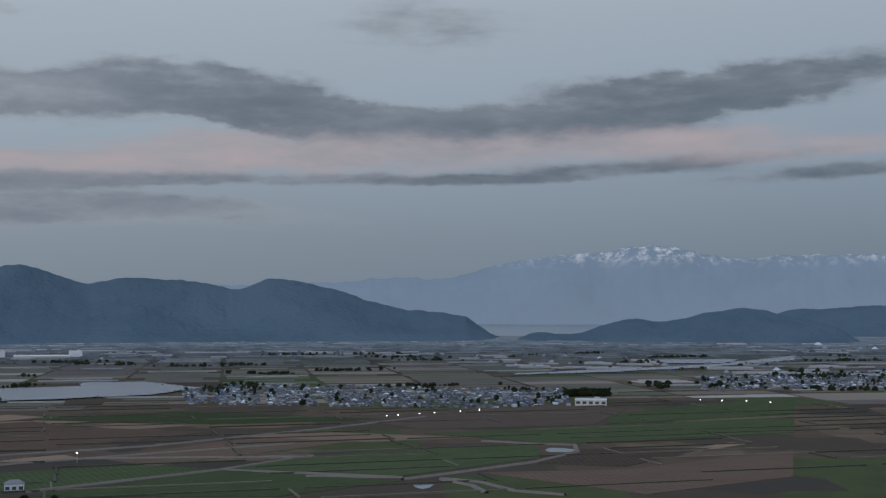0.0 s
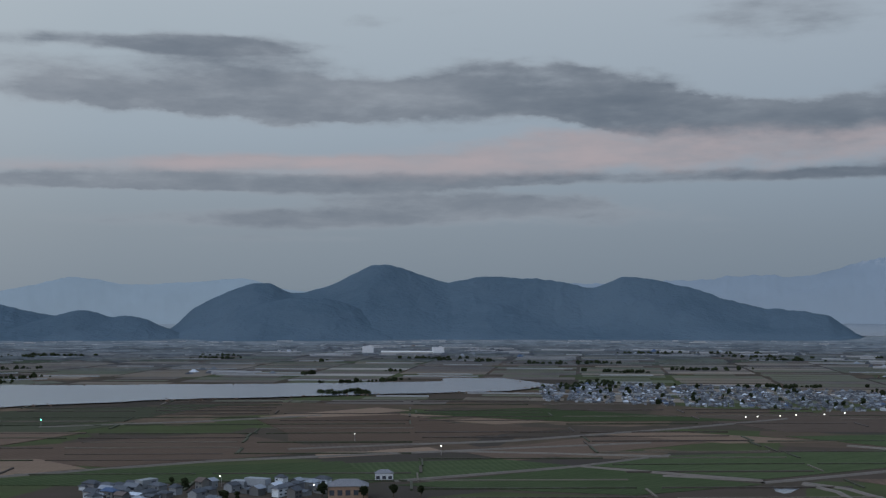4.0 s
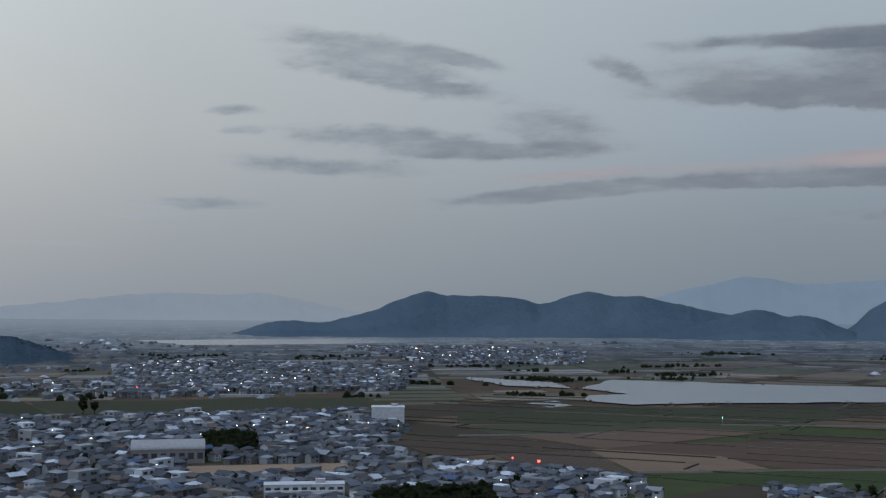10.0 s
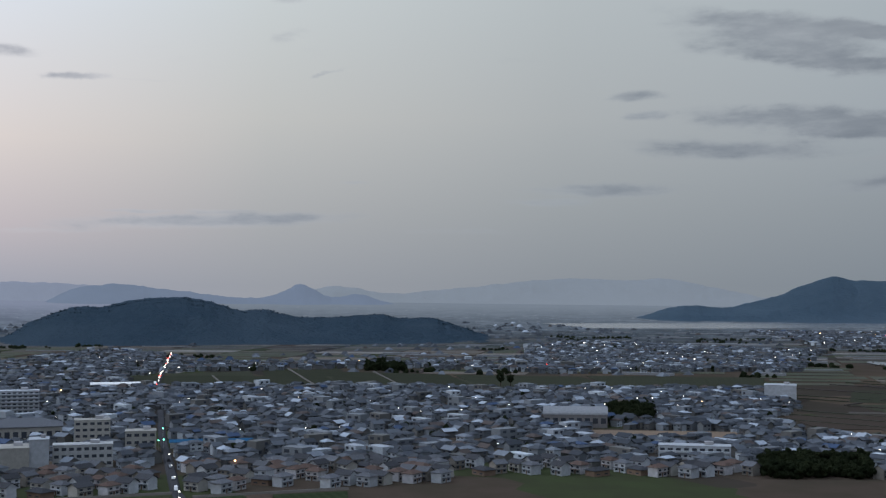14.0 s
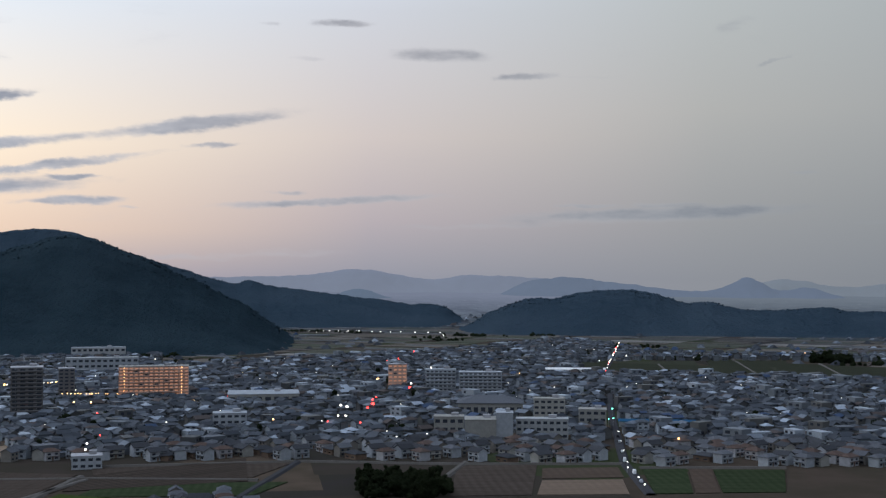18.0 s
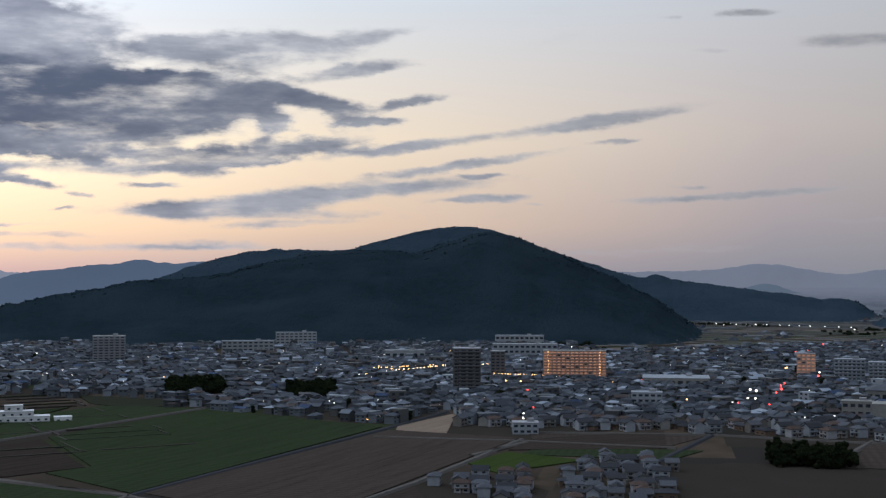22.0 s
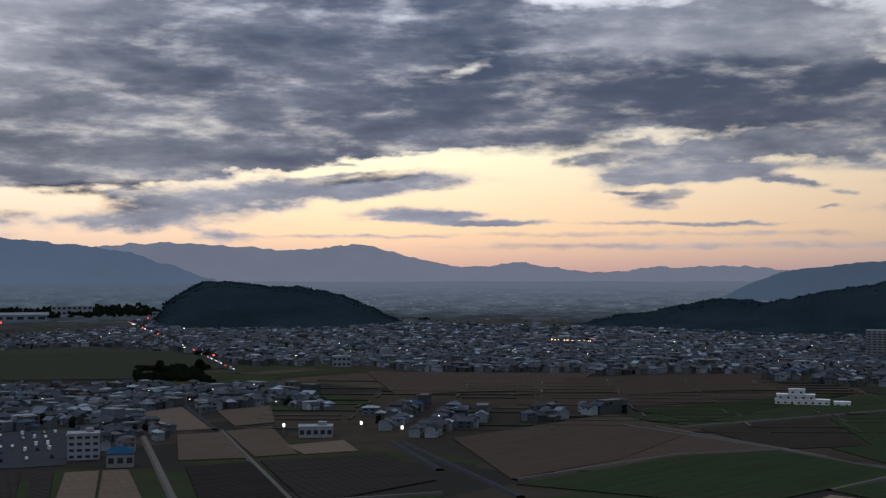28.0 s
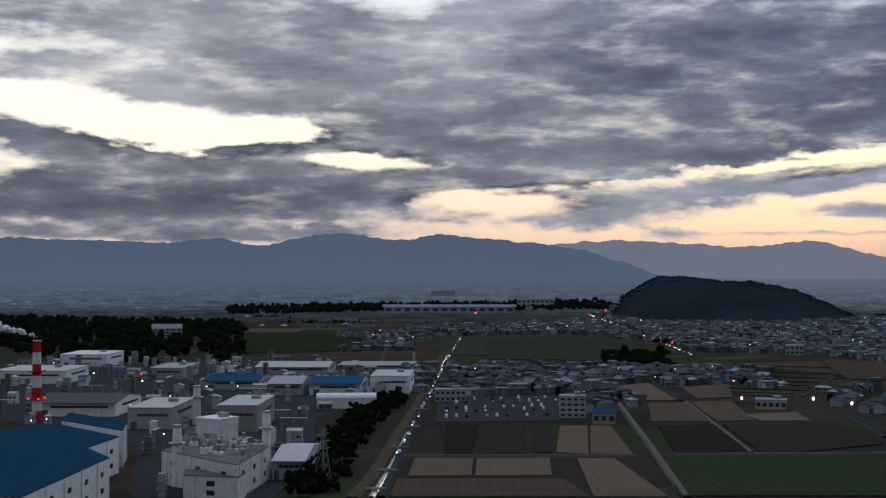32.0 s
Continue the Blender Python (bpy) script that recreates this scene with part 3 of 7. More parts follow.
def ridge_line(knots, az):
    """Smooth height along a ridge."""
    xs = [k[0] for k in knots]
    if az <= xs[0] or az >= xs[-1]:
        return knots[0][1] if az <= xs[0] else knots[-1][1]
    i = max(k for k in range(len(xs)) if xs[k] <= az)
    i = min(i, len(xs) - 2)
    t = (az - xs[i]) / (xs[i + 1] - xs[i])
    p = [knots[max(0, min(len(knots) - 1, i + d))] for d in (-1, 0, 1, 2)]
    w = xs[i + 1] - xs[i]
    m1 = 0.5 * w * ((p[2][1] - p[1][1]) / w + (p[1][1] - p[0][1]) / max(0.05, p[1][0] - p[0][0]))
    m2 = 0.5 * w * ((p[2][1] - p[1][1]) / w + (p[3][1] - p[2][1]) / max(0.05, p[3][0] - p[2][0]))
    return (2 * t ** 3 - 3 * t * t + 1) * p[1][1] + (t ** 3 - 2 * t * t + t) * m1 + (3 * t * t - 2 * t ** 3) * p[2][1] + (t ** 3 - t * t) * m2


def hill_range(name, centre, r, knots, mat, label, depth=500, foot=0.0, rough=6.0, step=0.12, kind="", rows=22, seed=0, jag=2.0):
    """A wooded ridge round centre at distance r: slopes with spurs and gullies in front of the crest, a back slope behind."""
    a0, a1 = knots[0][0], knots[-1][0]
    n = max(8, int((a1 - a0) / step))
    vs, fs = [], []
    for i in range(n + 1):
        az = a0 + (a1 - a0) * i / n
        top = ridge_line(knots, az) + jag * noise.fractal(Vector((az * 1.7, seed, 0.5)), 0.8, 2.1, 4)
        if not kind:
            top *= min(1.0, min(i, n - i) / n / 0.06 + 0.02) ** 0.6
        ca, sa = math.cos(radians(az)), math.sin(radians(az))
        for j in range(rows + 1):
            v = j / rows
            d = (v - 0.66) * depth
            rr = r + d
            x, y = centre[0] - sa * rr, centre[1] + ca * rr
            s = min(1.0, v / 0.66)
            prof = (s ** 1.25) if v <= 0.66 else 1.0 - ((v - 0.66) / 0.34) ** 1.5 * 0.8
            q = Vector((x / 260 + seed, y / 260, seed))
            spur = noise.fractal(q, 0.9, 2.1, 4)
            fine = noise.fractal(Vector((x / 40, y / 40, seed)), 0.8, 2.0, 3)
            free = 1 - abs(prof * 2 - 1)
            z = foot - 4 + (top - foot + 4) * min(1.03, max(0.0, prof + 0.22 * spur * free)) + rough * fine * (0.25 + 0.6 * free) * min(1, s * 3)
            vs.append((x, y, z))
    for i in range(n):
        for j in range(rows):
            a = i * (rows + 1) + j
            fs.append((a, a + 1, a + rows + 2, a + rows + 1))
    ob = mesh_object(name, vs, fs, mat, True)
    return tagged(ob, label, "hill" if not kind else "mountains", kind=kind)


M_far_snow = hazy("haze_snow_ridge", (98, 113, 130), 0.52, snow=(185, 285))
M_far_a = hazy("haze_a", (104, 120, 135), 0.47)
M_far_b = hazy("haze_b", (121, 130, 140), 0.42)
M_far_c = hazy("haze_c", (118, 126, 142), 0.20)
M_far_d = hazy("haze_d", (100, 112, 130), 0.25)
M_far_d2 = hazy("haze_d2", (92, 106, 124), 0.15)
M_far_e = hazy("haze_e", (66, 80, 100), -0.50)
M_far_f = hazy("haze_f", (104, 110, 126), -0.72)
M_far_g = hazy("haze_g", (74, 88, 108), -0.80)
RIDGES = {
    # centre, distance, then turn and height along the crest
    'snow': ((0, 0), 4700, [(-18.8, 248), (-15.0, 245), (-12.6, 237), (-10.6, 268), (-8.9, 283), (-6.6, 256), (-4.1, 241), (-2.4, 214), (-0.4, 169), (2.1, 169), (5.6, 149), (11.2, 138)]),
    'far_a': ((0, -2), 4600, [(17.4, 98), (22.3, 118), (24.2, 156), (26.3, 144), (29.3, 138), (31.4, 160), (32.7, 138), (33.9, 118), (36.4, 69)]),
    'hill_a': ((0, -1), 2900, [(-2.9, -7), (-1.1, 44), (2.2, 68), (5.3, 114), (7.6, 131), (9.0, 108), (9.7, 115), (11.8, 130), (14.0, 131), (15.3, 121), (17.0, 147), (18.3, 160), (20.9, 106), (22.1, 96), (23.3, 118), (26.4, 62), (28.1, 8)]),
    'hill_b': ((0, -1), 2700, [(16.0, -5), (18.4, 46), (20.4, 81), (22.1, 84), (24.5, 58), (26.8, -3)]),
    'hill_c': ((0, 0), 2750, [(-18.0, -2), (-16.8, 27), (-15.0, 49), (-13.1, 67), (-9.5, 39), (-8.1, 43), (-5.6, 11), (-4.1, 15), (-2.9, -4)]),
    'hill_d': ((0, 0), 3300, [(-23.8, -7), (-21.7, 65), (-18.8, 71), (-16.8, 64), (-15.0, 60), (-13.6, 36)]),
    'hill_e': ((-1, 0), 3000, [(28.2, -12), (30.2, 22), (32.3, 46), (34.5, 71), (35.9, 88), (37.0, 87), (38.3, 98), (40.4, 70), (41.0, 80), (42.5, 88), (44.5, 92), (45.3, 98), (47.9, 52), (49.9, 29), (51.8, 32), (53.9, 12)]),
    'hill_f': ((-1, 0), 2750, [(26.3, -5), (27.5, 22), (28.9, 47), (29.9, 47), (30.9, 59), (33.1, 33), (36.3, -6)]),
    'far_b': ((-9, 5), 4700, [(48.0, 36), (50.3, 70), (52.5, 103), (54.7, 97), (56.7, 105), (61.5, 70), (65.0, 51), (67.1, 77), (68.0, 69), (71.2, 24)]),
    'hill_g': ((99, -49), 2000, [(60.4, 2), (61.8, 16), (63.0, 29), (64.3, 30), (65.7, 35), (67.2, 32), (68.7, 30), (70.4, 43), (71.2, 41), (72.4, 53), (73.7, 60), (75.7, 58), (76.7, 48), (78.1, 46), (79.6, 29), (81.1, 7)]),
    'far_c': ((99, -49), 4700, [(64.3, -6), (66.7, 4), (71.7, 24), (75.2, 65), (77.9, 83), (80.6, 93), (82.3, 77), (85.4, 113), (88.2, 91), (90.9, 88), (97.3, 66)]),
    'far_d': ((99, -49), 4400, [(64.5, 14), (66.0, 50), (67.5, 43), (68.0, 65), (68.6, 83), (69.2, 65), (69.9, 44), (74.2, 65), (76.4, 83), (78.1, 69), (79.6, 18)]),
    'far_d2': ((102, -51), 3900, [(80.5, -17), (82.5, 5), (84.0, 20), (85.5, 47), (86.9, 26)]),
    'ridge': ((102, -51), 2450, [(80.8, -12), (81.0, 16), (83.2, 31), (85.7, 47), (87.7, 57), (89.4, 68), (90.2, 78), (90.7, 73), (92.9, 98), (95.4, 132), (97.8, 170), (99.4, 174), (101.7, 157), (103.9, 131), (108.3, 124), (110.7, 99), (113.0, 60), (116.0, 5)]),
    'front': ((162, -56), 1750, [(87.5, -10), (89.2, 27), (91.4, 64), (93.3, 94), (95.5, 121), (97.3, 139), (99.0, 125), (100.5, 110), (103.0, 113), (105.0, 107), (106.9, 96), (110.1, 73), (112.0, 72), (114.8, 57), (118.2, 36), (121.5, 19), (125.2, 3)]),
    'low': ((208, -40), 1800, [(110.4, 64), (112.8, 66), (115.3, 43), (117.8, 33), (120.3, 39), (122.8, 23), (125.0, 12), (126.6, 3)]),
    'far_e': ((208, -40), 3300, [(97.0, 20), (103.1, 76), (107.4, 98), (109.1, 110), (111.1, 103), (112.1, 111), (113.3, 106), (115.3, 93), (117.3, 79), (119.1, 45), (120.3, 12)]),
    'far_f': ((210, -39), 4750, [(115.0, 59), (117.7, 85), (120.1, 95), (123.5, 91), (125.4, 75), (127.9, 100), (129.4, 110), (130.4, 98), (132.9, 116), (134.6, 155), (136.1, 176), (137.3, 168), (139.3, 159), (141.3, 169), (143.4, 180), (146.3, 175), (149.7, 158), (153.3, 175)]),
    'far_g': ((225, -21), 4500, [(142.2, 50), (143.7, 89), (146.7, 157), (148.7, 172), (150.7, 190), (152.6, 193), (154.3, 179), (156.5, 203), (158.1, 192), (160.2, 159), (162.0, 179), (165.2, 166), (168.4, 176), (172.0, 182), (176.0, 170)]),
    'hill_h': ((210, -39), 1850, [(133.8, 1), (135.4, 23), (136.6, 39), (137.8, 50), (139.8, 54), (141.9, 61), (143.0, 57), (144.1, 36), (144.6, 20), (145.0, 4)]),
}
SPEC = {
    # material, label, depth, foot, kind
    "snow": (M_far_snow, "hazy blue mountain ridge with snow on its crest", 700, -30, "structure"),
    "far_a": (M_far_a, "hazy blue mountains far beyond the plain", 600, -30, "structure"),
    "hill_a": (M_forest_haze, "wooded hills beyond the paddies, painted blue with haze", 560, -2, ""),
    "hill_b": (M_forest_haze, "low wooded spur before the hills", 360, -2, ""),
    "hill_c": (M_forest_haze, "low wooded hills beside the lake gap", 360, -2, ""),
    "hill_d": (M_forest_haze, "wooded hills behind the low hills", 400, 0, ""),
    "hill_e": (M_forest_haze, "wooded hills with two summits beside the lagoon", 560, -2, ""),
    "hill_f": (M_forest_haze, "low wooded spur at the edge of the plain", 340, -2, ""),
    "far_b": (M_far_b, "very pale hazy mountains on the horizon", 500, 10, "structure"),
    "hill_g": (M_forest_half_haze, "long dark wooded hill behind the town", 420, 0, ""),
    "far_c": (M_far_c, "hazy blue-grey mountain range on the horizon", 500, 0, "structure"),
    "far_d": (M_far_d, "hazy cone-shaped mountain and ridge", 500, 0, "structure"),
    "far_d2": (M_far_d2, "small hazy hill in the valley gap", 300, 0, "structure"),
    "ridge": (M_forest_half_haze, "higher wooded ridge behind the town hill", 700, 0, ""),
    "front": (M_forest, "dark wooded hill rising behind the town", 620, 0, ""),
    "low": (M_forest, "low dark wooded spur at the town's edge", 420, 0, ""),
    "far_e": (M_far_e, "wooded range in the distance, painted blue with haze", 500, 0, "structure"),
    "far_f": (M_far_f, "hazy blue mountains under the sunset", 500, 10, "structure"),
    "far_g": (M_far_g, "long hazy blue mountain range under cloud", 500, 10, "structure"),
    "hill_h": (M_forest, "dark round wooded hill in the plain", 420, 0, ""),
}
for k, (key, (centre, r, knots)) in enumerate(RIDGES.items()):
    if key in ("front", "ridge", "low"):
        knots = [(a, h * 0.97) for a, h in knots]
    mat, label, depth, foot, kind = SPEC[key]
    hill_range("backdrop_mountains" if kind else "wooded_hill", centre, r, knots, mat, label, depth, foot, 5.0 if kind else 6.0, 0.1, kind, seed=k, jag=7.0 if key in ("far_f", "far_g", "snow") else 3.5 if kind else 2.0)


def pond(name, pts, label, lift=0.06):
    bm = bmesh.new()
    z = lift + max(rise(*p) for p in pts)
    ring = []
    for k in range(len(pts)):
        (x0, y0), (x1, y1) = pts[k], pts[(k + 1) % len(pts)]
        L = math.hypot(x1 - x0, y1 - y0)
        m = max(2, int(L / 12))
        for j in range(m):
            t = j / m
            x, y = x0 + (x1 - x0) * t, y0 + (y1 - y0) * t
            w = noise.noise(Vector((x / 40, y / 40, 3))) * 9 + noise.noise(Vector((x / 12, y / 12, 7))) * 3
            ring.append(bm.verts.new((x - w * (y1 - y0) / L, y + w * (x1 - x0) / L, z)))
    f = bm.faces.new(ring)
    bmesh.ops.triangulate(bm, faces=[f])
    for f in bm.faces:
        if f.normal.z < 0:
            f.normal_flip()
    me = bpy.data.meshes.new(name)
    bm.to_mesh(me)
    me.materials.append(M_water)
    return tagged(new(name, me), label, "water", kind="structure")


PONDS = {}
PONDS["lagoon"] = [(-223, 1186), (-246, 1098), (-367, 1013), (-482, 932), (-559, 845), (-588, 797), (-635, 803), (-670, 850), (-653, 885), (-725, 910), (-784, 1028), (-618, 1078), (-420, 1162), (-336, 1211), (-347, 1263), (-292, 1279)]
PONDS["far_lagoon"] = [(-2172, 1358), (-2004, 1672), (-1772, 1952), (-1648, 1783), (-1757, 1466), (-1872, 1275)]
PONDS["river_a"] = [(78, 1398), (199, 1461), (310, 1552), (473, 1748), (511, 1889), (324, 1619), (208, 1520), (80, 1431)]
PONDS["river_b"] = [(287, 1769), (400, 1776), (368, 1665), (283, 1660)]
PONDS["pool_a"] = [(57, 708), (65, 703), (67, 693), (58, 689)]
PONDS["pool_b"] = [(-13, 569), (-5, 572), (-5, 555), (-10, 551)]
PONDS["pool_c"] = [(51, 658), (66, 680), (67, 673), (52, 649)]
PONDS["marsh_a"] = [(-900, 945), (-912, 962), (-800, 955), (-735, 905), (-798, 892)]
PONDS["marsh_b"] = [(-657, 758), (-664, 796), (-625, 770), (-625, 743)]

NAMES = {"lagoon": "calm grey lagoon between reed beds and paddies", "far_lagoon": "pale lagoon in the far plain", "river_a": "wide pale river through the plain", "river_b": "backwater beside the wide river",
         "pool_a": "small bright irrigation pool", "pool_b": "small bright irrigation pool by a sluice", "pool_c": "narrow bright irrigation ditch", "marsh_a": "flooded marsh beside the village", "marsh_b": "small flooded paddy"}
for key, pts in PONDS.items():
    pond("water", pts, NAMES[key], 1.1 if key in ("lagoon", "far_lagoon", "river_a", "river_b", "marsh_a") else 0.06)


# ---------------------------------------------------------------- fields and lanes
def field_material(name, a, b, furrow=0.09, depth=0.04):
    def build(n):
        obj = n.add("ShaderNodeTexCoord", "Object")
        pos = position(n)
        r = n.add("ShaderNodeObjectInfo", "Random")
        wave = n.add("ShaderNodeTexWave", "Fac", settings={"wave_type": "BANDS", "bands_direction": "X"}, Vector=obj, Scale=furrow, Distortion=1.2, Detail=2.0, Detail_Scale=0.5)
        c = n.mix(wave, tuple(v * (1 - depth) for v in a[:3]) + (1,), tuple(v * (1 + depth) for v in b[:3]) + (1,))
        c = n.mix(n.span(noise_at(n, pos, 0.035, 5.0, 0.65), 0.35, 0.7, 0.0, 0.6), c, b)
        rows = n.add("ShaderNodeVectorMath", settings={"operation": "MULTIPLY"}, i0=obj, i1=(0.02, 0.55, 1.0))
        c = n.mix(n.span(noise_at(n, rows, 1.0, 6.0, 0.7), 0.42, 0.7, 0.0, 0.6), c, tuple(v * 0.6 for v in a[:3]) + (1,))
        c = n.mix(n.span(noise_at(n, rows, 2.3, 5.0, 0.7), 0.6, 0.72, 0.0, 0.5), c, tuple(min(1, v * 1.6 + 0.012) for v in b[:3]) + (1,))
        c = n.mix(n.span(noise_at(n, pos, 0.35, 5.0, 0.75), 0.5, 0.75, 0.0, 0.6), c, tuple(v * 0.6 for v in a[:3]) + (1,))
        hs = n.add("ShaderNodeHueSaturation", Color=c, Value=n.span(r, 0.0, 1.0, 0.8, 1.22, smooth=False))
        return principled(n, hs, 0.95, bump=n.math("ADD", wave, noise_at(n, pos, 1.5)), strength=0.5, dist=0.15, spec=0.0)
    return material(name, build)


FIELD_LOOK = {
    "green": (field_material("winter_wheat", (0.026, 0.036, 0.018, 1), (0.033, 0.043, 0.023, 1)), "young green winter wheat field", 0.22),
    "lime": (field_material("fresh_greens", (0.052, 0.074, 0.022, 1), (0.042, 0.062, 0.02, 1)), "bright green vegetable field", 0.22),
    "moss": (field_material("mossy_paddy", (0.042, 0.045, 0.031, 1), (0.036, 0.039, 0.028, 1)), "mossy green fallow paddy", 0.14),
    "brown": (field_material("stubble", (0.074, 0.055, 0.042, 1), (0.058, 0.044, 0.035, 1)), "brown stubble paddy after harvest", 0.14),
    "tan": (field_material("dry_straw", (0.135, 0.1, 0.075, 1), (0.11, 0.083, 0.063, 1)), "dry straw-coloured paddy", 0.14),
    "dark": (field_material("damp_earth", (0.042, 0.034, 0.028, 1), (0.05, 0.04, 0.033, 1)), "damp dark brown ploughed field", 0.14),
    "soil": (field_material("ploughed_soil", (0.03, 0.025, 0.022, 1), (0.037, 0.03, 0.027, 1)), "freshly ploughed nearly black field", 0.18),
    "lot": (field_material("bare_sand", (0.19, 0.145, 0.108, 1), (0.16, 0.122, 0.092, 1), 0.006), "bare sandy ground", 0.1),
}


def slab(name, pts, z0, z1, mat, inset=0.0):
    """A flat piece with an upright rim, its origin at its middle and its X along its first side."""
    cx, cy = sum(p[0] for p in pts) / len(pts), sum(p[1] for p in pts) / len(pts)
    a = math.atan2(pts[1][1] - pts[0][1], pts[1][0] - pts[0][0])
    c, s = math.cos(-a), math.sin(-a)
    loc = [((x - cx) * c - (y - cy) * s, (x - cx) * s + (y - cy) * c) for x, y in pts]
    area = sum(loc[k - 1][0] * loc[k][1] - loc[k][0] * loc[k - 1][1] for k in range(len(loc)))
    if area < 0:
        loc.reverse()
    bm = bmesh.new()
    low = [bm.verts.new((x, y, z0)) for x, y in loc]
    top = [bm.verts.new((x * (1 - inset), y * (1 - inset), z1)) for x, y in loc]
    bm.faces.new(top)
    for k in range(len(loc)):
        bm.faces.new((low[k - 1], low[k], top[k], top[k - 1]))
    me = bpy.data.meshes.new(name)
    bm.to_mesh(me)
    bm.free()
    me.materials.append(mat)
    ob = new(name, me)
    ob.matrix_world = pose(cx, cy, 0, 0, 0, math.degrees(a))
    return ob


FIELDS = {}
FIELDS["east"] = [
    ("green", [(-240, 586), (-147, 634), (-108, 619), (-193, 528)]),
    ("green", [(-169, 534), (-103, 615), (-18, 578), (-67, 532)]),
    ("green", [(-105, 623), (-67, 672), (53, 735), (49, 664), (-18, 595)]),
    ("tan", [(-247, 636), (-196, 676), (-182, 659), (-236, 615)]),
    ("brown", [(-173, 660), (-121, 748), (-58, 784), (-49, 743), (-140, 630)]),
    ("tan", [(-124, 770), (-80, 796), (18, 763), (-42, 738)]),
    ("brown", [(-309, 752), (-223, 808), (-142, 796), (-213, 704), (-281, 684)]),
    ("tan", [(-228, 827), (-212, 851), (-157, 839), (-191, 811)]),
    ("green", [(-280, 872), (-193, 942), (-35, 879), (-151, 843)]),
]
FIELDS["east2"] = [
    ("dark", [(-82, 902), (89, 1001), (134, 958), (96, 840), (-11, 811)]),
    ("green", [(-11, 784), (95, 832), (241, 897), (213, 791), (68, 727)]),
    ("green", [(121, 919), (202, 1013), (284, 1052), (247, 918), (104, 844)]),
    ("tan", [(95, 660), (162, 736), (169, 728), (116, 669)]),
    ("dark", [(74, 703), (146, 708), (87, 627), (46, 642)]),
    ("brown", [(18, 606), (86, 617), (187, 698), (159, 593), (84, 538)]),
    ("tan", [(-332, 809), (-299, 871), (-228, 867), (-278, 809)]),
    ("dark", [(-273, 666), (-232, 684), (-185, 706), (-222, 647), (-261, 636)]),
]
FIELDS["north"] = [
    ("moss", [(-658, 680), (-590, 779), (-424, 915), (-430, 764), (-587, 606)]),
    ("brown", [(-441, 583), (-333, 718), (-235, 647), (-319, 555), (-442, 559)]),
    ("green", [(-357, 483), (-315, 548), (-220, 605), (-189, 557), (-296, 496)]),
    ("tan", [(-441, 553), (-369, 573), (-327, 547), (-364, 493)]),
    ("moss", [(-574, 594), (-520, 686), (-419, 760), (-430, 680), (-496, 563)]),
    ("dark", [(-520, 537), (-464, 563), (-366, 492), (-419, 476)]),
    ("brown", [(-351, 801), (-271, 862), (-218, 812), (-298, 724)]),
    ("tan", [(-359, 821), (-304, 913), (-273, 896), (-316, 827)]),
]
FIELDS["town"] = [
    ("dark", [(-421, -185), (-410, -112), (-379, -124), (-375, -173)]),
    ("green", [(-400, -106), (-396, -38), (-367, -51), (-372, -113)]),
    ("dark", [(-444, -116), (-447, -35), (-410, -51), (-418, -112)]),
    ("dark", [(-429, 32), (-427, 65), (-354, 47), (-356, 18)]),
    ("brown", [(-417, 65), (-415, 96), (-389, 91), (-391, 59)]),
    ("tan", [(-386, 58), (-384, 89), (-351, 82), (-354, 49)]),
    ("green", [(-408, 104), (-407, 122), (-349, 105), (-350, 91)]),
    ("brown", [(-407, 123), (-406, 132), (-349, 115), (-349, 106)]),
    ("green", [(-403, 132), (-398, 160), (-347, 139), (-349, 116)]),
    ("lot", [(-427, -183), (-484, -168), (-437, -156), (-425, -164)]),
]
FIELDS["town2"] = [
    ("moss", [(-1075, 284), (-1069, 356), (-917, 313), (-923, 238)]),
    ("moss", [(-1068, 367), (-1063, 443), (-901, 374), (-917, 322)]),
    ("moss", [(-1066, 249), (-994, 364), (-867, 337), (-942, 218)]),
    ("moss", [(-976, 391), (-919, 482), (-825, 470), (-863, 362)]),
    ("moss", [(-1035, 421), (-948, 495), (-797, 442), (-872, 355)]),
    ("moss", [(-945, 498), (-872, 583), (-743, 524), (-792, 447)]),
    ("moss", [(-879, 593), (-790, 713), (-717, 647), (-740, 527)]),
    ("lot", [(-530, 360), (-485, 422), (-455, 401), (-484, 332)]),
    ("dark", [(-540, 504), (-509, 572), (-434, 553), (-472, 471)]),
    ("brown", [(-507, 574), (-470, 681), (-415, 695), (-430, 557)]),
]
FIELDS["west"] = [
    ("green", [(-331, -411), (-448, -389), (-531, -366), (-527, -308), (-323, -365)]),
    ("green", [(-394, -331), (-521, -302), (-459, -189), (-256, -233), (-293, -282), (-311, -272)]),
    ("dark", [(-314, -356), (-388, -332), (-310, -274), (-275, -297)]),
    ("green", [(-135, -320), (-230, -316), (-271, -293), (-248, -232), (-151, -241)]),
    ("dark", [(-257, -229), (-446, -183), (-426, -119), (-302, -144), (-218, -162)]),
    ("dark", [(-217, -159), (-287, -141), (-230, -122), (-186, -144)]),
    ("brown", [(-257, -419), (-303, -392), (-275, -297), (-192, -308), (-154, -336)]),
    ("brown", [(-456, -580), (-613, -504), (-531, -413), (-441, -487), (-390, -527)]),
]
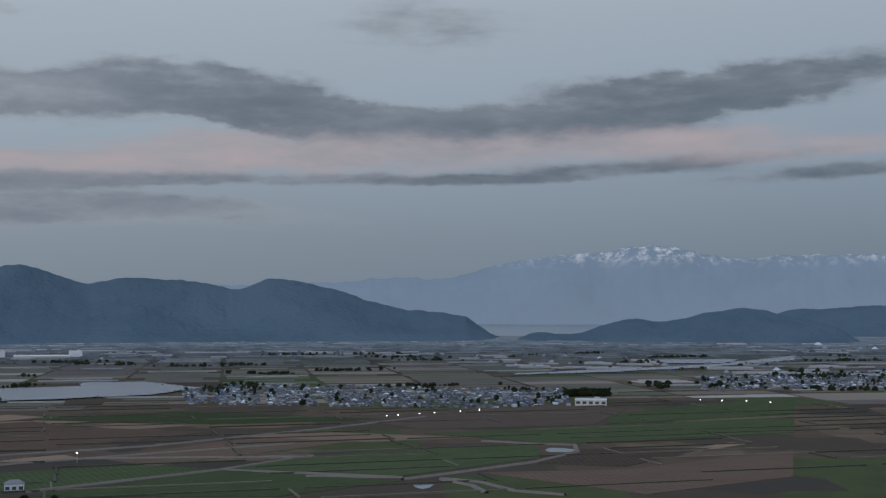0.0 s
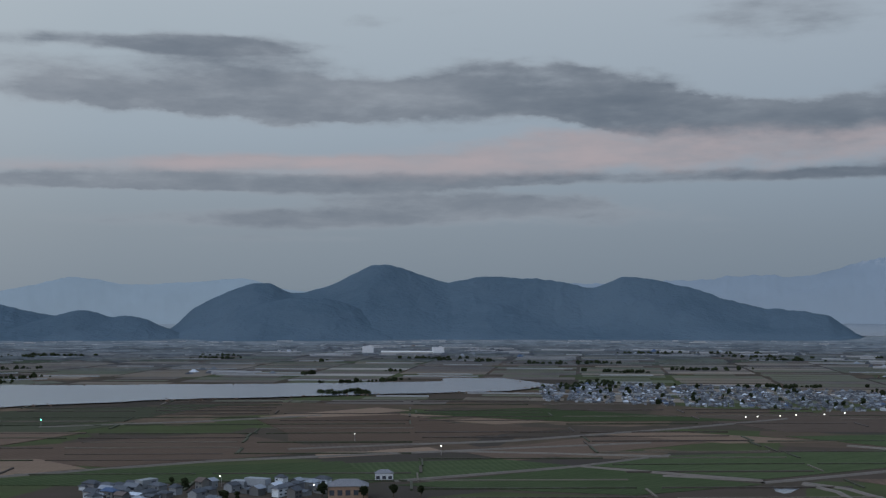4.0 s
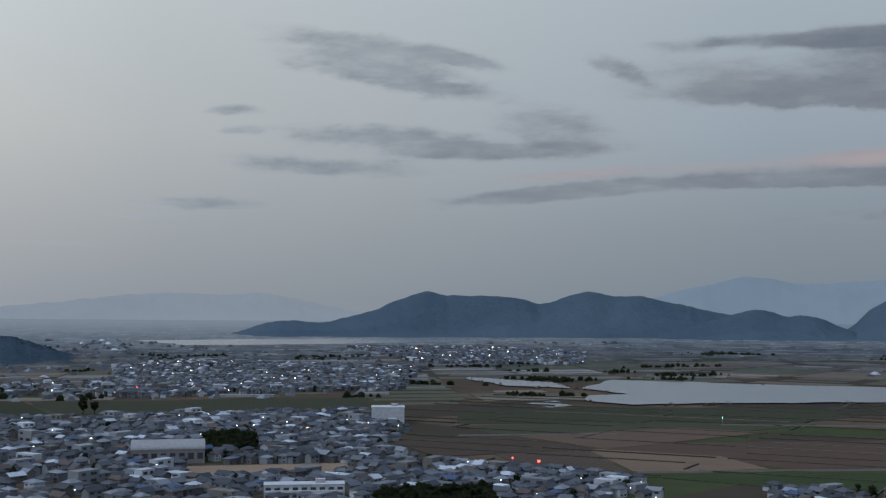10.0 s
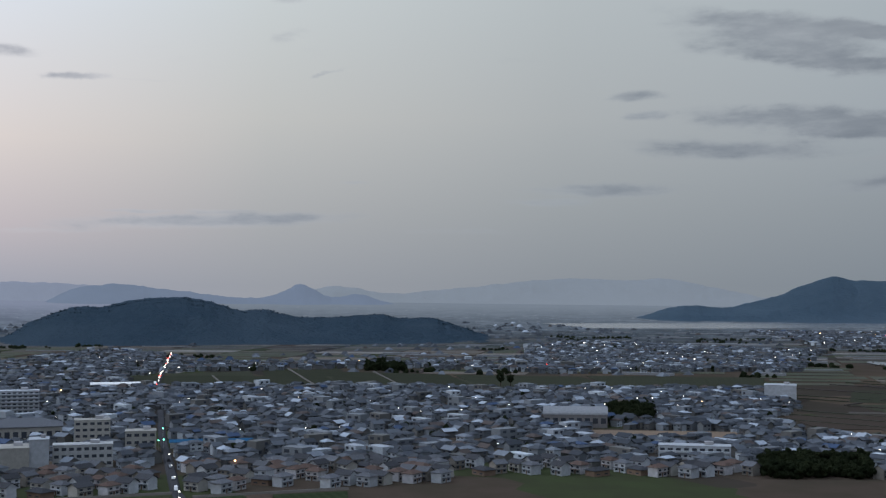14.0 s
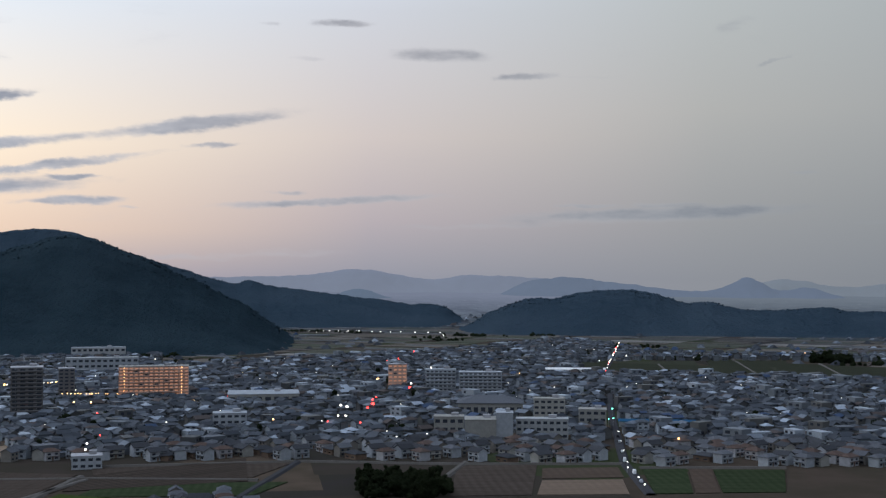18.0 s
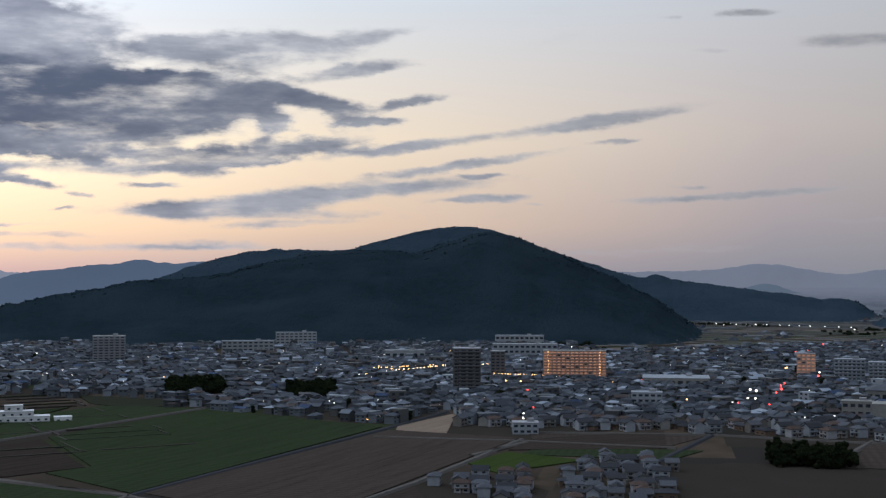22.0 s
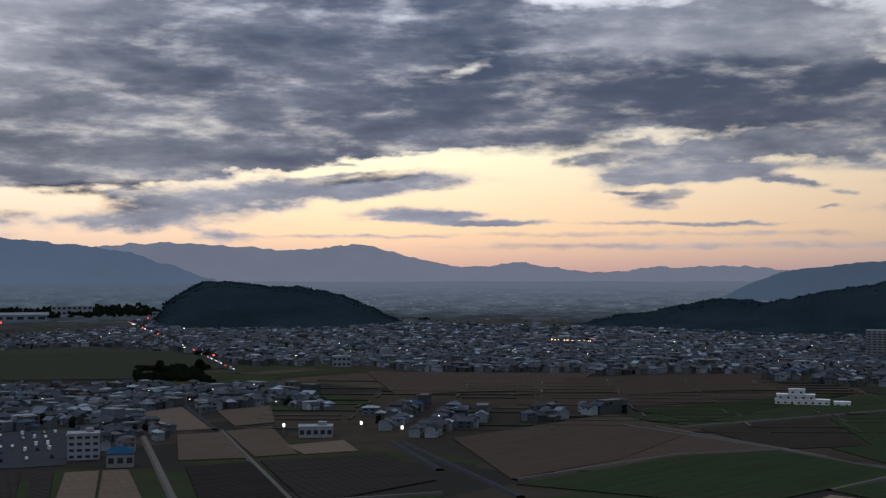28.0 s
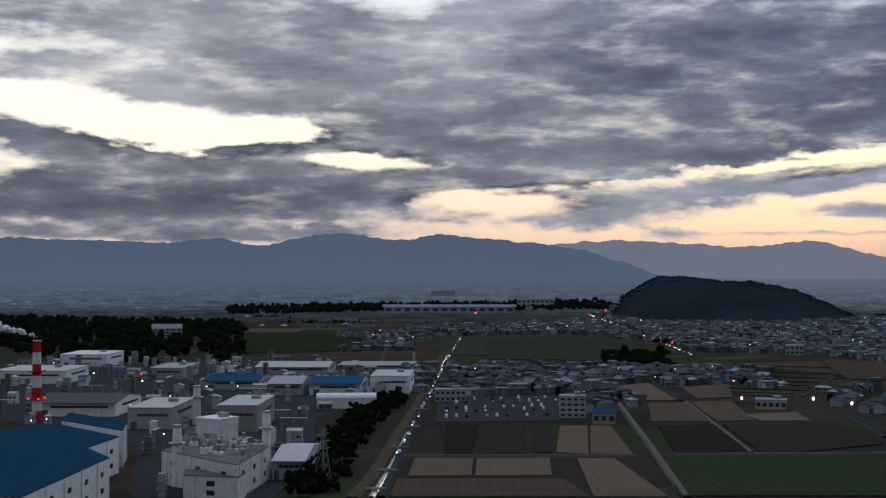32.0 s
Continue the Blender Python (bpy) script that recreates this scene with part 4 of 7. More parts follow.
FIELDS["west2"] = [
    ("brown", [(-382, -520), (-432, -481), (-522, -401), (-456, -397), (-379, -440), (-343, -488)]),
    ("lot", [(-461, -182), (-527, -163), (-426, -153), (-447, -180)]),
    ("lime", [(-343, -130), (-378, -119), (-359, -86), (-321, -116)]),
    ("dark", [(-423, -113), (-463, -54), (-400, -53), (-385, -119)]),
    ("lot", [(-155, -229), (-187, -231), (-186, -214), (-170, -189)]),
    ("green", [(-245, -226), (-212, -165), (-174, -177), (-195, -235)]),
    ("moss", [(-589, -408), (-564, -322), (-516, -337), (-543, -379)]),
]
FIELDS["south"] = [
    ("tan", [(4, -370), (-8, -364), (24, -292), (44, -302)]),
    ("tan", [(-45, -456), (-56, -451), (-7, -379), (2, -387)]),
    ("tan", [(-57, -450), (-65, -446), (-20, -369), (-8, -379)]),
    ("soil", [(-17, -476), (-34, -467), (13, -391), (28, -398)]),
    ("soil", [(-3, -483), (-16, -477), (31, -400), (40, -405)]),
    ("soil", [(-35, -462), (-44, -462), (3, -388), (9, -390)]),
    ("tan", [(36, -387), (12, -376), (33, -342), (56, -353)]),
    ("tan", [(55, -399), (37, -388), (57, -354), (76, -363)]),
    ("brown", [(82, -359), (34, -333), (45, -303), (98, -331)]),
]
FIELDS["south2"] = [
    ("tan", [(-182, -607), (-212, -613), (-162, -523), (-145, -529)]),
    ("tan", [(-138, -516), (-157, -509), (-113, -437), (-91, -451)]),
    ("tan", [(-161, -511), (-187, -510), (-134, -431), (-117, -437)]),
    ("tan", [(-147, -453), (-175, -448), (-156, -419), (-135, -428)]),
    ("tan", [(-212, -583), (-249, -584), (-199, -521), (-176, -523)]),
    ("soil", [(-82, -434), (-107, -428), (-64, -352), (-36, -364)]),
    ("soil", [(-111, -426), (-158, -405), (-123, -346), (-74, -344), (-65, -350)]),
    ("green", [(-23, -356), (-101, -324), (-34, -261), (21, -290)]),
    ("moss", [(-359, -1156), (-500, -1148), (-485, -956), (-328, -827), (-223, -906)]),
]
FIELDS["south3"] = [
    ("green", [(-202, -1333), (-291, -1304), (-230, -1055), (-163, -986), (-94, -1002)]),
    ("tan", [(-237, -1440), (-310, -1399), (-268, -1322), (-213, -1350)]),
    ("brown", [(-112, -912), (-181, -885), (-135, -796), (-80, -837)]),
    ("brown", [(-450, -715), (-552, -587), (-437, -526), (-340, -578)]),
    ("moss", [(-370, -1089), (-508, -1034), (-423, -829), (-303, -788), (-234, -843)]),
    ("brown", [(-506, -578), (-633, -497), (-517, -438), (-434, -474), (-437, -526)]),
    ("brown", [(-211, -417), (-337, -422), (-304, -353), (-208, -327), (-142, -328)]),
    ("green", [(-360, -424), (-476, -402), (-519, -380), (-339, -371)]),
]

lift = 0.0
for group, rows in FIELDS.items():
    for kind, pts in rows:
        mat, label, z = FIELD_LOOK[kind]
        lift += 0.005
        tagged(slab("field", pts, -0.05, z + lift, mat), label, "field", "patchwork of paddies")

M_lane = material("pale_concrete_lane", lambda n: principled(n, n.mix(noise_at(n, position(n), 0.3, 5.0), (0.058, 0.053, 0.047, 1), (0.095, 0.087, 0.078, 1)), 0.9, bump=noise_at(n, position(n), 3.0), strength=0.2, dist=0.05))
M_asphalt = material("worn_asphalt", lambda n: principled(n, n.mix(noise_at(n, position(n), 0.2, 6.0), (0.032, 0.033, 0.036, 1), (0.055, 0.055, 0.059, 1)), 0.85, bump=noise_at(n, position(n), 8.0), strength=0.2, dist=0.02, spec=0.0))


def strip(name, pts, width, mat, z=0.8):
    """A road or lane with soft verges, following a line."""
    fine = []
    for (x0, y0), (x1, y1) in zip(pts, pts[1:]):
        m = max(1, int(math.hypot(x1 - x0, y1 - y0) / 25))
        fine += [(x0 + (x1 - x0) * k / m, y0 + (y1 - y0) * k / m) for k in range(m)]
    fine.append(pts[-1])
    vs, fs = [], []
    for k, (x, y) in enumerate(fine):
        (ax, ay), (bx, by) = fine[max(0, k - 1)], fine[min(len(fine) - 1, k + 1)]
        L = math.hypot(bx - ax, by - ay)
        nx, ny = -(by - ay) / L, (bx - ax) / L
        w = width / 2 * (1 + 0.12 * noise.noise(Vector((x / 9, y / 9, 1))))
        for o, zz in ((-w - 0.8, -0.05), (-w, z), (w, z), (w + 0.8, -0.05)):
            vs.append((x + nx * o, y + ny * o, zz + rise(x, y)))
    for k in range(len(fine) - 1):
        for j in range(3):
            a = k * 4 + j
            fs.append((a, a + 4, a + 5, a + 1))
    return mesh_object(name, vs, fs, mat)


LANES = [
    (2.4, [(22, 742), (52, 726), (73, 722), (71, 688), (46, 646), (7, 606), (-18, 582)]),
    (2.0, [(-1, 586), (17, 573), (30, 547), (50, 536)]),
    (2.0, [(-1, 583), (13, 562), (18, 542)]),
    (2.2, [(-312, -367), (-400, -340), (-528, -305)]),
    (3.0, [(-251, -231), (-340, -211), (-454, -185), (-532, -169)]),
    (2.4, [(-251, -231), (-274, -294), (-303, -392)]),
    (2.6, [(-216, -162), (-292, -142), (-421, -117)]),
    (2.4, [(-216, -162), (-248, -230)]),
    (2.2, [(-195, -235), (-251, -231)]),
    (2.0, [(-142, -326), (-233, -318), (-274, -294)]),
    (4.5, [(-348, 89), (-426, 102), (-530, 128), (-607, 147), (-744, 184)]),
    (4.5, [(-917, 228), (-1425, 385)]),
    (2.8, [(-365, -132), (-411, -114)]),
    (3.0, [(-359, -57), (-452, -32)]),
    (2.4, [(-392, 20), (-439, 37)]),
    (2.0, [(-419, -185), (-414, -112), (-402, -49)]),
    (2.0, [(-447, -116), (-451, -32), (-434, 30), (-424, 101)]),
    (2.0, [(-412, 104), (-404, 163)]),
    (2.6, [(-125, -523), (-41, -386), (20, -288)]),
    (2.2, [(-33, -362), (-105, -327)]),
    (2.2, [(59, -408), (-20, -366)]),
    (3.0, [(-418, -1221), (-195, -839), (-78, -638), (6, -496), (101, -331)]),
    (2.0, [(-161, -514), (-62, -352)]),
    (3.2, [(-220, -622), (-162, -520)]),
    (3.5, [(-187, -431), (-141, -361)]),
    (3.4, [(-187, -424), (-142, -347), (-116, -303)]),
    (4.0, [(-873, -1638), (-572, -1103), (-380, -776)]),
    (2.2, [(-227, 671), (-160, 716), (-74, 814), (-12, 898)]),
    (1.8, [(-265, 645), (-227, 671)]),
    (2.0, [(-174, 544), (-105, 615), (-67, 672)]),
    (2.2, [(-103, 615), (-18, 589)]),
    (2.4, [(-62, 592), (-18, 589)]),
    (2.0, [(-67, 667), (-182, 659)]),
    (2.0, [(-460, 714), (-378, 779), (-320, 839)]),
    (1.8, [(-534, 552), (-472, 624)]),
    (2.0, [(-364, 493), (-280, 589), (-83, 728)]),
    (2.0, [(-1091, 401), (-865, 340)]),
    (2.0, [(-1014, 454), (-830, 396)]),
    (2.0, [(-1028, 308), (-904, 279)]),
    (2.4, [(-306, -375), (-278, -298), (-248, -228)]),
]

for width, pts in LANES:
    wide = width > 2.9
    tagged(strip("road", pts, width * 0.62, M_asphalt if wide else M_lane), "worn grey asphalt road" if wide else "pale narrow farm lane between paddies", "road", kind="structure")


# ---------------------------------------------------------------- houses
TOWNS = {}
TOWNS["village_a"] = [(-236, 1175), (-190, 1239), (109, 1161), (96, 986), (32, 966), (-198, 1008)]
TOWNS["village_b"] = [(270, 1368), (506, 1490), (404, 1191), (232, 1175)]
TOWNS["north_a"] = [(-436, 450), (-387, 469), (-346, 469), (-309, 433), (-384, 397)]
TOWNS["north_b"] = [(-290, 489), (-201, 531), (-188, 490), (-270, 451)]
TOWNS["north_c"] = [(-786, 478), (-734, 549), (-650, 591), (-570, 548), (-518, 475), (-465, 456), (-363, 479), (-304, 431), (-474, 288)]
TOWNS["north_d"] = [(-1365, 829), (-1432, 949), (-1083, 1065), (-831, 789), (-933, 618), (-936, 569)]
TOWNS["north_e"] = [(-1637, 1427), (-1437, 1594), (-1191, 1508), (-1000, 1254), (-1149, 1130)]
TOWNS["core_a"] = [(-920, 201), (-758, 528), (-688, 620), (-573, 544), (-495, 441), (-439, 439), (-362, 457), (-309, 391), (-494, 99)]
TOWNS["core_b"] = [(-1208, 317), (-1126, 494), (-1113, 741), (-955, 898), (-854, 803), (-899, 597), (-1044, 502), (-1094, 290)]
TOWNS["core_c"] = [(-1000, -202), (-1059, -134), (-1267, 157), (-1529, 343), (-1260, 359), (-921, 257), (-858, 438), (-403, 206), (-416, 119), (-440, 46), (-460, -24), (-462, -109), (-479, -158), (-945, -245)]
TOWNS["core_d"] = [(-909, -524), (-987, -203), (-1041, -7), (-564, -26), (-462, -55), (-470, -171), (-473, -248), (-513, -290), (-531, -353)]
TOWNS["west_a"] = [(-888, -1022), (-964, -698), (-1248, -434), (-1397, -156), (-486, -89), (-505, -154), (-540, -242), (-569, -324), (-573, -406), (-610, -537), (-547, -615), (-470, -648)]
TOWNS["cluster"] = [(-298, -141), (-315, -117), (-335, -88), (-386, -69), (-409, -53), (-284, -50), (-252, -62), (-214, -63), (-199, -103), (-262, -109)]
TOWNS["south_a"] = [(-874, -1636), (-1099, -1298), (-1149, -1052), (-1172, -640), (-703, -437), (-671, -504), (-462, -612), (-498, -764), (-433, -835), (-588, -1116)]
TOWNS["south_b"] = [(-205, -792), (-311, -701), (-304, -617), (-261, -547), (-209, -563), (-192, -582), (-139, -519), (-107, -499), (-96, -486), (-67, -542)]
TOWNS["south_c"] = [(-254, -514), (-312, -534), (-294, -469), (-257, -438), (-206, -423), (-204, -449)]
TOWNS["south_d"] = [(-335, -478), (-360, -468), (-295, -420), (-282, -434)]
TOWNS["south_e"] = [(-379, -475), (-398, -454), (-350, -419), (-323, -434)]
TOWNS["south_f"] = [(-161, -808), (-328, -642), (-276, -579), (-167, -587), (-114, -549), (-84, -572), (-58, -636), (-138, -794)]
TOWNS["south_g"] = [(-257, -1179), (-450, -1354), (-904, -1506), (-463, -880), (-358, -862), (-388, -1231), (-235, -969), (-170, -981)]

BLOCKS = {
    "shed_blue_a": (-26, -653, 150, 28, 45, 8.6),
    "shed_white_b": (-57, -648, 150, 22, 45, 9.5),
    "shed_long_c": (-123, -805, 150, 51, 38, 4.3),
    "shed_pale_d": (-55, -790, 150, 47, 45, 7.5),
    "shed_gable_e": (-2, -666, 150, 19, 45, 8.6),
    "tunnel_f": (6, -571, 156, 29, 9, 7.5),
    "shed_blue_g": (13, -712, 150, 32, 45, 7.0),
    "shed_h": (26, -798, 150, 21, 45, 7.0),
    "white_i": (48, -929, 150, 33, 45, 8.7),
    "white_j": (108, -804, 150, 44, 45, 7.8),
    "works_k": (123, -614, 150, 39, 45, 8.7),
    "works_l": (105, -550, 150, 19, 45, 9.0),
    "works_m": (75, -523, 150, 17, 45, 11.1),
    "works_n": (103, -393, 150, 11, 41, 8.5),
    "white_house_wood": (-97, -1240, 164, 29, 8, 15.0),
    "plant_tower": (129, -401, 120, 10, 10, 18.5),
    "apartment_lit": (-760, -115, 94, 44, 12, 20.5),
    "tower_dark": (-644, -175, 100, 17, 14, 28.2),
    "tower_small": (-755, -169, 98, 10, 10, 20.0),
    "tower_twin": (-852, -504, 114, 26, 12, 23.6),
    "white_long": (-985, -173, 96, 57, 14, 12.9),
    "pale_shed": (-943, -273, 102, 35, 14, 8.8),
    "white_box": (-513, 68, 79, 8, 10, 13.0),
    "beige_hall": (-517, 57, 80, 15, 16, 9.8),
    "gym": (-623, 81, 80, 36, 22, 11.5),
    "beige_low": (-546, 46, 81, 15, 10, 8.1),
    "school_a": (-592, 108, 77, 17, 10, 12.0),
    "school_b": (-550, 121, 75, 14, 10, 10.2),
    "school_c": (-516, 87, 77, 25, 9, 9.4),
    "flats_a": (-757, 72, 82, 20, 9, 16.7),
    "flats_b": (-747, 97, 80, 28, 9, 15.5),
    "inn_lit": (-802, 48, 84, 13, 8, 17.6),
    "bluestrip": (-556, 157, 72, 39, 8, 3.7),
    "market": (-726, -45, 90, 44, 30, 5.6),
    "shed_long": (-930, 207, 76, 48, 10, 5.0),
    "white_villa": (-450, -374, 117, 29, 8, 8.4),
    "sports_hall": (-555, 367, 56, 35, 26, 10.4),
    "white_cube": (-619, 575, 47, 21, 16, 10.7),
    "flats_c": (-413, 337, 51, 32, 9, 5.8),
    "lone_house": (-179, 546, 18, 8, 5, 5.1),
    "temple": (-178, 496, 20, 16, 10, 7.6),
    "farm_store": (113, 997, -7, 24, 9, 4.6),
    "mill": (-629, 1846, 12, 16, 10, 9.5),
    "mill_b": (-524, 1859, 12, 18, 10, 9.0),
    "mill_sheds": (-564, 1834, 12, 76, 12, 4.2),
    "long_white_a": (-737, -1836, 152, 211, 14, 12.8),
    "long_white_b": (-996, -1985, 148, 67, 14, 16.4),
    "chimney_hall": (-997, -1711, 144, 52, 10, 11.4),
    "chimney_tower": (-1089, -1841, 144, 11, 5, 20.7),
    "wide_white": (-480, -773, 137, 14, 10, 7.8),
    "clinic": (-71, -485, 148, 12, 9, 9.8),
    "blue_house": (-69, -457, 146, 10, 8, 7.5),
    "shop": (-178, -469, 138, 15, 10, 4.5),
    "apts_k": (-56, -577, 153, 16, 8, 6.1),
    "hotel": (-1004, -434, 109, 48, 10, 12.6),
    "flat_d": (-574, -63, 91, 17, 10, 8.6),
    "flat_e": (-446, -118, 97, 12, 9, 5.1),
    "office_a": (-1143, -427, 106, 42, 10, 14.4),
    "low_c": (-1203, -201, 96, 51, 12, 10.2),
    "ward_a": (-1188, -2701, 152, 58, 14, 13.0),
}  # x, y, turn, width, depth, height

STACKS = [  # x, y, radius, height
    (154, -580, 2.1, 36.8),
    (93, -538, 1.8, 17.2),
    (111, -402, 1.6, 19.8),
    (149, -380, 1.6, 19.4),
]
WORKS_BLUE = [(169, -465), (158, -417), (174, -394), (173, -369), (209, -311), (248, -335), (212, -445)]
WORKS_BACK = [(158, -495), (146, -453), (154, -428), (166, -470)]
WORKS_PLANT = [(152, -387), (141, -346), (118, -380), (127, -414)]
WORKS_FRONT = [(154, -357), (141, -345), (136, -352), (150, -368)]
WOOD_A = [(-46, -1891), (-284, -1546), (-60, -911), (23, -890), (84, -1102)]
WOOD_B = [(127, -345), (114, -338), (41, -469), (-33, -582), (-56, -642), (17, -540), (83, -426)]
WOOD_C = [(-502, -2254), (-1343, -2282), (-1074, -1826), (-666, -1934), (-385, -1895)]
WOOD_D = [(-361, -875), (-404, -842), (-345, -762), (-305, -792)]
WOOD_E = [(-397, -10), (-395, 18), (-353, 18), (-356, -14)]
WOOD_F = [(103, 1108), (141, 1111), (138, 1085), (101, 1083)]
WOOD_G = [(-625, 437), (-606, 459), (-551, 417), (-566, 399)]
WOOD_H = [(-1087, 479), (-1067, 510), (-1012, 484), (-1031, 454)]
WOOD_I = [(-390, 354), (-370, 401), (-329, 359), (-352, 322)]
WOOD_J = [(-337, -839), (-374, -798), (-320, -728), (-287, -765)]
WOOD_K = [(-404, 1046), (-372, 1066), (-350, 1034), (-382, 1014)]
WOOD_L = [(-648, -292), (-682, -271), (-592, -247), (-576, -267)]
WOOD_M = [(-683, -386), (-692, -351), (-611, -323), (-603, -355)]
YARD = [(-56, -590), (-122, -573), (-56, -473), (-4, -495)]


def inside(poly, x, y):
    hit = False
    for k in range(len(poly)):
        (x0, y0), (x1, y1) = poly[k - 1], poly[k]
        if (y0 > y) != (y1 > y) and x < (x1 - x0) * (y - y0) / (y1 - y0) + x0:
            hit = not hit
    return hit


WOODS = [WOOD_A, WOOD_B, WOOD_C, WOOD_D, WOOD_E, WOOD_F, WOOD_G, WOOD_H, WOOD_I, WOOD_J, WOOD_K, WOOD_L, WOOD_M]
clear_of = [[p for p in pts] for rows in FIELDS.values() for kind, pts in rows] + list(PONDS.values()) + WOODS + [YARD, WORKS_BLUE, WORKS_BACK, WORKS_PLANT]
boxes = [(min(p[0] for p in q), max(p[0] for p in q), min(p[1] for p in q), max(p[1] for p in q), q) for q in clear_of]


def blocked(x, y, gap=3.5):
    for x0, x1, y0, y1, q in boxes:
        if x0 - gap < x < x1 + gap and y0 - gap < y < y1 + gap and any(inside(q, x + dx, y + dy) for dx, dy in ((0, 0), (gap, 0), (-gap, 0), (0, gap), (0, -gap))):
            return True
    for bx, by, turn, w, d, h in BLOCKS.values():
        if math.hypot(x - bx, y - by) < 0.5 * max(w, d) + 4:
            c, s = math.cos(radians(turn)), math.sin(radians(turn))
            if abs((x - bx) * c + (y - by) * s) < w / 2 + 4 and abs(-(x - bx) * s + (y - by) * c) < d / 2 + 4:
                return True
    return False


def near_lane(x, y):
    for width, pts in LANES:
        for (x0, y0), (x1, y1) in zip(pts, pts[1:]):
            L2 = (x1 - x0) ** 2 + (y1 - y0) ** 2
            t = min(1, max(0, ((x - x0) * (x1 - x0) + (y - y0) * (y1 - y0)) / L2))
            if math.hypot(x - x0 - t * (x1 - x0), y - y0 - t * (y1 - y0)) < width / 2 + 3.2:
                return True
    return False


def batch(name, template, faces, rows, mat):
    """Many alike pieces in one mesh: rows of x, y, z, turn, half length, half width, height."""
    if not rows:
        return None
    R = np.array(rows, float)
    T = np.array(template, float)
    c, s = np.cos(R[:, 3])[:, None], np.sin(R[:, 3])[:, None]
    px, py = T[None, :, 0] * R[:, 4:5], T[None, :, 1] * R[:, 5:6]
    V = np.stack([R[:, 0:1] + c * px - s * py, R[:, 1:2] + s * px + c * py, R[:, 2:3] + T[None, :, 2] * R[:, 6:7]], 2).reshape(-1, 3)
    m = len(T)
    fs = [tuple(i + k * m for i in f) for k in range(len(R)) for f in faces]
    return mesh_object(name, V, fs, mat)


BOX_V = [(-1, -1, 0), (1, -1, 0), (1, 1, 0), (-1, 1, 0), (-1, -1, 1), (1, -1, 1), (1, 1, 1), (-1, 1, 1)]
BOX_F = [(0, 1, 5, 4), (1, 2, 6, 5), (2, 3, 7, 6), (3, 0, 4, 7), (4, 5, 6, 7)]
GABLE_V = BOX_V + [(-1, 0, 1.38), (1, 0, 1.38)]
GABLE_F = [(0, 1, 5, 4), (1, 2, 6, 9, 5), (2, 3, 7, 6), (3, 0, 4, 8, 7)]
HIP_V = [(-1.16, -1.22, 0), (1.16, -1.22, 0), (1.16, 1.22, 0), (-1.16, 1.22, 0), (-1.16, -1.22, 0.1), (1.16, -1.22, 0.1), (1.16, 1.22, 0.1), (-1.16, 1.22, 0.1), (-0.5, 0, 1), (0.5, 0, 1)]
HIP_F = [(0, 1, 5, 4), (1, 2, 6, 5), (2, 3, 7, 6), (3, 0, 4, 7), (4, 5, 9, 8), (6, 7, 8, 9), (5, 6, 9), (7, 4, 8), (3, 2, 1, 0)]
SADDLE_V = [(-1.14, -1.24, -0.1), (1.14, -1.24, -0.1), (1.14, 1.24, -0.1), (-1.14, 1.24, -0.1), (-1.14, -1.24, 0.0), (1.14, -1.24, 0.0), (1.14, 1.24, 0.0), (-1.14, 1.24, 0.0), (-1.14, 0, 0.9), (1.14, 0, 0.9), (-1.14, 0, 1.0), (1.14, 0, 1.0)]
SADDLE_F = [(0, 1, 9, 8), (2, 3, 8, 9), (5, 4, 10, 11), (7, 6, 11, 10), (0, 4, 5, 1), (2, 6, 7, 3), (1, 5, 11, 9), (6, 2, 9, 11), (4, 0, 8, 10), (3, 7, 10, 8)]

rng = random.Random(5)
taken = set()
spots = []
for key, poly in TOWNS.items():
    xs, ys = [p[0] for p in poly], [p[1] for p in poly]
    turn = rng.uniform(-0.6, 0.6)
    c, s = math.cos(turn), math.sin(turn)
    size = max(max(xs) - min(xs), max(ys) - min(ys))
    cx, cy = (max(xs) + min(xs)) / 2, (max(ys) + min(ys)) / 2
    grain = 0.52 if key.startswith("village") else 0.86 if key.startswith(("north", "cluster", "south_b")) else 1.0
    m = int(size / (8.6 * grain))
    for i in range(-m, m):
        for j in range(-m, m):
            u, v = i * 9.4 * grain, j * 8.8 * grain
            if i % 9 == 0 or j % 13 == 0 or rng.random() < (0.34 if grain < 0.6 else 0.09):
                continue
            bend = 5 * noise.noise(Vector((u / 90, v / 90, 2)))
            u, v = u + rng.uniform(-1.6, 1.6) + bend, v + rng.uniform(-1.6, 1.6) - bend
            x, y = cx + c * u - s * v, cy + s * u + c * v
            cell = (int(x // (7.6 * grain)), int(y // (7.6 * grain)), grain)
            if cell in taken or not inside(poly, x, y) or blocked(x, y) or near_lane(x, y):
                continue
            taken.add(cell)
            spots.append((x, y, turn + rng.choice((0, math.pi / 2)) + rng.uniform(-0.08, 0.08), grain))

# the houses that stand nearest the viewer's ground are things of their own, the rest is one joined mass
NEAR = 300


def reach(p):
    return min(math.hypot(p[0], p[1]), math.hypot(p[0] - 125, p[1] + 65), math.hypot(p[0] - 240, p[1] + 50))


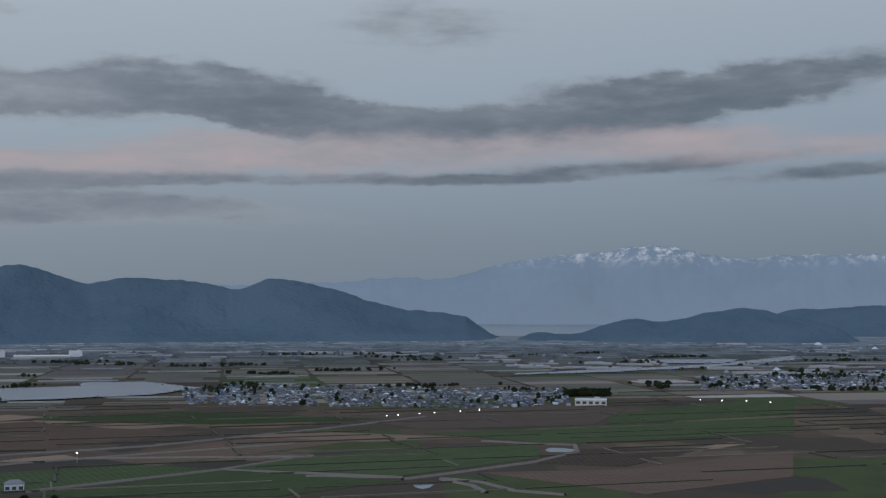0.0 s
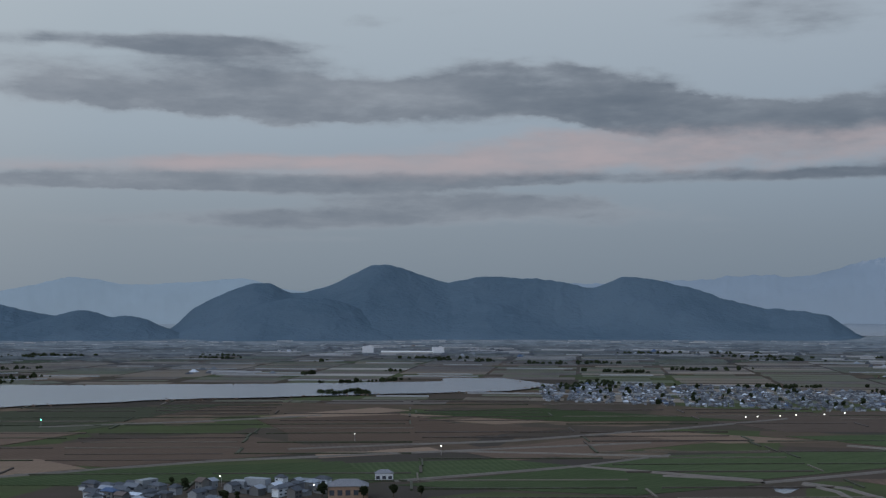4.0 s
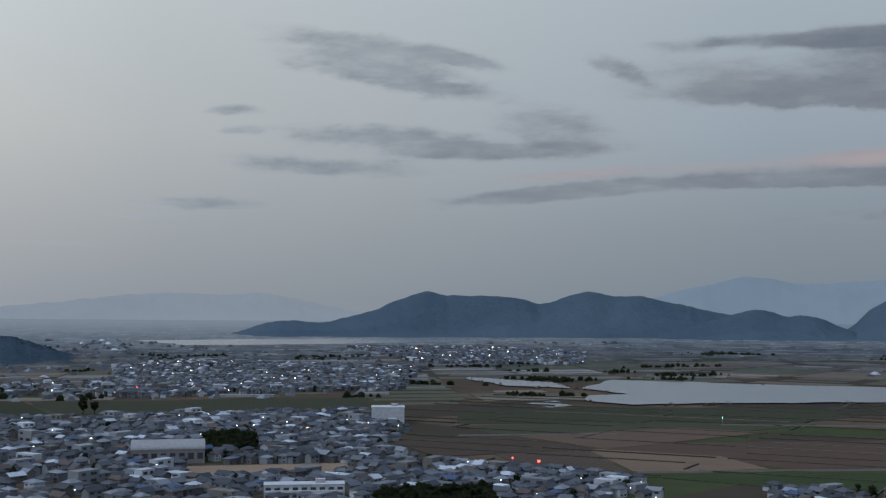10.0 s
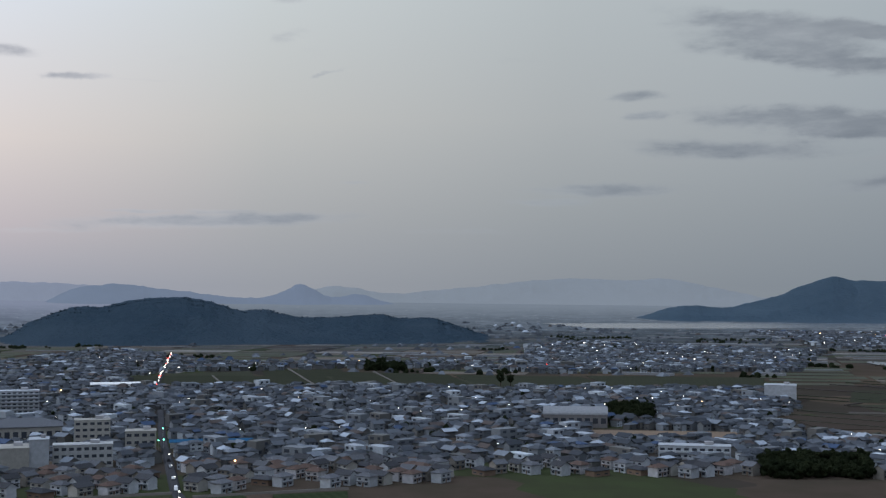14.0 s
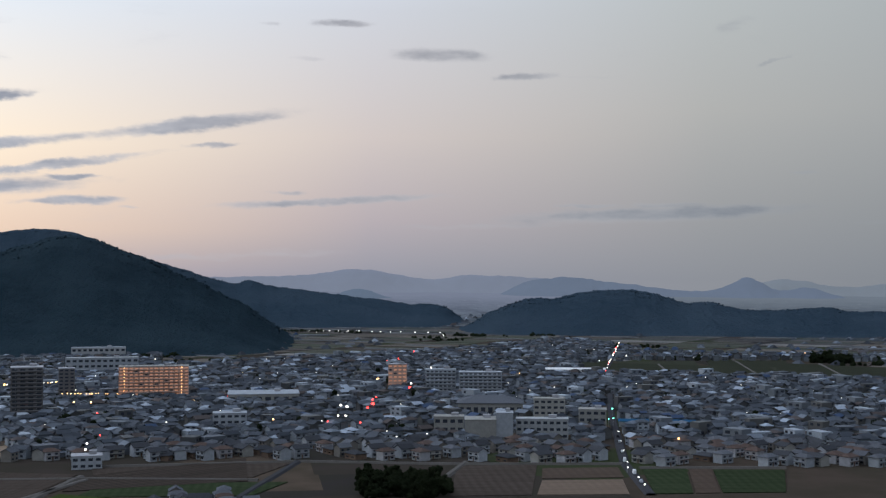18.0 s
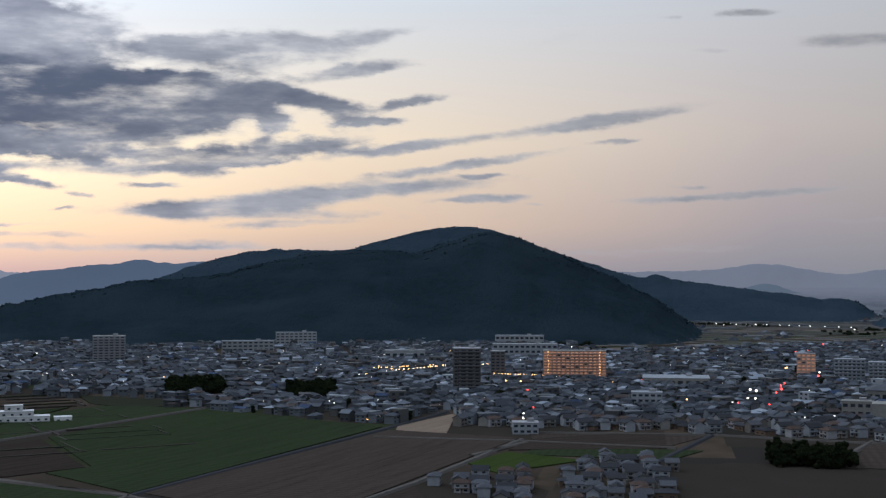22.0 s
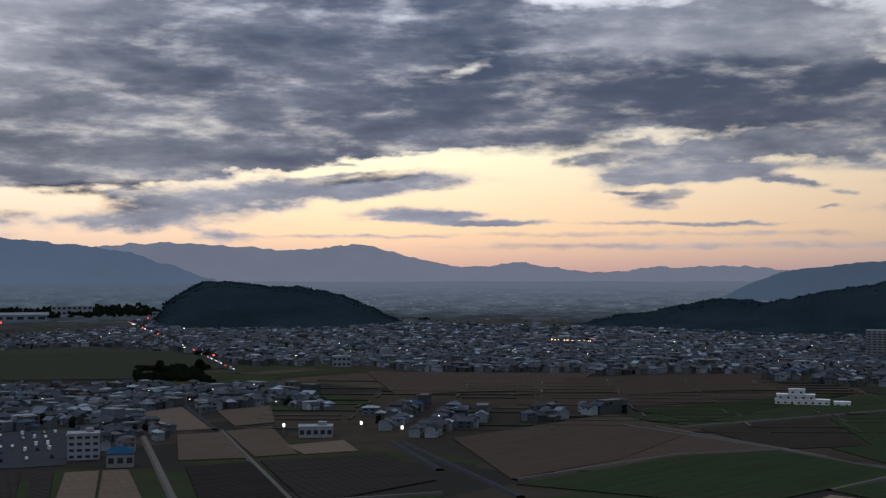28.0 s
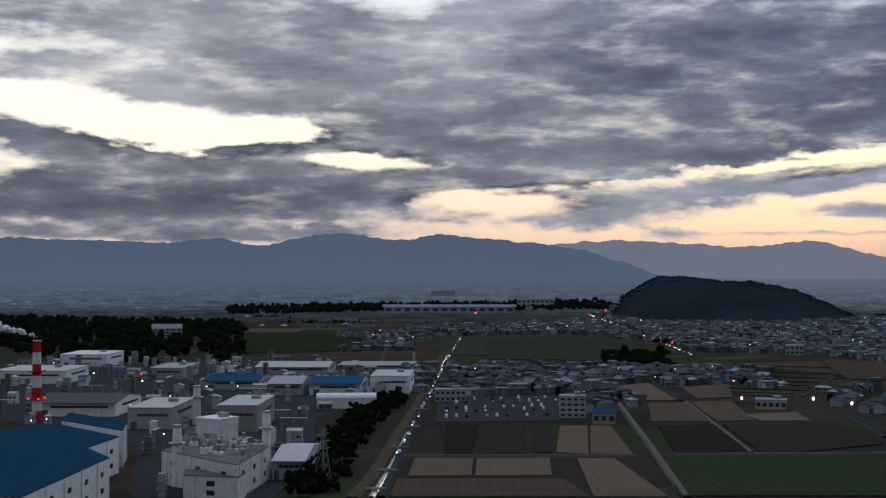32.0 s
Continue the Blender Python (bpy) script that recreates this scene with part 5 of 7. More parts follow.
spots.sort(key=reach)
near_spots, far_spots = spots[:NEAR], spots[NEAR:]
M_dark_glass = material("dark_window_glass", lambda n: principled(n, (0.03, 0.035, 0.045, 1), 0.15, spec=0.6))
walls, gables, hips, saddles, flats, panes, bushes, lamps = [], [], [], [], [], [], [], []
for x, y, a, grain in far_spots:
    z = rise(x, y)
    pick = rng.random()
    lx, ly = rng.uniform(2.2, 3.9), rng.uniform(1.9, 2.8)
    h = rng.choice((2.1, 3.4, 3.7, 3.9, 4.1)) * grain
    lx, ly = lx * grain, ly * grain
    h = h * 0.62 if grain < 0.6 else h
    if pick < 0.05:
        bushes.append((x, y, z - 0.3, a, rng.uniform(1.5, 3), rng.uniform(1.5, 3), rng.uniform(2.5, 5)))
        continue
    if pick < 0.11:
        lx, ly, h = rng.uniform(3.5, 6.5) * grain, rng.uniform(2.4, 3.6) * grain, rng.uniform(3.5, 7.5) * grain ** 2
        flats.append((x, y, z, a, lx, ly, h))
    elif pick < 0.5:
        gables.append((x, y, z, a, lx, ly, h))
        saddles.append((x, y, z + h, a, lx, ly, h * 0.42))
    else:
        walls.append((x, y, z, a, lx, ly, h))
        hips.append((x, y, z + h, a, lx, ly, rng.uniform(1.0, 1.5)))
        if rng.random() < 0.45:
            ox, oy = rng.choice((-1, 1)) * lx * 0.7, -ly * 0.9
            wx, wy = x + math.cos(a) * ox - math.sin(a) * oy, y + math.sin(a) * ox + math.cos(a) * oy
            walls.append((wx, wy, z, a, lx * 0.55, ly * 0.7, h * 0.6))
            hips.append((wx, wy, z + h * 0.6, a, lx * 0.55, ly * 0.7, 0.9))
    if reach((x, y)) < 1150:
        for side in (-1, 1):
            for o in (-0.5, 0.45):
                for lev in ((0.25,) if h < 3 else (0.2, 0.66)):
                    if rng.random() < 0.75:
                        wx, wy = o * lx, side * (ly + 0.03)
                        panes.append((x + math.cos(a) * wx - math.sin(a) * wy, y + math.sin(a) * wx + math.cos(a) * wy, z + h * lev, a, lx * rng.uniform(0.16, 0.3), 0.05, h * 0.2))
    if rng.random() < 0.06 and grain > 0.6:
        lamps.append((x + 3.5, y + 3.2, z, 0))
for name, tv, tf, rows, mat, label in (("town_walls", BOX_V, BOX_F[:4], walls, M_wall, "rendered walls of many small town houses"), ("town_gable_walls", GABLE_V, GABLE_F, gables, M_wall, "gabled walls of many small town houses"),
                                       ("town_hip_roofs", HIP_V, HIP_F, hips, M_roof, "dark tiled hipped roofs of many town houses"), ("town_saddle_roofs", SADDLE_V, SADDLE_F, saddles, M_roof, "dark tiled saddle roofs of many town houses"),
                                       ("town_flat_blocks", BOX_V, BOX_F, flats, M_wall, "small flat-roofed concrete blocks in the town"), ("town_windows", BOX_V, BOX_F, panes, M_dark_glass, "dark windows of many town houses")):
    tagged(batch(name, tv, tf, rows, mat), label, "houses", kind="stuff")


# ---------------------------------------------------------------- parts of things
def part(name, bm, mat, parent, label=""):
    me = bpy.data.meshes.new(name)
    bm.to_mesh(me)
    bm.free()
    me.materials.append(mat)
    ob = new(name, me)
    ob.parent = parent
    return tagged(ob, label)


def cuboid(x, y, z, sx, sy, sz, bevel=0.0):
    bm = bmesh.new()
    bmesh.ops.create_cube(bm, size=1.0, matrix=Matrix.Translation((x, y, z + sz / 2)) @ Matrix.Diagonal((sx, sy, sz, 1)))
    if bevel:
        bmesh.ops.bevel(bm, geom=bm.edges[:], offset=bevel, segments=1, affect="EDGES")
    return bm


def tube(x, y, z, r0, r1, h, n=16):
    bm = bmesh.new()
    bmesh.ops.create_cone(bm, cap_ends=True, segments=n, radius1=r0, radius2=r1, depth=h, matrix=Matrix.Translation((x, y, z + h / 2)))
    return bm


def soup(verts, faces):
    bm = bmesh.new()
    vs = [bm.verts.new(v) for v in verts]
    for f in faces:
        bm.faces.new([vs[i] for i in f])
    return bm


def plain(name, col, rough=0.7, spread=0.12, scale=0.6, metal=0.0):
    def build(n):
        pos = position(n)
        r = n.add("ShaderNodeObjectInfo", "Random")
        c = n.mix(n.span(noise_at(n, pos, scale, 5.0, 0.65), 0.3, 0.75, 0.0, 1.0), tuple(v * (1 - spread) for v in col) + (1,), tuple(min(1, v * (1 + spread)) for v in col) + (1,))
        c = n.add("ShaderNodeHueSaturation", Color=c, Value=n.span(r, 0.0, 1.0, 0.86, 1.14, smooth=False))
        return principled(n, c, rough, metal, bump=noise_at(n, pos, 5.0), strength=0.15, dist=0.05, spec=0.0)
    return material(name, build)


M_white = plain("white_render", (0.62, 0.62, 0.615))
M_chalk = plain("weathered_white_render", (0.29, 0.31, 0.33))
M_dull = plain("dull_metal_roof", (0.3, 0.31, 0.31), 0.5)
M_cream = plain("cream_render", (0.26, 0.255, 0.235))
M_grey = plain("grey_concrete", (0.3, 0.3, 0.31))
M_tan = plain("tan_siding", (0.15, 0.14, 0.125))
M_brown = plain("brown_siding", (0.14, 0.1, 0.075))
M_slate = plain("grey_roof_tiles", (0.085, 0.09, 0.1), 0.55, 0.2, 2.0)
M_black = plain("black_roof_tiles", (0.045, 0.047, 0.052), 0.5, 0.2, 2.0)
M_rust = plain("brown_roof_tiles", (0.08, 0.058, 0.05), 0.6, 0.2, 2.0)
M_blue = plain("blue_metal_roof", (0.022, 0.075, 0.14), 0.5)
M_pale = plain("pale_metal_roof", (0.4, 0.405, 0.41), 0.45)
M_film = plain("greenhouse_film", (0.17, 0.178, 0.187), 0.45)
M_teal = plain("dark_teal_metal_roof", (0.012, 0.042, 0.078), 0.5, 0.1)
M_steel = plain("dull_steel", (0.25, 0.25, 0.26), 0.45, 0.15, 1.0, 0.6)
M_dim = plain("dark_grey_tiled_wall", (0.13, 0.125, 0.125))
M_red = plain("red_paint", (0.42, 0.03, 0.03))
M_orange = plain("salmon_tile_wall", (0.5, 0.33, 0.26))


def glow(name, col, power):
    return material(name, lambda n: n.add("ShaderNodeEmission", Color=col + (1,), Strength=power))


G_white = glow("lamp_white", (1.0, 0.95, 0.85), 4.0)
G_warm = glow("lamp_warm", (1.0, 0.55, 0.22), 6.0)
G_red = glow("lamp_red", (1.0, 0.05, 0.04), 7.0)
G_green = glow("lamp_green", (0.2, 1.0, 0.75), 4.0)
G_window = glow("lit_window", (1.0, 0.5, 0.33), 0.36)

# six kinds of house, built once
KINDS = [(3.3, 2.5, 3.9, "hip", M_chalk, M_slate, "white two-storey house with a grey hipped roof"), (3.8, 2.6, 3.7, "saddle", M_cream, M_black, "cream two-storey house with a black tiled roof"),
         (2.9, 2.4, 4.0, "saddle", M_tan, M_slate, "tan two-storey house with a grey tiled roof"), (4.2, 2.9, 2.3, "hip", M_brown, M_black, "low wooden farmhouse with a black hipped roof"),
         (3.1, 2.6, 3.8, "hip", M_grey, M_rust, "grey two-storey house with a brown roof"), (3.5, 2.4, 4.1, "saddle", M_chalk, M_black, "white gabled house with a black tiled roof")]
houses = []
for lx, ly, h, roof, mw, mr, label in KINDS:
    ob = tagged(new("house"), label, "house", "houses of the town")
    body_v, body_f = (BOX_V, BOX_F[:4]) if roof == "hip" else (GABLE_V, GABLE_F)
    part("wall", soup([(x * lx, y * ly, z * h) for x, y, z in body_v], body_f), mw, ob)
    rv, rf = (HIP_V, HIP_F) if roof == "hip" else (SADDLE_V, SADDLE_F)
    part("roof", soup([(x * lx, y * ly, h + z * (1.4 if roof == "hip" else h * 0.42)) for x, y, z in rv], rf), mr, ob, mr.name.replace("_", " "))
    for side in (-1, 1):
        for o in (-0.5, 0.5):
            for lev in ((0.3,) if h < 3 else (0.18, 0.64)):
                part("window", cuboid(o * lx, side * (ly + 0.01), h * lev, lx * 0.42, 0.12, h * 0.2), M_dark_glass, ob, "dark glass pane")
    part("door", cuboid(0, -ly - 0.02, 0.0, 0.7, 0.1, 1.5), M_brown, ob, "brown wooden door")
    if h > 3:
        part("porch_roof", cuboid(0, -ly - 0.5, h * 0.47, lx * 1.7, 1.1, 0.12), mr, ob)
    houses.append(ob)
for k, (x, y, a, grain) in enumerate(near_spots):
    ob = houses[rng.randrange(6)]
    copy_thing(ob, pose(x, y, 0, 0, 0, math.degrees(a)) @ Matrix.Scale(grain, 4))
for ob in houses:
    for o in (*ob.children_recursive, ob):
        bpy.data.objects.remove(o)

M_leaf = forest("leaves", (0.01, 0.015, 0.009, 1), (0.022, 0.028, 0.014, 1), 0.8)
M_bark = plain("bark", (0.06, 0.048, 0.038), 0.95)


# ---------------------------------------------------------------- larger buildings
def facade(ob, w, d, h, storey, mw, lit=None, cols=None, seed=1, back=False):
    """Rows of windows on the face that looks to the plain, each pane a part."""
    r = random.Random(seed)
    rows = max(1, int(h / storey))
    cols = cols or max(2, min(9, int(w / 4)))
    for i in range(rows):
        for j in range(cols):
            x = (j + 0.5) / cols * w - w / 2
            z = h * (i + 0.32) / rows
            mat = lit if lit and r.random() < 0.93 else M_dark_glass
            part("window", cuboid(x, -d / 2 - 0.02, z, w / cols * 0.62, 0.16, h / rows * 0.42), mat, ob, "lit window" if mat is lit else "dark glass pane")


def bands(ob, w, d, h):
    """Works walls: one long strip of glass, a door and cladding joints."""
    part("window", cuboid(w * 0.06, -d / 2 - 0.03, h * 0.62, w * 0.7, 0.16, min(1.1, h * 0.16)), M_dark_glass, ob, "long dark glass strip")
    part("door", cuboid(-w * 0.36, -d / 2 - 0.03, 0, min(3.4, w * 0.14), 0.16, min(3.2, h * 0.5)), M_slate, ob, "grey roller door")
    part("window", cuboid(w / 2 + 0.03, d * 0.05, h * 0.62, 0.16, d * 0.6, min(1.1, h * 0.16)), M_dark_glass, ob, "long dark glass strip")
    for q in range(1, 6):
        part("downpipe", cuboid((q / 6 - 0.5) * w, -d / 2 - 0.06, 0, 0.16, 0.12, h * 0.98), M_grey, ob)


def block(key, name, label, mw=M_white, mr=None, storey=2.4, lit=None, cols=None, balconies=False, roof="flat", windows=True, category="building"):
    x, y, turn, w, d, h = BLOCKS[key]
    if not key.startswith(("works", "shed_", "white_i", "white_j", "tunnel", "plant")):
        mw, mr = (M_chalk if m is M_white else M_dull if m is M_pale else m for m in (mw, mr))
    ob = tagged(new(name), label, category)
    ob.matrix_world = pose(x, y, rise(x, y), 0, 0, turn)
    if roof == "flat":
        part("wall", cuboid(0, 0, 0, w, d, h), mw, ob)
        part("parapet", cuboid(0, 0, h, w + 0.3, d + 0.3, 0.45, 0.05), mr or M_grey, ob)
        part("roof_unit", cuboid(w * 0.2, d * 0.1, h + 0.45, min(4, w * 0.25), min(3, d * 0.4), 1.5, 0.08), M_grey, ob)
    elif roof == "saddle":
        part("wall", soup([(a * w / 2, b * d / 2, c * h * 0.76) for a, b, c in GABLE_V], GABLE_F), mw, ob)
        part("roof", soup([(a * w / 2 * 0.9, b * d / 2 * 0.87, h * 0.76 + c * h * 0.29) for a, b, c in SADDLE_V], SADDLE_F), mr or M_pale, ob)
    elif roof == "hip":
        part("wall", cuboid(0, 0, 0, w, d, h * 0.66), mw, ob)
        part("roof", soup([(a * w / 2 * 0.9, b * d / 2 * 0.87, h * 0.66 + c * h * 0.34) for a, b, c in HIP_V], HIP_F), mr or M_slate, ob)
    elif roof == "arch":
        n = 12
        vs, fs = [], []
        part("wall", cuboid(0, 0, 0, w, d, h * 0.68), mw, ob)
        for k in range(n + 1):
            t = math.pi * k / n
            for xx in (-w / 2 - 0.3, w / 2 + 0.3):
                vs.append((xx, -math.cos(t) * (d / 2 + 0.3), h * 0.68 + math.sin(t) * h * 0.32))
        for k in range(n):
            fs.append((2 * k, 2 * k + 1, 2 * k + 3, 2 * k + 2))
        fs.append(tuple(2 * k for k in range(n + 1)))
        fs.append(tuple(2 * k + 1 for k in range(n, -1, -1)))
        part("roof", soup(vs, fs), mr or M_pale, ob, "pale curved metal roof")
        h = h * 0.68
    if windows:
        hh = h if roof == "flat" else h * (0.76 if roof == "saddle" else 0.66 if roof == "hip" else 1.0)
        if key.startswith(("works", "shed_", "white_i", "white_j")) and key != "shed_long" and not lit:
            bands(ob, w, d, hh)
        else:
            facade(ob, w, d, hh, storey, mw, lit, cols, len(key))
    if balconies:
        rows = max(1, int(h / storey))
        for i in range(rows):
            slab_part = part("balcony", cuboid(0, -d / 2 - 0.55, h * i / rows + 0.1, w * 0.96, 1.0, h / rows * 0.32, 0.03), mw, ob)
            for s in ((-0.42, 0.4) if lit else (-0.34, 0.3)):
                part("balcony_lamp", cuboid(w * s, -d / 2 - 1.12, h * (i + 0.7) / rows, 0.34, 0.14, 0.4), G_warm if lit else M_grey, slab_part)
    return ob


block("apartment_lit", "apartment_building", "orange apartment building with lit galleries", M_orange, M_cream, 1.9, G_window, 14, True)
block("tower_dark", "apartment_tower", "dark grey apartment tower above the roofs", M_dim, M_grey, 2.1, None, 4, True)
block("tower_small", "apartment_tower", "slim dark apartment tower", M_dim, M_grey, 2.2, None, 3)
block("tower_twin", "apartment_tower", "pale grey twin apartment tower", M_grey, M_cream, 2.1, None, 6, True)
block("white_long", "warehouse", "long white flat-roofed store below the hill", M_white, M_pale, 4.0, None, 12)
block("pale_shed", "warehouse", "pale warehouse with a flat roof", M_pale, M_pale, 4.5, None, 6)
block("white_box", "windowless_hall", "tall white windowless concrete block", M_white, M_white, windows=False)
block("beige_hall", "assembly_hall", "beige windowless assembly hall", M_cream, M_cream, windows=False)
block("gym", "sports_hall", "beige sports hall with a grey hipped roof", M_cream, M_slate, 4.0, None, 9, roof="hip")
block("beige_low", "school_wing", "beige school wing with a flat roof", M_cream, M_cream, 3.5, None, 4)
block("school_a", "school_building", "cream three-storey school building", M_cream, M_cream, 2.6, None, 5)
block("school_b", "school_building", "cream school building beside the road", M_cream, M_cream, 2.6, None, 4)
block("school_c", "school_building", "long pale school building with window bands", M_pale, M_pale, 2.6, None, 8)
block("flats_a", "apartment_building", "white apartment building with balconies", M_white, M_white, 2.2, None, 7, True)
block("flats_b", "apartment_building", "white apartment building with rows of balconies", M_white, M_white, 2.2, None, 9, True)
block("inn_lit", "hotel", "small hotel with a warmly lit front", M_orange, M_grey, 2.3, G_window, 4)
block("bluestrip", "shed", "low shed with a long pale blue roof", M_grey, M_blue, windows=False, roof="saddle")
block("market", "supermarket", "wide low supermarket with a white roof", M_cream, M_white, 3.5, None, 8)
block("shed_long", "greenhouse", "long low white greenhouse in the paddies", M_white, M_white, windows=False, roof="arch")
x, y, turn, w, d, h = BLOCKS["white_villa"]
villa = tagged(new("clinic"), "white stepped clinic building beside green fields", "building")
villa.matrix_world = pose(x, y, 0, 0, 0, turn)
for k, (cx, ww, hh, dd) in enumerate(((0.0, 1.0, 0.34, 1.0), (-0.12, 0.7, 0.66, 0.8), (-0.1, 0.3, 1.0, 0.6), (0.72, 0.3, 0.24, 0.7))):
    wing = part("wing", cuboid(cx * w, 0, 0, ww * w, dd * d + 0.1 * k, hh * h), M_white, villa)
    part("parapet", cuboid(cx * w, 0, hh * h, ww * w + 0.3, dd * d + 0.4, 0.35, 0.04), M_white, wing)
    for j in range(int(ww * 8)):
        part("window", cuboid(cx * w + (j + 0.5) / int(ww * 8) * ww * w - ww * w / 2, -dd * d / 2 - 0.06 * k, hh * h - 1.9, 1.3, 0.2, 0.9), M_dark_glass, wing, "dark glass pane")
block("sports_hall", "sports_hall", "green-grey sports hall with a curved pale roof", M_dim, M_film, 5.0, None, 8, roof="arch")
block("white_cube", "windowless_hall", "white windowless box-shaped store at the paddies", M_white, M_white, windows=False)
block("flats_c", "apartment_building", "white apartment building with a lit stair", M_white, M_white, 2.3, None, 9, True)
block("lone_house", "farmhouse", "lone white two-storey house in green paddies", M_white, M_slate, 2.2, None, 3, roof="hip", category="house")
block("temple", "temple_hall", "temple hall with a great dark tiled roof", M_brown, M_slate, 2.6, None, 5, roof="hip")
block("farm_store", "farm_store", "cream farm store with a white roof", M_cream, M_white, 3.5, None, 5)
block("mill", "grain_silo", "pale tall grain silo in the far plain", M_white, M_white, windows=False)
block("mill_b", "grain_silo", "pale grain store in the far plain", M_white, M_white, windows=False)
block("mill_sheds", "farm_shed", "long low pale sheds in the far plain", M_pale, M_pale, windows=False, roof="saddle")
block("long_white_a", "factory_hall", "very long pale factory roof in the plain", M_white, M_white, 6.0, None, 14, roof="saddle")
block("long_white_b", "factory_hall", "white factory hall in the plain", M_white, M_white, 6.0, None, 8)
block("chimney_hall", "waste_works", "pale works hall before the round hill", M_cream, M_pale, 4.0, None, 8)
block("chimney_tower", "works_tower", "pale slim tower of the waste works", M_white, M_white, windows=False)
block("wide_white", "warehouse", "white warehouse at the town's edge", M_white, M_white, 3.5, None, 4)
block("clinic", "apartment_building", "white apartment house by the car park", M_white, M_grey, 2.4, None, 4)
block("blue_house", "house", "house with a bright blue metal roof", M_cream, M_blue, 2.6, None, 3, roof="hip", category="house")
block("shop", "roadside_shop", "low pale roadside shop", M_pale, M_pale, 3.0, None, 5)
block("apts_k", "apartment_building", "white two-storey apartment house", M_white, M_pale, 2.6, None, 6)
block("hotel", "hospital", "pale stepped hospital below the hill", M_pale, M_white, 2.6, None, 10)
block("flat_d", "office_building", "white office building among houses", M_white, M_white, 2.6, None, 5)
block("flat_e", "office_building", "small white office building", M_white, M_grey, 2.4, None, 4)
block("office_a", "hospital", "pale long hospital below the hill", M_pale, M_white, 2.8, None, 9)
block("low_c", "warehouse", "wide pale warehouse below the hill", M_pale, M_white, 4.0, None, 10)
block("ward_a", "factory_hall", "pale hall far in the plain", M_pale, M_white, windows=False)
# the works by the railway
block("shed_blue_a", "factory_shed", "white factory shed with a blue roof", M_white, M_blue, 3.6, None, 8, roof="saddle")
block("shed_white_b", "factory_shed", "white two-storey factory shed", M_white, M_pale, 3.2, None, 7)
block("shed_long_c", "factory_shed", "long grey-roofed factory shed", M_pale, M_grey, 4.0, None, 9, roof="saddle")
block("shed_pale_d", "factory_shed", "wide shed with a pale ribbed roof", M_pale, M_pale, 4.5, None, 9, roof="saddle")
block("shed_gable_e", "factory_shed", "grey shed with a pale pitched roof", M_grey, M_pale, 3.6, None, 5, roof="saddle")
block("tunnel_f", "membrane_hall", "white round-topped storage tunnel", M_white, M_white, windows=False, roof="arch")
block("shed_blue_g", "factory_shed", "low shed with a bright blue roof", M_pale, M_blue, 3.6, None, 7, roof="saddle")
block("shed_h", "factory_shed", "grey factory shed with a flat roof", M_grey, M_grey, 3.6, None, 5)
block("white_i", "factory_hall", "white long factory hall behind woods", M_white, M_white, 4.0, None, 7)
block("white_j", "factory_hall", "white factory hall with a pale roof", M_white, M_pale, 4.0, None, 8)
block("works_k", "factory_hall", "white factory hall with a grey pitched roof", M_white, M_slate, 4.0, None, 8, roof="saddle")
block("works_l", "pipe_rack_building", "dark open process building with pipes", M_grey, M_steel, 2.6, None, 5)
block("works_m", "process_building", "cream process building with a pale roof", M_cream, M_pale, 2.8, None, 5)
block("works_n", "factory_shed", "pale grey shed with a ribbed metal roof", M_pale, M_pale, 3.4, None, 4, roof="saddle")
block("white_house_wood", "guest_house", "white house among dark woods", M_white, M_pale, 2.6, None, 5, roof="saddle", category="house")
block("plant_tower", "process_tower", "white process tower with a blue panel", M_white, M_white, windows=False)


def prism(name, label, pts, h, mw, mr):
    cx, cy = sum(p[0] for p in pts) / len(pts), sum(p[1] for p in pts) / len(pts)
    ob = tagged(new(name), label, "factory")
    ob.location = (cx, cy, 0)
    loc = [(x - cx, y - cy) for x, y in pts]
    if sum(loc[k - 1][0] * loc[k][1] - loc[k][0] * loc[k - 1][1] for k in range(len(loc))) < 0:
        loc.reverse()
    n = len(loc)
    part("wall", soup([(x, y, 0) for x, y in loc] + [(x, y, h) for x, y in loc], [((k - 1) % n, k, k + n, (k - 1) % n + n) for k in range(n)]), mw, ob)
    part("roof", soup([(x, y, h) for x, y in loc] + [(x, y, h + 0.3) for x, y in loc], [((k - 1) % n, k, k + n, (k - 1) % n + n) for k in range(n)] + [tuple(range(n, 2 * n))]), mr, ob)
    for k in range(n):
        (x0, y0), (x1, y1) = loc[k - 1], loc[k]
        L = math.hypot(x1 - x0, y1 - y0)
        a = math.atan2(y1 - y0, x1 - x0)
        for j in range(int(L / 13)):
            t = (j + 0.5) / int(L / 13)
            bm = cuboid(0, 0, 0, 0.5, 0.5, h)
            bm.transform(Matrix.Translation((x0 + (x1 - x0) * (t - 0.3 / max(1, int(L / 13))), y0 + (y1 - y0) * (t - 0.3 / max(1, int(L / 13))), 0)) @ Matrix.Rotation(a, 4, "Z"))
            part("pilaster", bm, mw, ob)
            for z in (h * 0.22, h * 0.62):
                bm = cuboid(0, 0, 0, 2.6, 0.16, 1.5)
                bm.transform(Matrix.Translation((x0 + (x1 - x0) * t, y0 + (y1 - y0) * t, z)) @ Matrix.Rotation(a, 4, "Z"))
                part("window", bm, M_dark_glass, ob, "dark glass pane")
    return ob


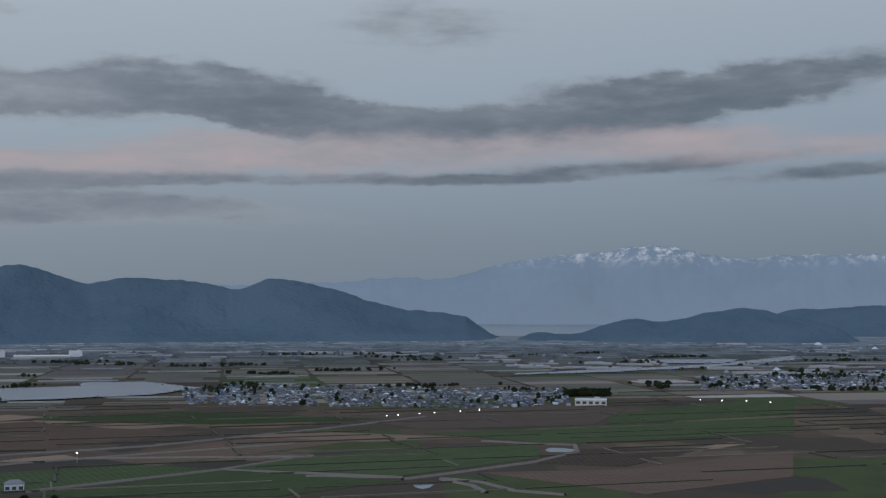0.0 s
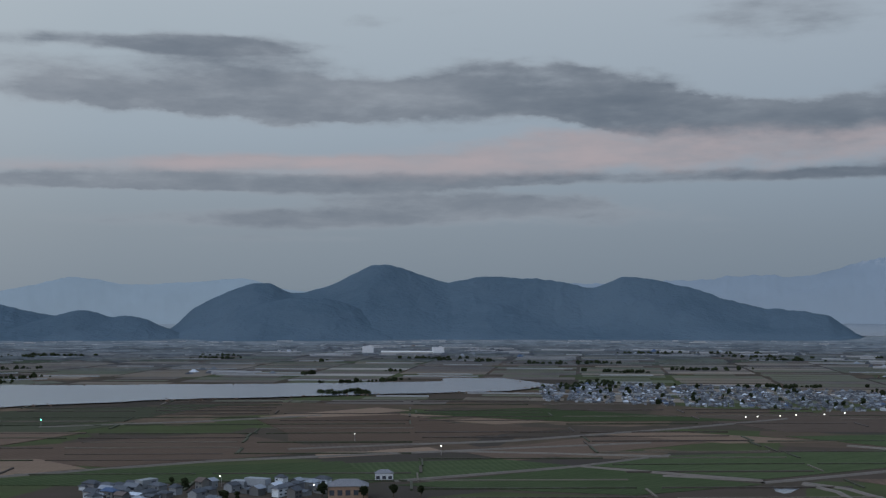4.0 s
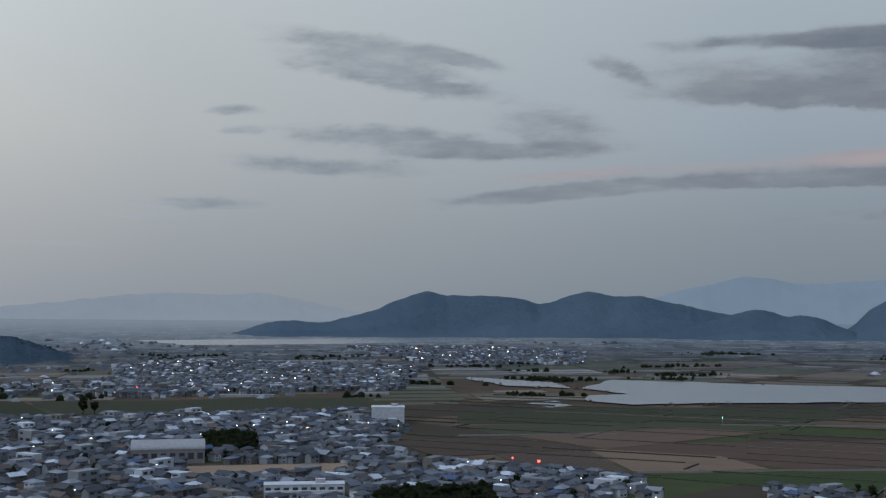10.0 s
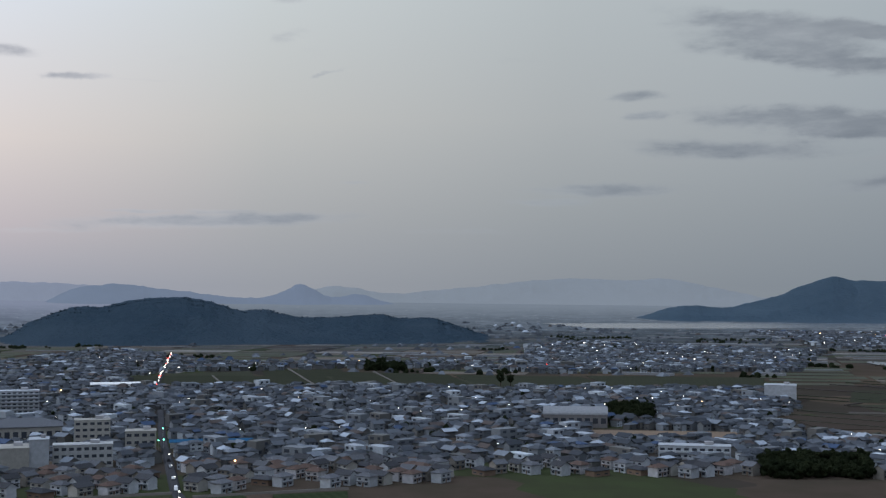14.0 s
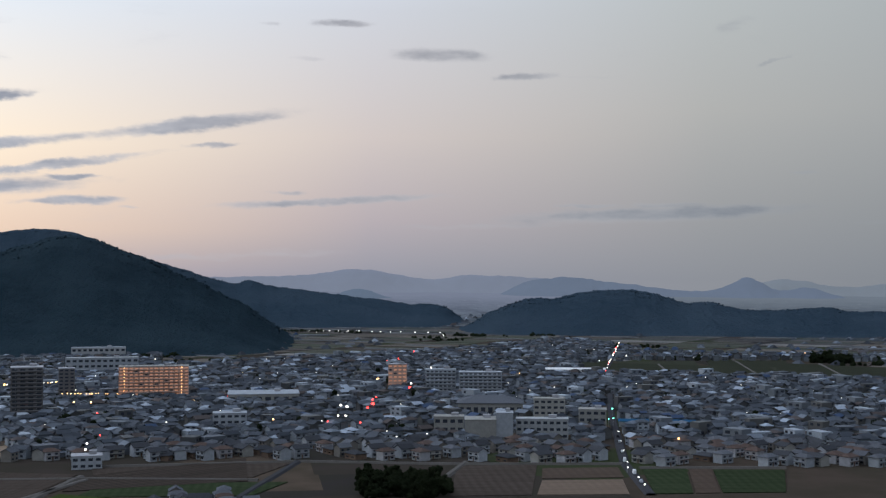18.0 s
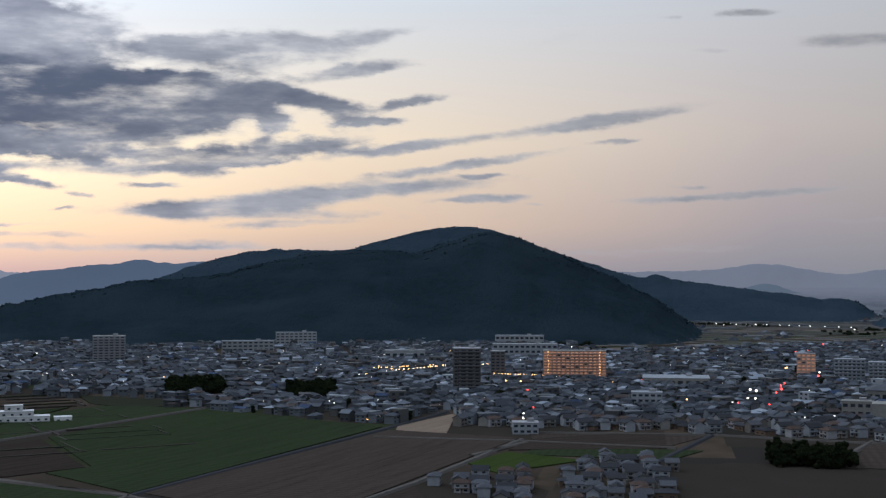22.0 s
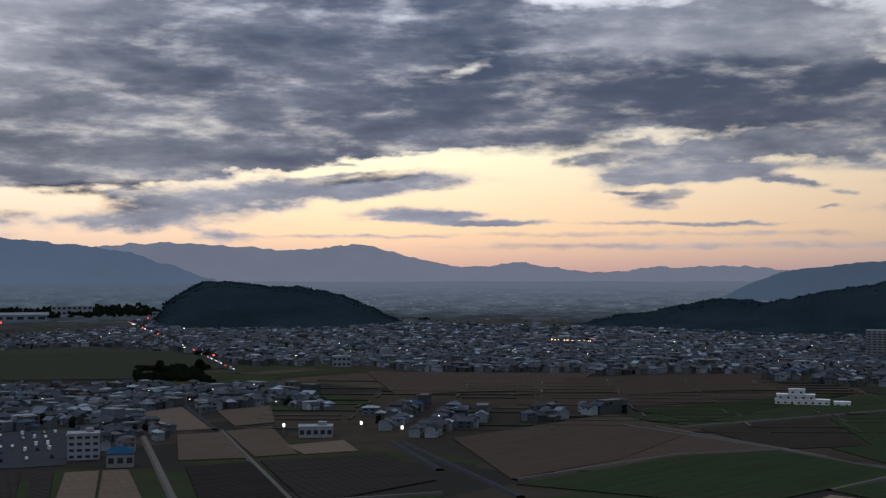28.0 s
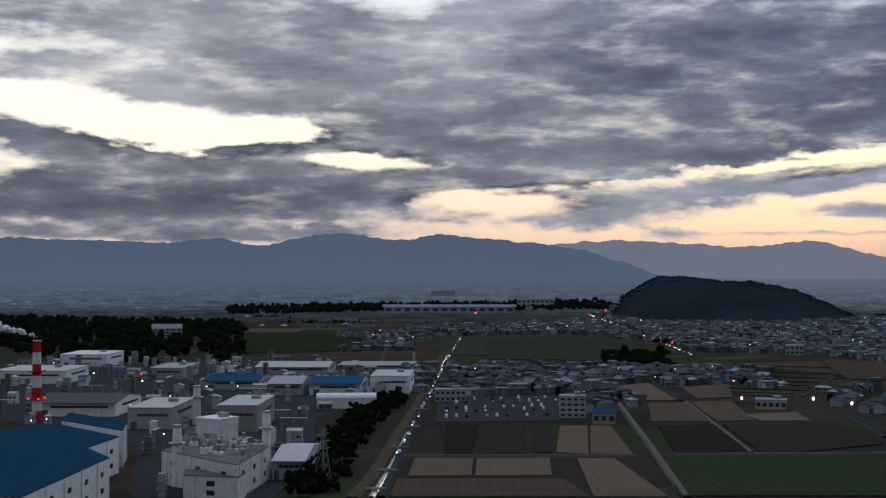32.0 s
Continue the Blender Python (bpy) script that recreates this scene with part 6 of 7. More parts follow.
prism("factory_hall", "great white factory hall with a dark blue roof", WORKS_BLUE, 12.0, M_white, M_teal)
prism("factory_hall", "white factory hall with a dark blue roof behind the great hall", WORKS_BACK, 12.6, M_white, M_teal)
prism("process_plant", "white process plant with grey roof machinery", WORKS_PLANT, 10.6, M_white, M_dim)
prism("plant_annex", "low white front block of the process plant", WORKS_FRONT, 7.0, M_white, M_dim)
for k, (x, y, r, h) in enumerate(STACKS):
    ob = tagged(new("chimney" if k == 0 else "exhaust_stack"), "tall red and white banded factory chimney" if k == 0 else "white steel exhaust stack of the plant", "chimney")
    ob.location = (x, y, 0)
    bands = 7 if k == 0 else 1
    for j in range(bands):
        part("shaft", tube(0, 0, h * j / bands, r * (1.1 - 0.25 * j / bands), r * (1.1 - 0.25 * (j + 1) / bands), h / bands), M_red if k == 0 and (bands - j) % 2 == 1 else M_white, ob)
    part("rim", tube(0, 0, h - 0.6, r * 0.95, r * 0.95, 0.7), M_steel, ob)
    for z in ((0.28, 0.62) if k == 0 else (0.7,)):
        gallery = part("gallery", tube(0, 0, h * z, r * 1.7, r * 1.7, 0.35), M_red if k == 0 else M_steel, ob)
        if k == 0:
            for q in range(4):
                part("warning_lamp", cuboid(math.cos(q * 1.57) * r * 1.7, math.sin(q * 1.57) * r * 1.7, h * z + 0.35, 0.45, 0.45, 0.45), G_red if z < 0.5 else M_red, gallery)


# ---------------------------------------------------------------- trees
def icosa():
    bm = bmesh.new()
    bmesh.ops.create_icosphere(bm, subdivisions=1, radius=1.0)
    v = [tuple(p.co) for p in bm.verts]
    f = [tuple(p.index for p in q.verts) for q in bm.faces]
    bm.free()
    return v, f


ICO_V, ICO_F = icosa()
rt = random.Random(11)


def clump_mass(name, rows, label, mat=M_leaf):
    """Uneven leafy clumps: rows of x, y, z, radius."""
    vs, fs = [], []
    for x, y, z, r in rows:
        base = len(vs)
        for vx, vy, vz in ICO_V:
            k = r * rt.uniform(0.62, 1.25)
            vs.append((x + vx * k, y + vy * k, z + vz * k * 0.95))
        fs += [tuple(base + i for i in f) for f in ICO_F]
    return tagged(mesh_object(name, vs, fs, mat), label, "trees", kind="stuff")


rows = []
for q in WOODS:
    low = 0.5 if q in (WOOD_K, WOOD_D, WOOD_J) else 1.0
    x0, x1, y0, y1 = min(p[0] for p in q), max(p[0] for p in q), min(p[1] for p in q), max(p[1] for p in q)
    big = (x1 - x0) * (y1 - y0) > 60000
    n = int(min(1500, (x1 - x0) * (y1 - y0) / (9 if not big else 110)))
    for k in range(n):
        x, y = rt.uniform(x0, x1), rt.uniform(y0, y1)
        if inside(q, x, y) and noise.noise(Vector((x / 60, y / 60, 5))) > (-0.35 if big else -0.9):
            top = rt.uniform(3, 8) * (0.85 if not big else 1.1) * low
            if low < 1 and noise.noise(Vector((x / 14, y / 14, 1))) < 0.05:
                continue
            for j in range(3 if big else 8):
                rows.append((x + rt.uniform(-2, 2), y + rt.uniform(-2, 2), rise(x, y) + top * rt.uniform(0.2, 0.95), rt.uniform(1.0, 2.0) * (2.4 if big else 0.78)))
clump_mass("tree_belts", rows, "dark evergreen tree belts and small woods")
clump_mass("garden_trees", [(x, y, z + h * f, lx * 0.8) for x, y, z, a, lx, ly, h in bushes for f in (0.35, 0.8)], "dark garden trees between town houses")

# canopy on the nearer hills: crowns that break the skyline
for ob in [o for o in scene.objects if o.name.startswith("wooded_hill")]:
    pts = [v.co.copy() for v in ob.data.vertices]
    near_hill = ob.data.materials[0] in (M_forest, M_forest_half_haze)
    if not near_hill:
        continue
    rows = []
    per = 23
    n = len(pts) // per
    for k in range(2600 if ob.data.materials[0] == M_forest else 1600):
        i, j = rt.randrange(n), rt.choice((13, 14, 14, 15, 15))
        p = pts[i * per + j]
        if p.z > 6:
            rows.append((p.x + rt.uniform(-4, 4), p.y + rt.uniform(-4, 4), p.z + rt.uniform(-1.6, -0.3), rt.uniform(0.8, 1.9)))
    cm = clump_mass("hill_canopy", rows, "dense dark tree crowns on a wooded hill", ob.data.materials[0])
    cm.data.polygons.foreach_set("use_smooth", [True] * len(cm.data.polygons))


def tree(x, y, h, seed):
    r = random.Random(seed)
    ob = tagged(new("tree"), "dark round-crowned broadleaf tree", "tree", "single trees")
    ob.location = (x, y, rise(x, y))
    trunk = part("trunk", tube(0, 0, 0, h * 0.05, h * 0.02, h * 0.6, 8), M_bark, ob)
    for q in range(3):
        bm = tube(0, 0, 0, h * 0.02, h * 0.008, h * 0.4, 6)
        bm.transform(Matrix.Translation((0, 0, h * 0.4)) @ Matrix.Rotation(q * 2.1, 4, "Z") @ Matrix.Rotation(0.7, 4, "Y"))
        part("limb", bm, M_bark, trunk)
    vs, fs = [], []
    for k in range(70):
        a, u = r.uniform(0, 6.28), r.uniform(-1, 1)
        d = h * 0.3 * r.uniform(0.5, 1.0)
        cx, cy, cz = d * math.cos(a) * math.sqrt(1 - u * u), d * math.sin(a) * math.sqrt(1 - u * u), h * 0.64 + d * 1.05 * u
        base = len(vs)
        for vx, vy, vz in ICO_V:
            s = h * 0.075 * r.uniform(0.5, 1.4)
            vs.append((cx + vx * s, cy + vy * s, cz + vz * s))
        fs += [tuple(base + i for i in f) for f in ICO_F]
    me = bpy.data.meshes.new("crown")
    me.from_pydata(vs, [], fs)
    me.materials.append(M_leaf)
    cr = new("crown", me)
    cr.parent = ob
    return ob


for k, (x, y, h) in enumerate([(-186, 488, 7), (-170, 492, 6), (-160, 500, 6), (-150, 505, 5), (-815, 470, 11), (-810, 476, 10), (-372, 420, 6), (-352, 441, 6), (-625, -282, 9), (-610, -270, 8), (-590, -262, 9), (-345, -820, 10), (-365, -800, 11), (-330, -800, 10)]):
    tree(x, y, h, k)

# ---------------------------------------------------------------- lamps and cars' lights
lamp = tagged(new("street_lamp"), "lit street lamp on a slim steel pole", "street lamp", "street lamps of the town")
part("pole", tube(0, 0, 0, 0.08, 0.05, 4.6, 8), M_steel, lamp)
arm = part("arm", cuboid(0.35, 0, 4.5, 0.9, 0.08, 0.08), M_steel, lamp)
part("lamp_head", cuboid(0.75, 0, 4.3, 0.6, 0.4, 0.32, 0.05), G_white, arm, "glowing white lamp head")
rl = random.Random(3)
rl.shuffle(lamps)
for x, y, z, a in lamps[:230]:
    copy_thing(lamp, pose(x, y, z, 0, 0, rl.uniform(0, 360)))
lamp.location = (-402, 96, 0)
LIGHT_ROWS = {}
LIGHT_ROWS["cars_a"] = (22, [(-936, 233), (-1399, 378)])
LIGHT_ROWS["cars_b"] = (15, [(-1805, 21), (-1778, 102), (-1693, 213)])
LIGHT_ROWS["cars_c"] = (26, [(-873, -1638), (-572, -1103), (-392, -794)])
LIGHT_ROWS["cars_d"] = (7, [(-351, 89), (-426, 102), (-530, 128)])
LIGHT_ROWS["cars_e"] = (16, [(-361, -1118), (-195, -839), (-78, -638), (6, -496), (66, -393)])
LIGHT_ROWS["station_c"] = (22, [(-764, -244), (-818, -216)])
LIGHT_ROWS["station_d"] = (9, [(-826, -195), (-844, -180)])
LIGHT_ROWS["station_e"] = (8, [(-715, -262), (-760, -245)])
LIGHT_ROWS["station"] = (20, [(-782, -265), (-825, -224)])
LIGHT_ROWS["station_b"] = (16, [(-742, -170), (-732, -133)])
LIGHT_ROWS["paddy_a"] = (6, [(-46, 887), (28, 941)])
LIGHT_ROWS["paddy_b"] = (4, [(190, 1040), (257, 1011)])
LIGHT_ROWS["curve"] = (9, [(-1311, 877), (-1207, 829), (-1125, 824)])
LIGHT_ROWS["warm"] = (14, [(-830, -840), (-836, -781)])

pts_white, pts_red, pts_warm = [], [], []
for key, (n, pts) in LIGHT_ROWS.items():
    for k in range(n):
        t = (k + rl.uniform(0.1, 0.9)) / n * (len(pts) - 1)
        i = min(int(t), len(pts) - 2)
        x, y = (pts[i][j] + (pts[i + 1][j] - pts[i][j]) * (t - i) for j in (0, 1))
        d = reach((x, y))
        s = max(0.25, d * 0.00038)
        row = (x + rl.uniform(-1, 1), y + rl.uniform(-1, 1), rise(x, y) + (5.0 if key.startswith(("station", "warm")) else 1.2), 0, s, s, s * 1.2)
        (pts_warm if key in ("station", "station_b", "warm") or key.startswith("station") and k % 3 else pts_red if key in ("cars_a", "cars_c") and k % 4 == 0 else pts_white).append(row)
for x, y, z, a in lamps[230:1900]:
    if reach((x, y)) > 1150 and rl.random() < 0.6:
        continue
    d = reach((x, y))
    s = max(0.22, d * 0.00042) * rl.uniform(0.5, 1.15)
    (pts_warm if rl.random() < 0.25 else pts_red if rl.random() < 0.06 else pts_white).append((x, y, z + rl.uniform(1.5, 4), 0, s, s, s))
for name, rows, mat, label in (("white_lights", pts_white, G_white, "many small white lamps and headlights at dusk"), ("red_lights", pts_red, G_red, "small red tail lights and signals"), ("warm_lights", pts_warm, G_warm, "small warm orange lamps and windows")):
    tagged(batch(name, BOX_V, BOX_F + [(3, 2, 1, 0)], rows, mat), label, "lights", kind="stuff")

# ---------------------------------------------------------------- far plain: scattered roofs and glasshouses
rf = random.Random(21)
rows_w, rows_g = [], []
for k in range(5200):
    az, r = rf.uniform(-22, 176), rf.uniform(1150, 2680)
    x, y = 120 - math.sin(radians(az)) * r, math.cos(radians(az)) * r
    dense = noise.noise(Vector((x / 420, y / 420, 8))) + (0.25 if az > 50 else -0.12)
    if dense < 0.12 or blocked(x, y) or (az < 50 and r > 2450):
        continue
    z = rise(x, y)
    if az > 100 and r > 2000:
        continue
    s = 0.8 if az > 100 else 1 + max(0, r - 1800) / 1500
    if rf.random() < (0.3 if az < 55 else 0.06):
        rows_g.append((x, y, z - 0.2, radians(az) + rf.uniform(-0.3, 0.3), rf.uniform(8, 30), rf.uniform(2.5, 5), rf.uniform(2, 3)))
    else:
        rows_w.append((x, y, z - 0.2, rf.uniform(0, 3.14), rf.uniform(2.5, 4.5) * s, rf.uniform(2.5, 4), rf.uniform(2.5, 4) * min(1.4, s)))
for k in range(60):
    az, r = rf.uniform(-20, 52), rf.uniform(2380, 2560)
    rows_g.append((-math.sin(radians(az)) * r, math.cos(radians(az)) * r, -0.2, radians(az), rf.uniform(3, 16), 4, rf.uniform(1.2, 2.6)))
tagged(batch("far_roofs", HIP_V, HIP_F, rows_w, M_roof), "scattered houses of far villages", "houses", kind="stuff")
tagged(batch("far_glasshouses", BOX_V, BOX_F, rows_g, M_film), "pale glasshouses and long sheds in the far plain", "greenhouses", kind="stuff")
rows = []
for k in range(150):
    az, d = rf.uniform(-22, 176), rf.uniform(1150, 2000)
    gx, gy, ga = 120 - math.sin(radians(az)) * d, math.cos(radians(az)) * d, radians(az) + rf.uniform(-0.5, 0.5)
    if az < 50 and d > 2500:
        continue
    L = rf.uniform(12, 70)
    for q in range(int(L / 2.2)):
        u, v = rf.gauss(0, L * 0.45), rf.gauss(0, 6)
        x, y = gx + math.cos(ga) * u - math.sin(ga) * v, gy + math.sin(ga) * u + math.cos(ga) * v
        if not blocked(x, y):
            rows.append((x, y, rise(x, y) + rf.uniform(0, 2.2), rf.uniform(1.6, 3.6)))
clump_mass("far_groves", rows, "dark groves scattered over the far plain")
rows = []
for key in ("lagoon", "far_lagoon", "river_a", "marsh_a"):
    pts = PONDS[key]
    for k in range(len(pts)):
        (x0, y0), (x1, y1) = pts[k - 1], pts[k]
        L = math.hypot(x1 - x0, y1 - y0)
        for q in range(int(L / 5)):
            t = rf.random()
            x, y = x0 + (x1 - x0) * t + rf.gauss(0, 6), y0 + (y1 - y0) * t + rf.gauss(0, 6)
            if noise.noise(Vector((x / 30, y / 30, 2))) > -0.1:
                rows.append((x, y, 0.3, rf.uniform(0.6, 1.9)))
clump_mass("reed_beds", rows, "brown reeds and scrub along the water", FIELD_LOOK["brown"][0])
pond("water", [(60, 2900), (640, 2850), (900, 4500), (-100, 4650)], "pale open lake between the hills", 3.2)
# far paddies: long narrow plots with pale lanes between them
M_plots = islands("far_plots", [(0, (0.045, 0.047, 0.03, 1)), (0.25, (0.07, 0.058, 0.044, 1)), (0.45, (0.036, 0.042, 0.024, 1)), (0.62, (0.1, 0.085, 0.068, 1)), (0.78, (0.05, 0.042, 0.036, 1)), (0.93, (0.16, 0.15, 0.14, 1))], 0.95, 0.05)
rows, lanes = [], []
for a0, ga in ((15.0, 0.16), (60.0, 0.9)):
    c, s = math.cos(ga), math.sin(ga)
    for i in range(-40, 41):
        for j in range(-70, 71):
            u, v = i * 96.0, j * 40.0
            ux, uy = 120 - math.sin(radians(a0)) * 1750, math.cos(radians(a0)) * 1750
            x, y = ux + c * u - s * v, uy + s * u + c * v
            az, d = math.degrees(math.atan2(-(x - 120), y)), math.hypot(x - 120, y)
            if not (a0 - 36 < az <= a0 + (21 if a0 < 50 else 44)) or (a0 > 50 and az <= 36) or not 1050 < d < 2480 or blocked(x, y, 30):
                continue
            q = rf.random()
            rows.append((x, y, rise(x, y) - 0.3, ga, 46 if q < 0.6 else rf.uniform(20, 45), 19 if q < 0.5 else rf.uniform(8, 18), rf.uniform(0.45, 0.6)))
            if q > 0.8:
                lanes.append((x, y + 20.5, rise(x, y) - 0.3, ga, rf.uniform(20, 48), 1.6, 1.35))
tagged(batch("far_plots", BOX_V, BOX_F, rows, M_plots), "long narrow paddies far out on the plain", "fields", kind="stuff")
tagged(batch("far_lanes", BOX_V, BOX_F, lanes, M_film), "pale lanes and covered beds between far paddies", "lanes", kind="stuff")
# low earth bunds that part the paddies into narrow plots
M_bund = islands("paddy_bunds", [(0, (0.026, 0.03, 0.018, 1)), (0.45, (0.036, 0.03, 0.025, 1)), (0.86, (0.075, 0.066, 0.054, 1))], 0.95, 0.3)
rows = []
for cx, cy, ga, reach_u, reach_v, du, dv in ((-180, 760, 0.3, 480, 260, 95.0, 26.0), (-380, -470, 2.25, 170, 150, 48.0, 19.0)):
    c, s = math.cos(ga), math.sin(ga)
    for j in range(int(-reach_v / dv), int(reach_v / dv) + 1):
        for i in range(int(-reach_u / du), int(reach_u / du) + 1):
            for along in (True, False):
                if rf.random() < (0.35 if along else 0.6):
                    continue
                u, v = (i * du, j * dv) if along else ((i + 0.5) * du, (j + 0.5) * dv)
                u, v = u + rf.uniform(-3, 3), v + rf.uniform(-2, 2)
                x, y = cx + c * u - s * v, cy + s * u + c * v
                if near_lane(x, y) or any(inside(q, x, y) for q in list(PONDS.values()) + WOODS + list(TOWNS.values())):
                    continue
                rows.append((x, y, 0.0, ga if along else ga + math.pi / 2, (du if along else dv) * rf.uniform(0.42, 0.5), rf.uniform(0.4, 0.8), rf.uniform(0.62, 0.85)))
tagged(batch("paddy_bunds", BOX_V, BOX_F, rows, M_bund), "low grassy earth bunds between narrow paddies", "bunds", kind="stuff")
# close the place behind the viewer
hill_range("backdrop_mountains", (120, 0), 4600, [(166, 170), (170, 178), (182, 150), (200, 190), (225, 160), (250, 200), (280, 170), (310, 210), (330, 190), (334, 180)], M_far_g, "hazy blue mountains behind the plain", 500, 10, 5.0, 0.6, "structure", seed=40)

# ---------------------------------------------------------------- car park, signs, pylon
M_car = [plain("car_white", (0.7, 0.7, 0.7), 0.35), plain("car_silver", (0.35, 0.36, 0.38), 0.35), plain("car_black", (0.03, 0.03, 0.035), 0.3), plain("car_blue", (0.05, 0.09, 0.2), 0.35)]
M_track = plain("rusty_ballast", (0.075, 0.058, 0.046), 0.9, 0.3, 1.5)
M_tyre = plain("tyre_rubber", (0.02, 0.02, 0.02), 0.9)


def car(mat, label, van=False):
    ob = tagged(new("van" if van else "car"), label, "van" if van else "car", "parked cars")
    L, Wd, H = (3.2, 1.3, 1.5) if van else (3.0, 1.25, 0.95)
    part("body", cuboid(0, 0, 0.2, L, Wd, 0.55, 0.1), mat, ob)
    part("cabin", cuboid(-0.15 if not van else -0.2, 0, 0.72, L * (0.55 if not van else 0.85), Wd * 0.9, H - 0.52, 0.12), mat, ob)
    part("windscreen", cuboid(L * 0.17 if not van else L * 0.24, 0, 0.8, 0.12, Wd * 0.8, 0.3), M_dark_glass, ob, "dark windscreen")
    for sx in (-0.32, 0.32):
        for sy in (-0.5, 0.5):
            bm = tube(0, 0, -0.08, 0.24, 0.24, 0.16, 10)
            bm.transform(Matrix.Translation((sx * L, sy * Wd, 0.24)) @ Matrix.Rotation(math.pi / 2, 4, "X"))
            part("wheel", bm, M_tyre, ob, "black rubber wheel")
    return ob


tagged(slab("car_park", YARD, -0.05, 0.32, M_asphalt), "grey asphalt car park", "car park", kind="structure")
models = [car(M_car[0], "white parked car on asphalt"), car(M_car[1], "silver parked car on asphalt"), car(M_car[2], "black parked car on asphalt"), car(M_car[3], "dark blue parked car on asphalt"), car(M_car[0], "white parked delivery van on asphalt", True)]
rc = random.Random(8)
ux, uy = (YARD[1][0] - YARD[0][0]) / 14, (YARD[1][1] - YARD[0][1]) / 14
vx, vy = (YARD[3][0] - YARD[0][0]) / 8, (YARD[3][1] - YARD[0][1]) / 8
turn = math.degrees(math.atan2(vy, vx))
for j in (1, 2.2, 4, 5.2, 7):
    for i in range(1, 14):
        if rc.random() < 0.72:
            x, y = YARD[0][0] + ux * i + vx * j, YARD[0][1] + uy * i + vy * j
            copy_thing(models[min(4, int(rc.random() * 5.6))], pose(x, y, 0.33, 0, 0, turn + rc.choice((0, 180)) + rc.uniform(-3, 3)))
for key in ("cars_e", "cars_d", "cars_c"):
    n, pts = LIGHT_ROWS[key]
    for (x0, y0), (x1, y1) in zip(pts, pts[1:]):
        m = int(math.hypot(x1 - x0, y1 - y0) / 26)
        for q in range(m):
            t = (q + rc.random() * 0.6) / m
            copy_thing(models[min(4, int(rc.random() * 5.6))], pose(x0 + (x1 - x0) * t, y0 + (y1 - y0) * t, 0.82, 0, 0, math.degrees(math.atan2(y1 - y0, x1 - x0))))
for ob in models:
    for o in (*ob.children_recursive, ob):
        bpy.data.objects.remove(o)

SPOTS = [("sign", -175, -487, 1.0), ("sign", -205, -468, 1.0), ("sign", -205, -442, 1.0), ("red", -415, 465, 1.0), ("red", -397, 463, 1.6), ("red", -754, 51, 2.2), ("red", -1044, 65, 1.2), ("red", -1175, 105, 1.2), ("red", -674, 19, 1.4), ("red", -694, 23, 1.2), ("white", -700, 0, 2.0), ("white", -633, 1, 2.0), ("white", -486, -123, 1.2), ("warm", -912, 59, 2.0), ("warm", -960, 70, 1.6), ("warm", -838, 38, 1.4), ("white", -946, 91, 1.6), ("green", -602, 146, 1.0), ("green", -554, 133, 0.9), ("red", -450, -893, 1.6)]
SPOTS += [("warm", 69, -717, 1.3), ("warm", 47, -667, 1.2), ("red", -448, -891, 1.6), ("white", -853, -1833, 3.0), ("red", -925, -1665, 2.6), ("red", -680, -1649, 3.0), ("green", -459, 715, 0.9), ("white", -180, 643, 0.9), ("white", -243, 689, 0.8), ("red", -503, -82, 0.9), ("white", 80, -788, 1.2), ("white", 88, -806, 1.2), ("white", 120, -823, 1.2), ("white", 156, -548, 0.8), ("white", 163, -545, 0.8), ("white", 89, -593, 0.8), ("warm", 63, -551, 1.1), ("warm", 50, -577, 1.0), ("white", 61, -537, 1.0), ("white", -5, -846, 0.8)]
SPOTS += [("white", 83, -893, 1.2), ("white", 100, -874, 1.2), ("white", 111, -564, 0.8), ("white", 126, -475, 0.7), ("red", 55, -770, 1.0), ("red", 27, -728, 1.0), ("white", 80, -624, 0.8), ("white", -19, -811, 0.7), ("white", 109, -590, 0.7), ("white", 32, -659, 0.8), ("warm", 60, -501, 0.7), ("white", -513, -126, 0.9), ("warm", -780, -251, 1.2), ("warm", -808, -267, 1.0), ("warm", -825, -220, 1.0)]
SPOTS += [("red", -1185, 106, 1.4), ("red", -1068, 78, 1.2), ("white", -790, 56, 1.8), ("red", -805, 54, 1.6), ("red", -648, 17, 2.0), ("red", -626, 12, 1.4), ("red", -616, -134, 1.5), ("red", -517, -121, 1.0), ("red", -560, -14, 1.1), ("red", -552, 2, 1.2), ("white", -641, -2, 1.8), ("white", -585, -3, 1.5), ("white", -586, -7, 1.4), ("warm", -828, 36, 1.6), ("warm", -574, -41, 1.2), ("warm", -467, 139, 1.0), ("red", -665, 171, 1.0), ("green", -552, 130, 0.9), ("white", -465, -121, 1.4), ("warm", -684, -155, 1.3), ("warm", -682, -145, 1.3), ("white", -1668, 32, 1.4), ("white", -1539, 187, 1.8)]

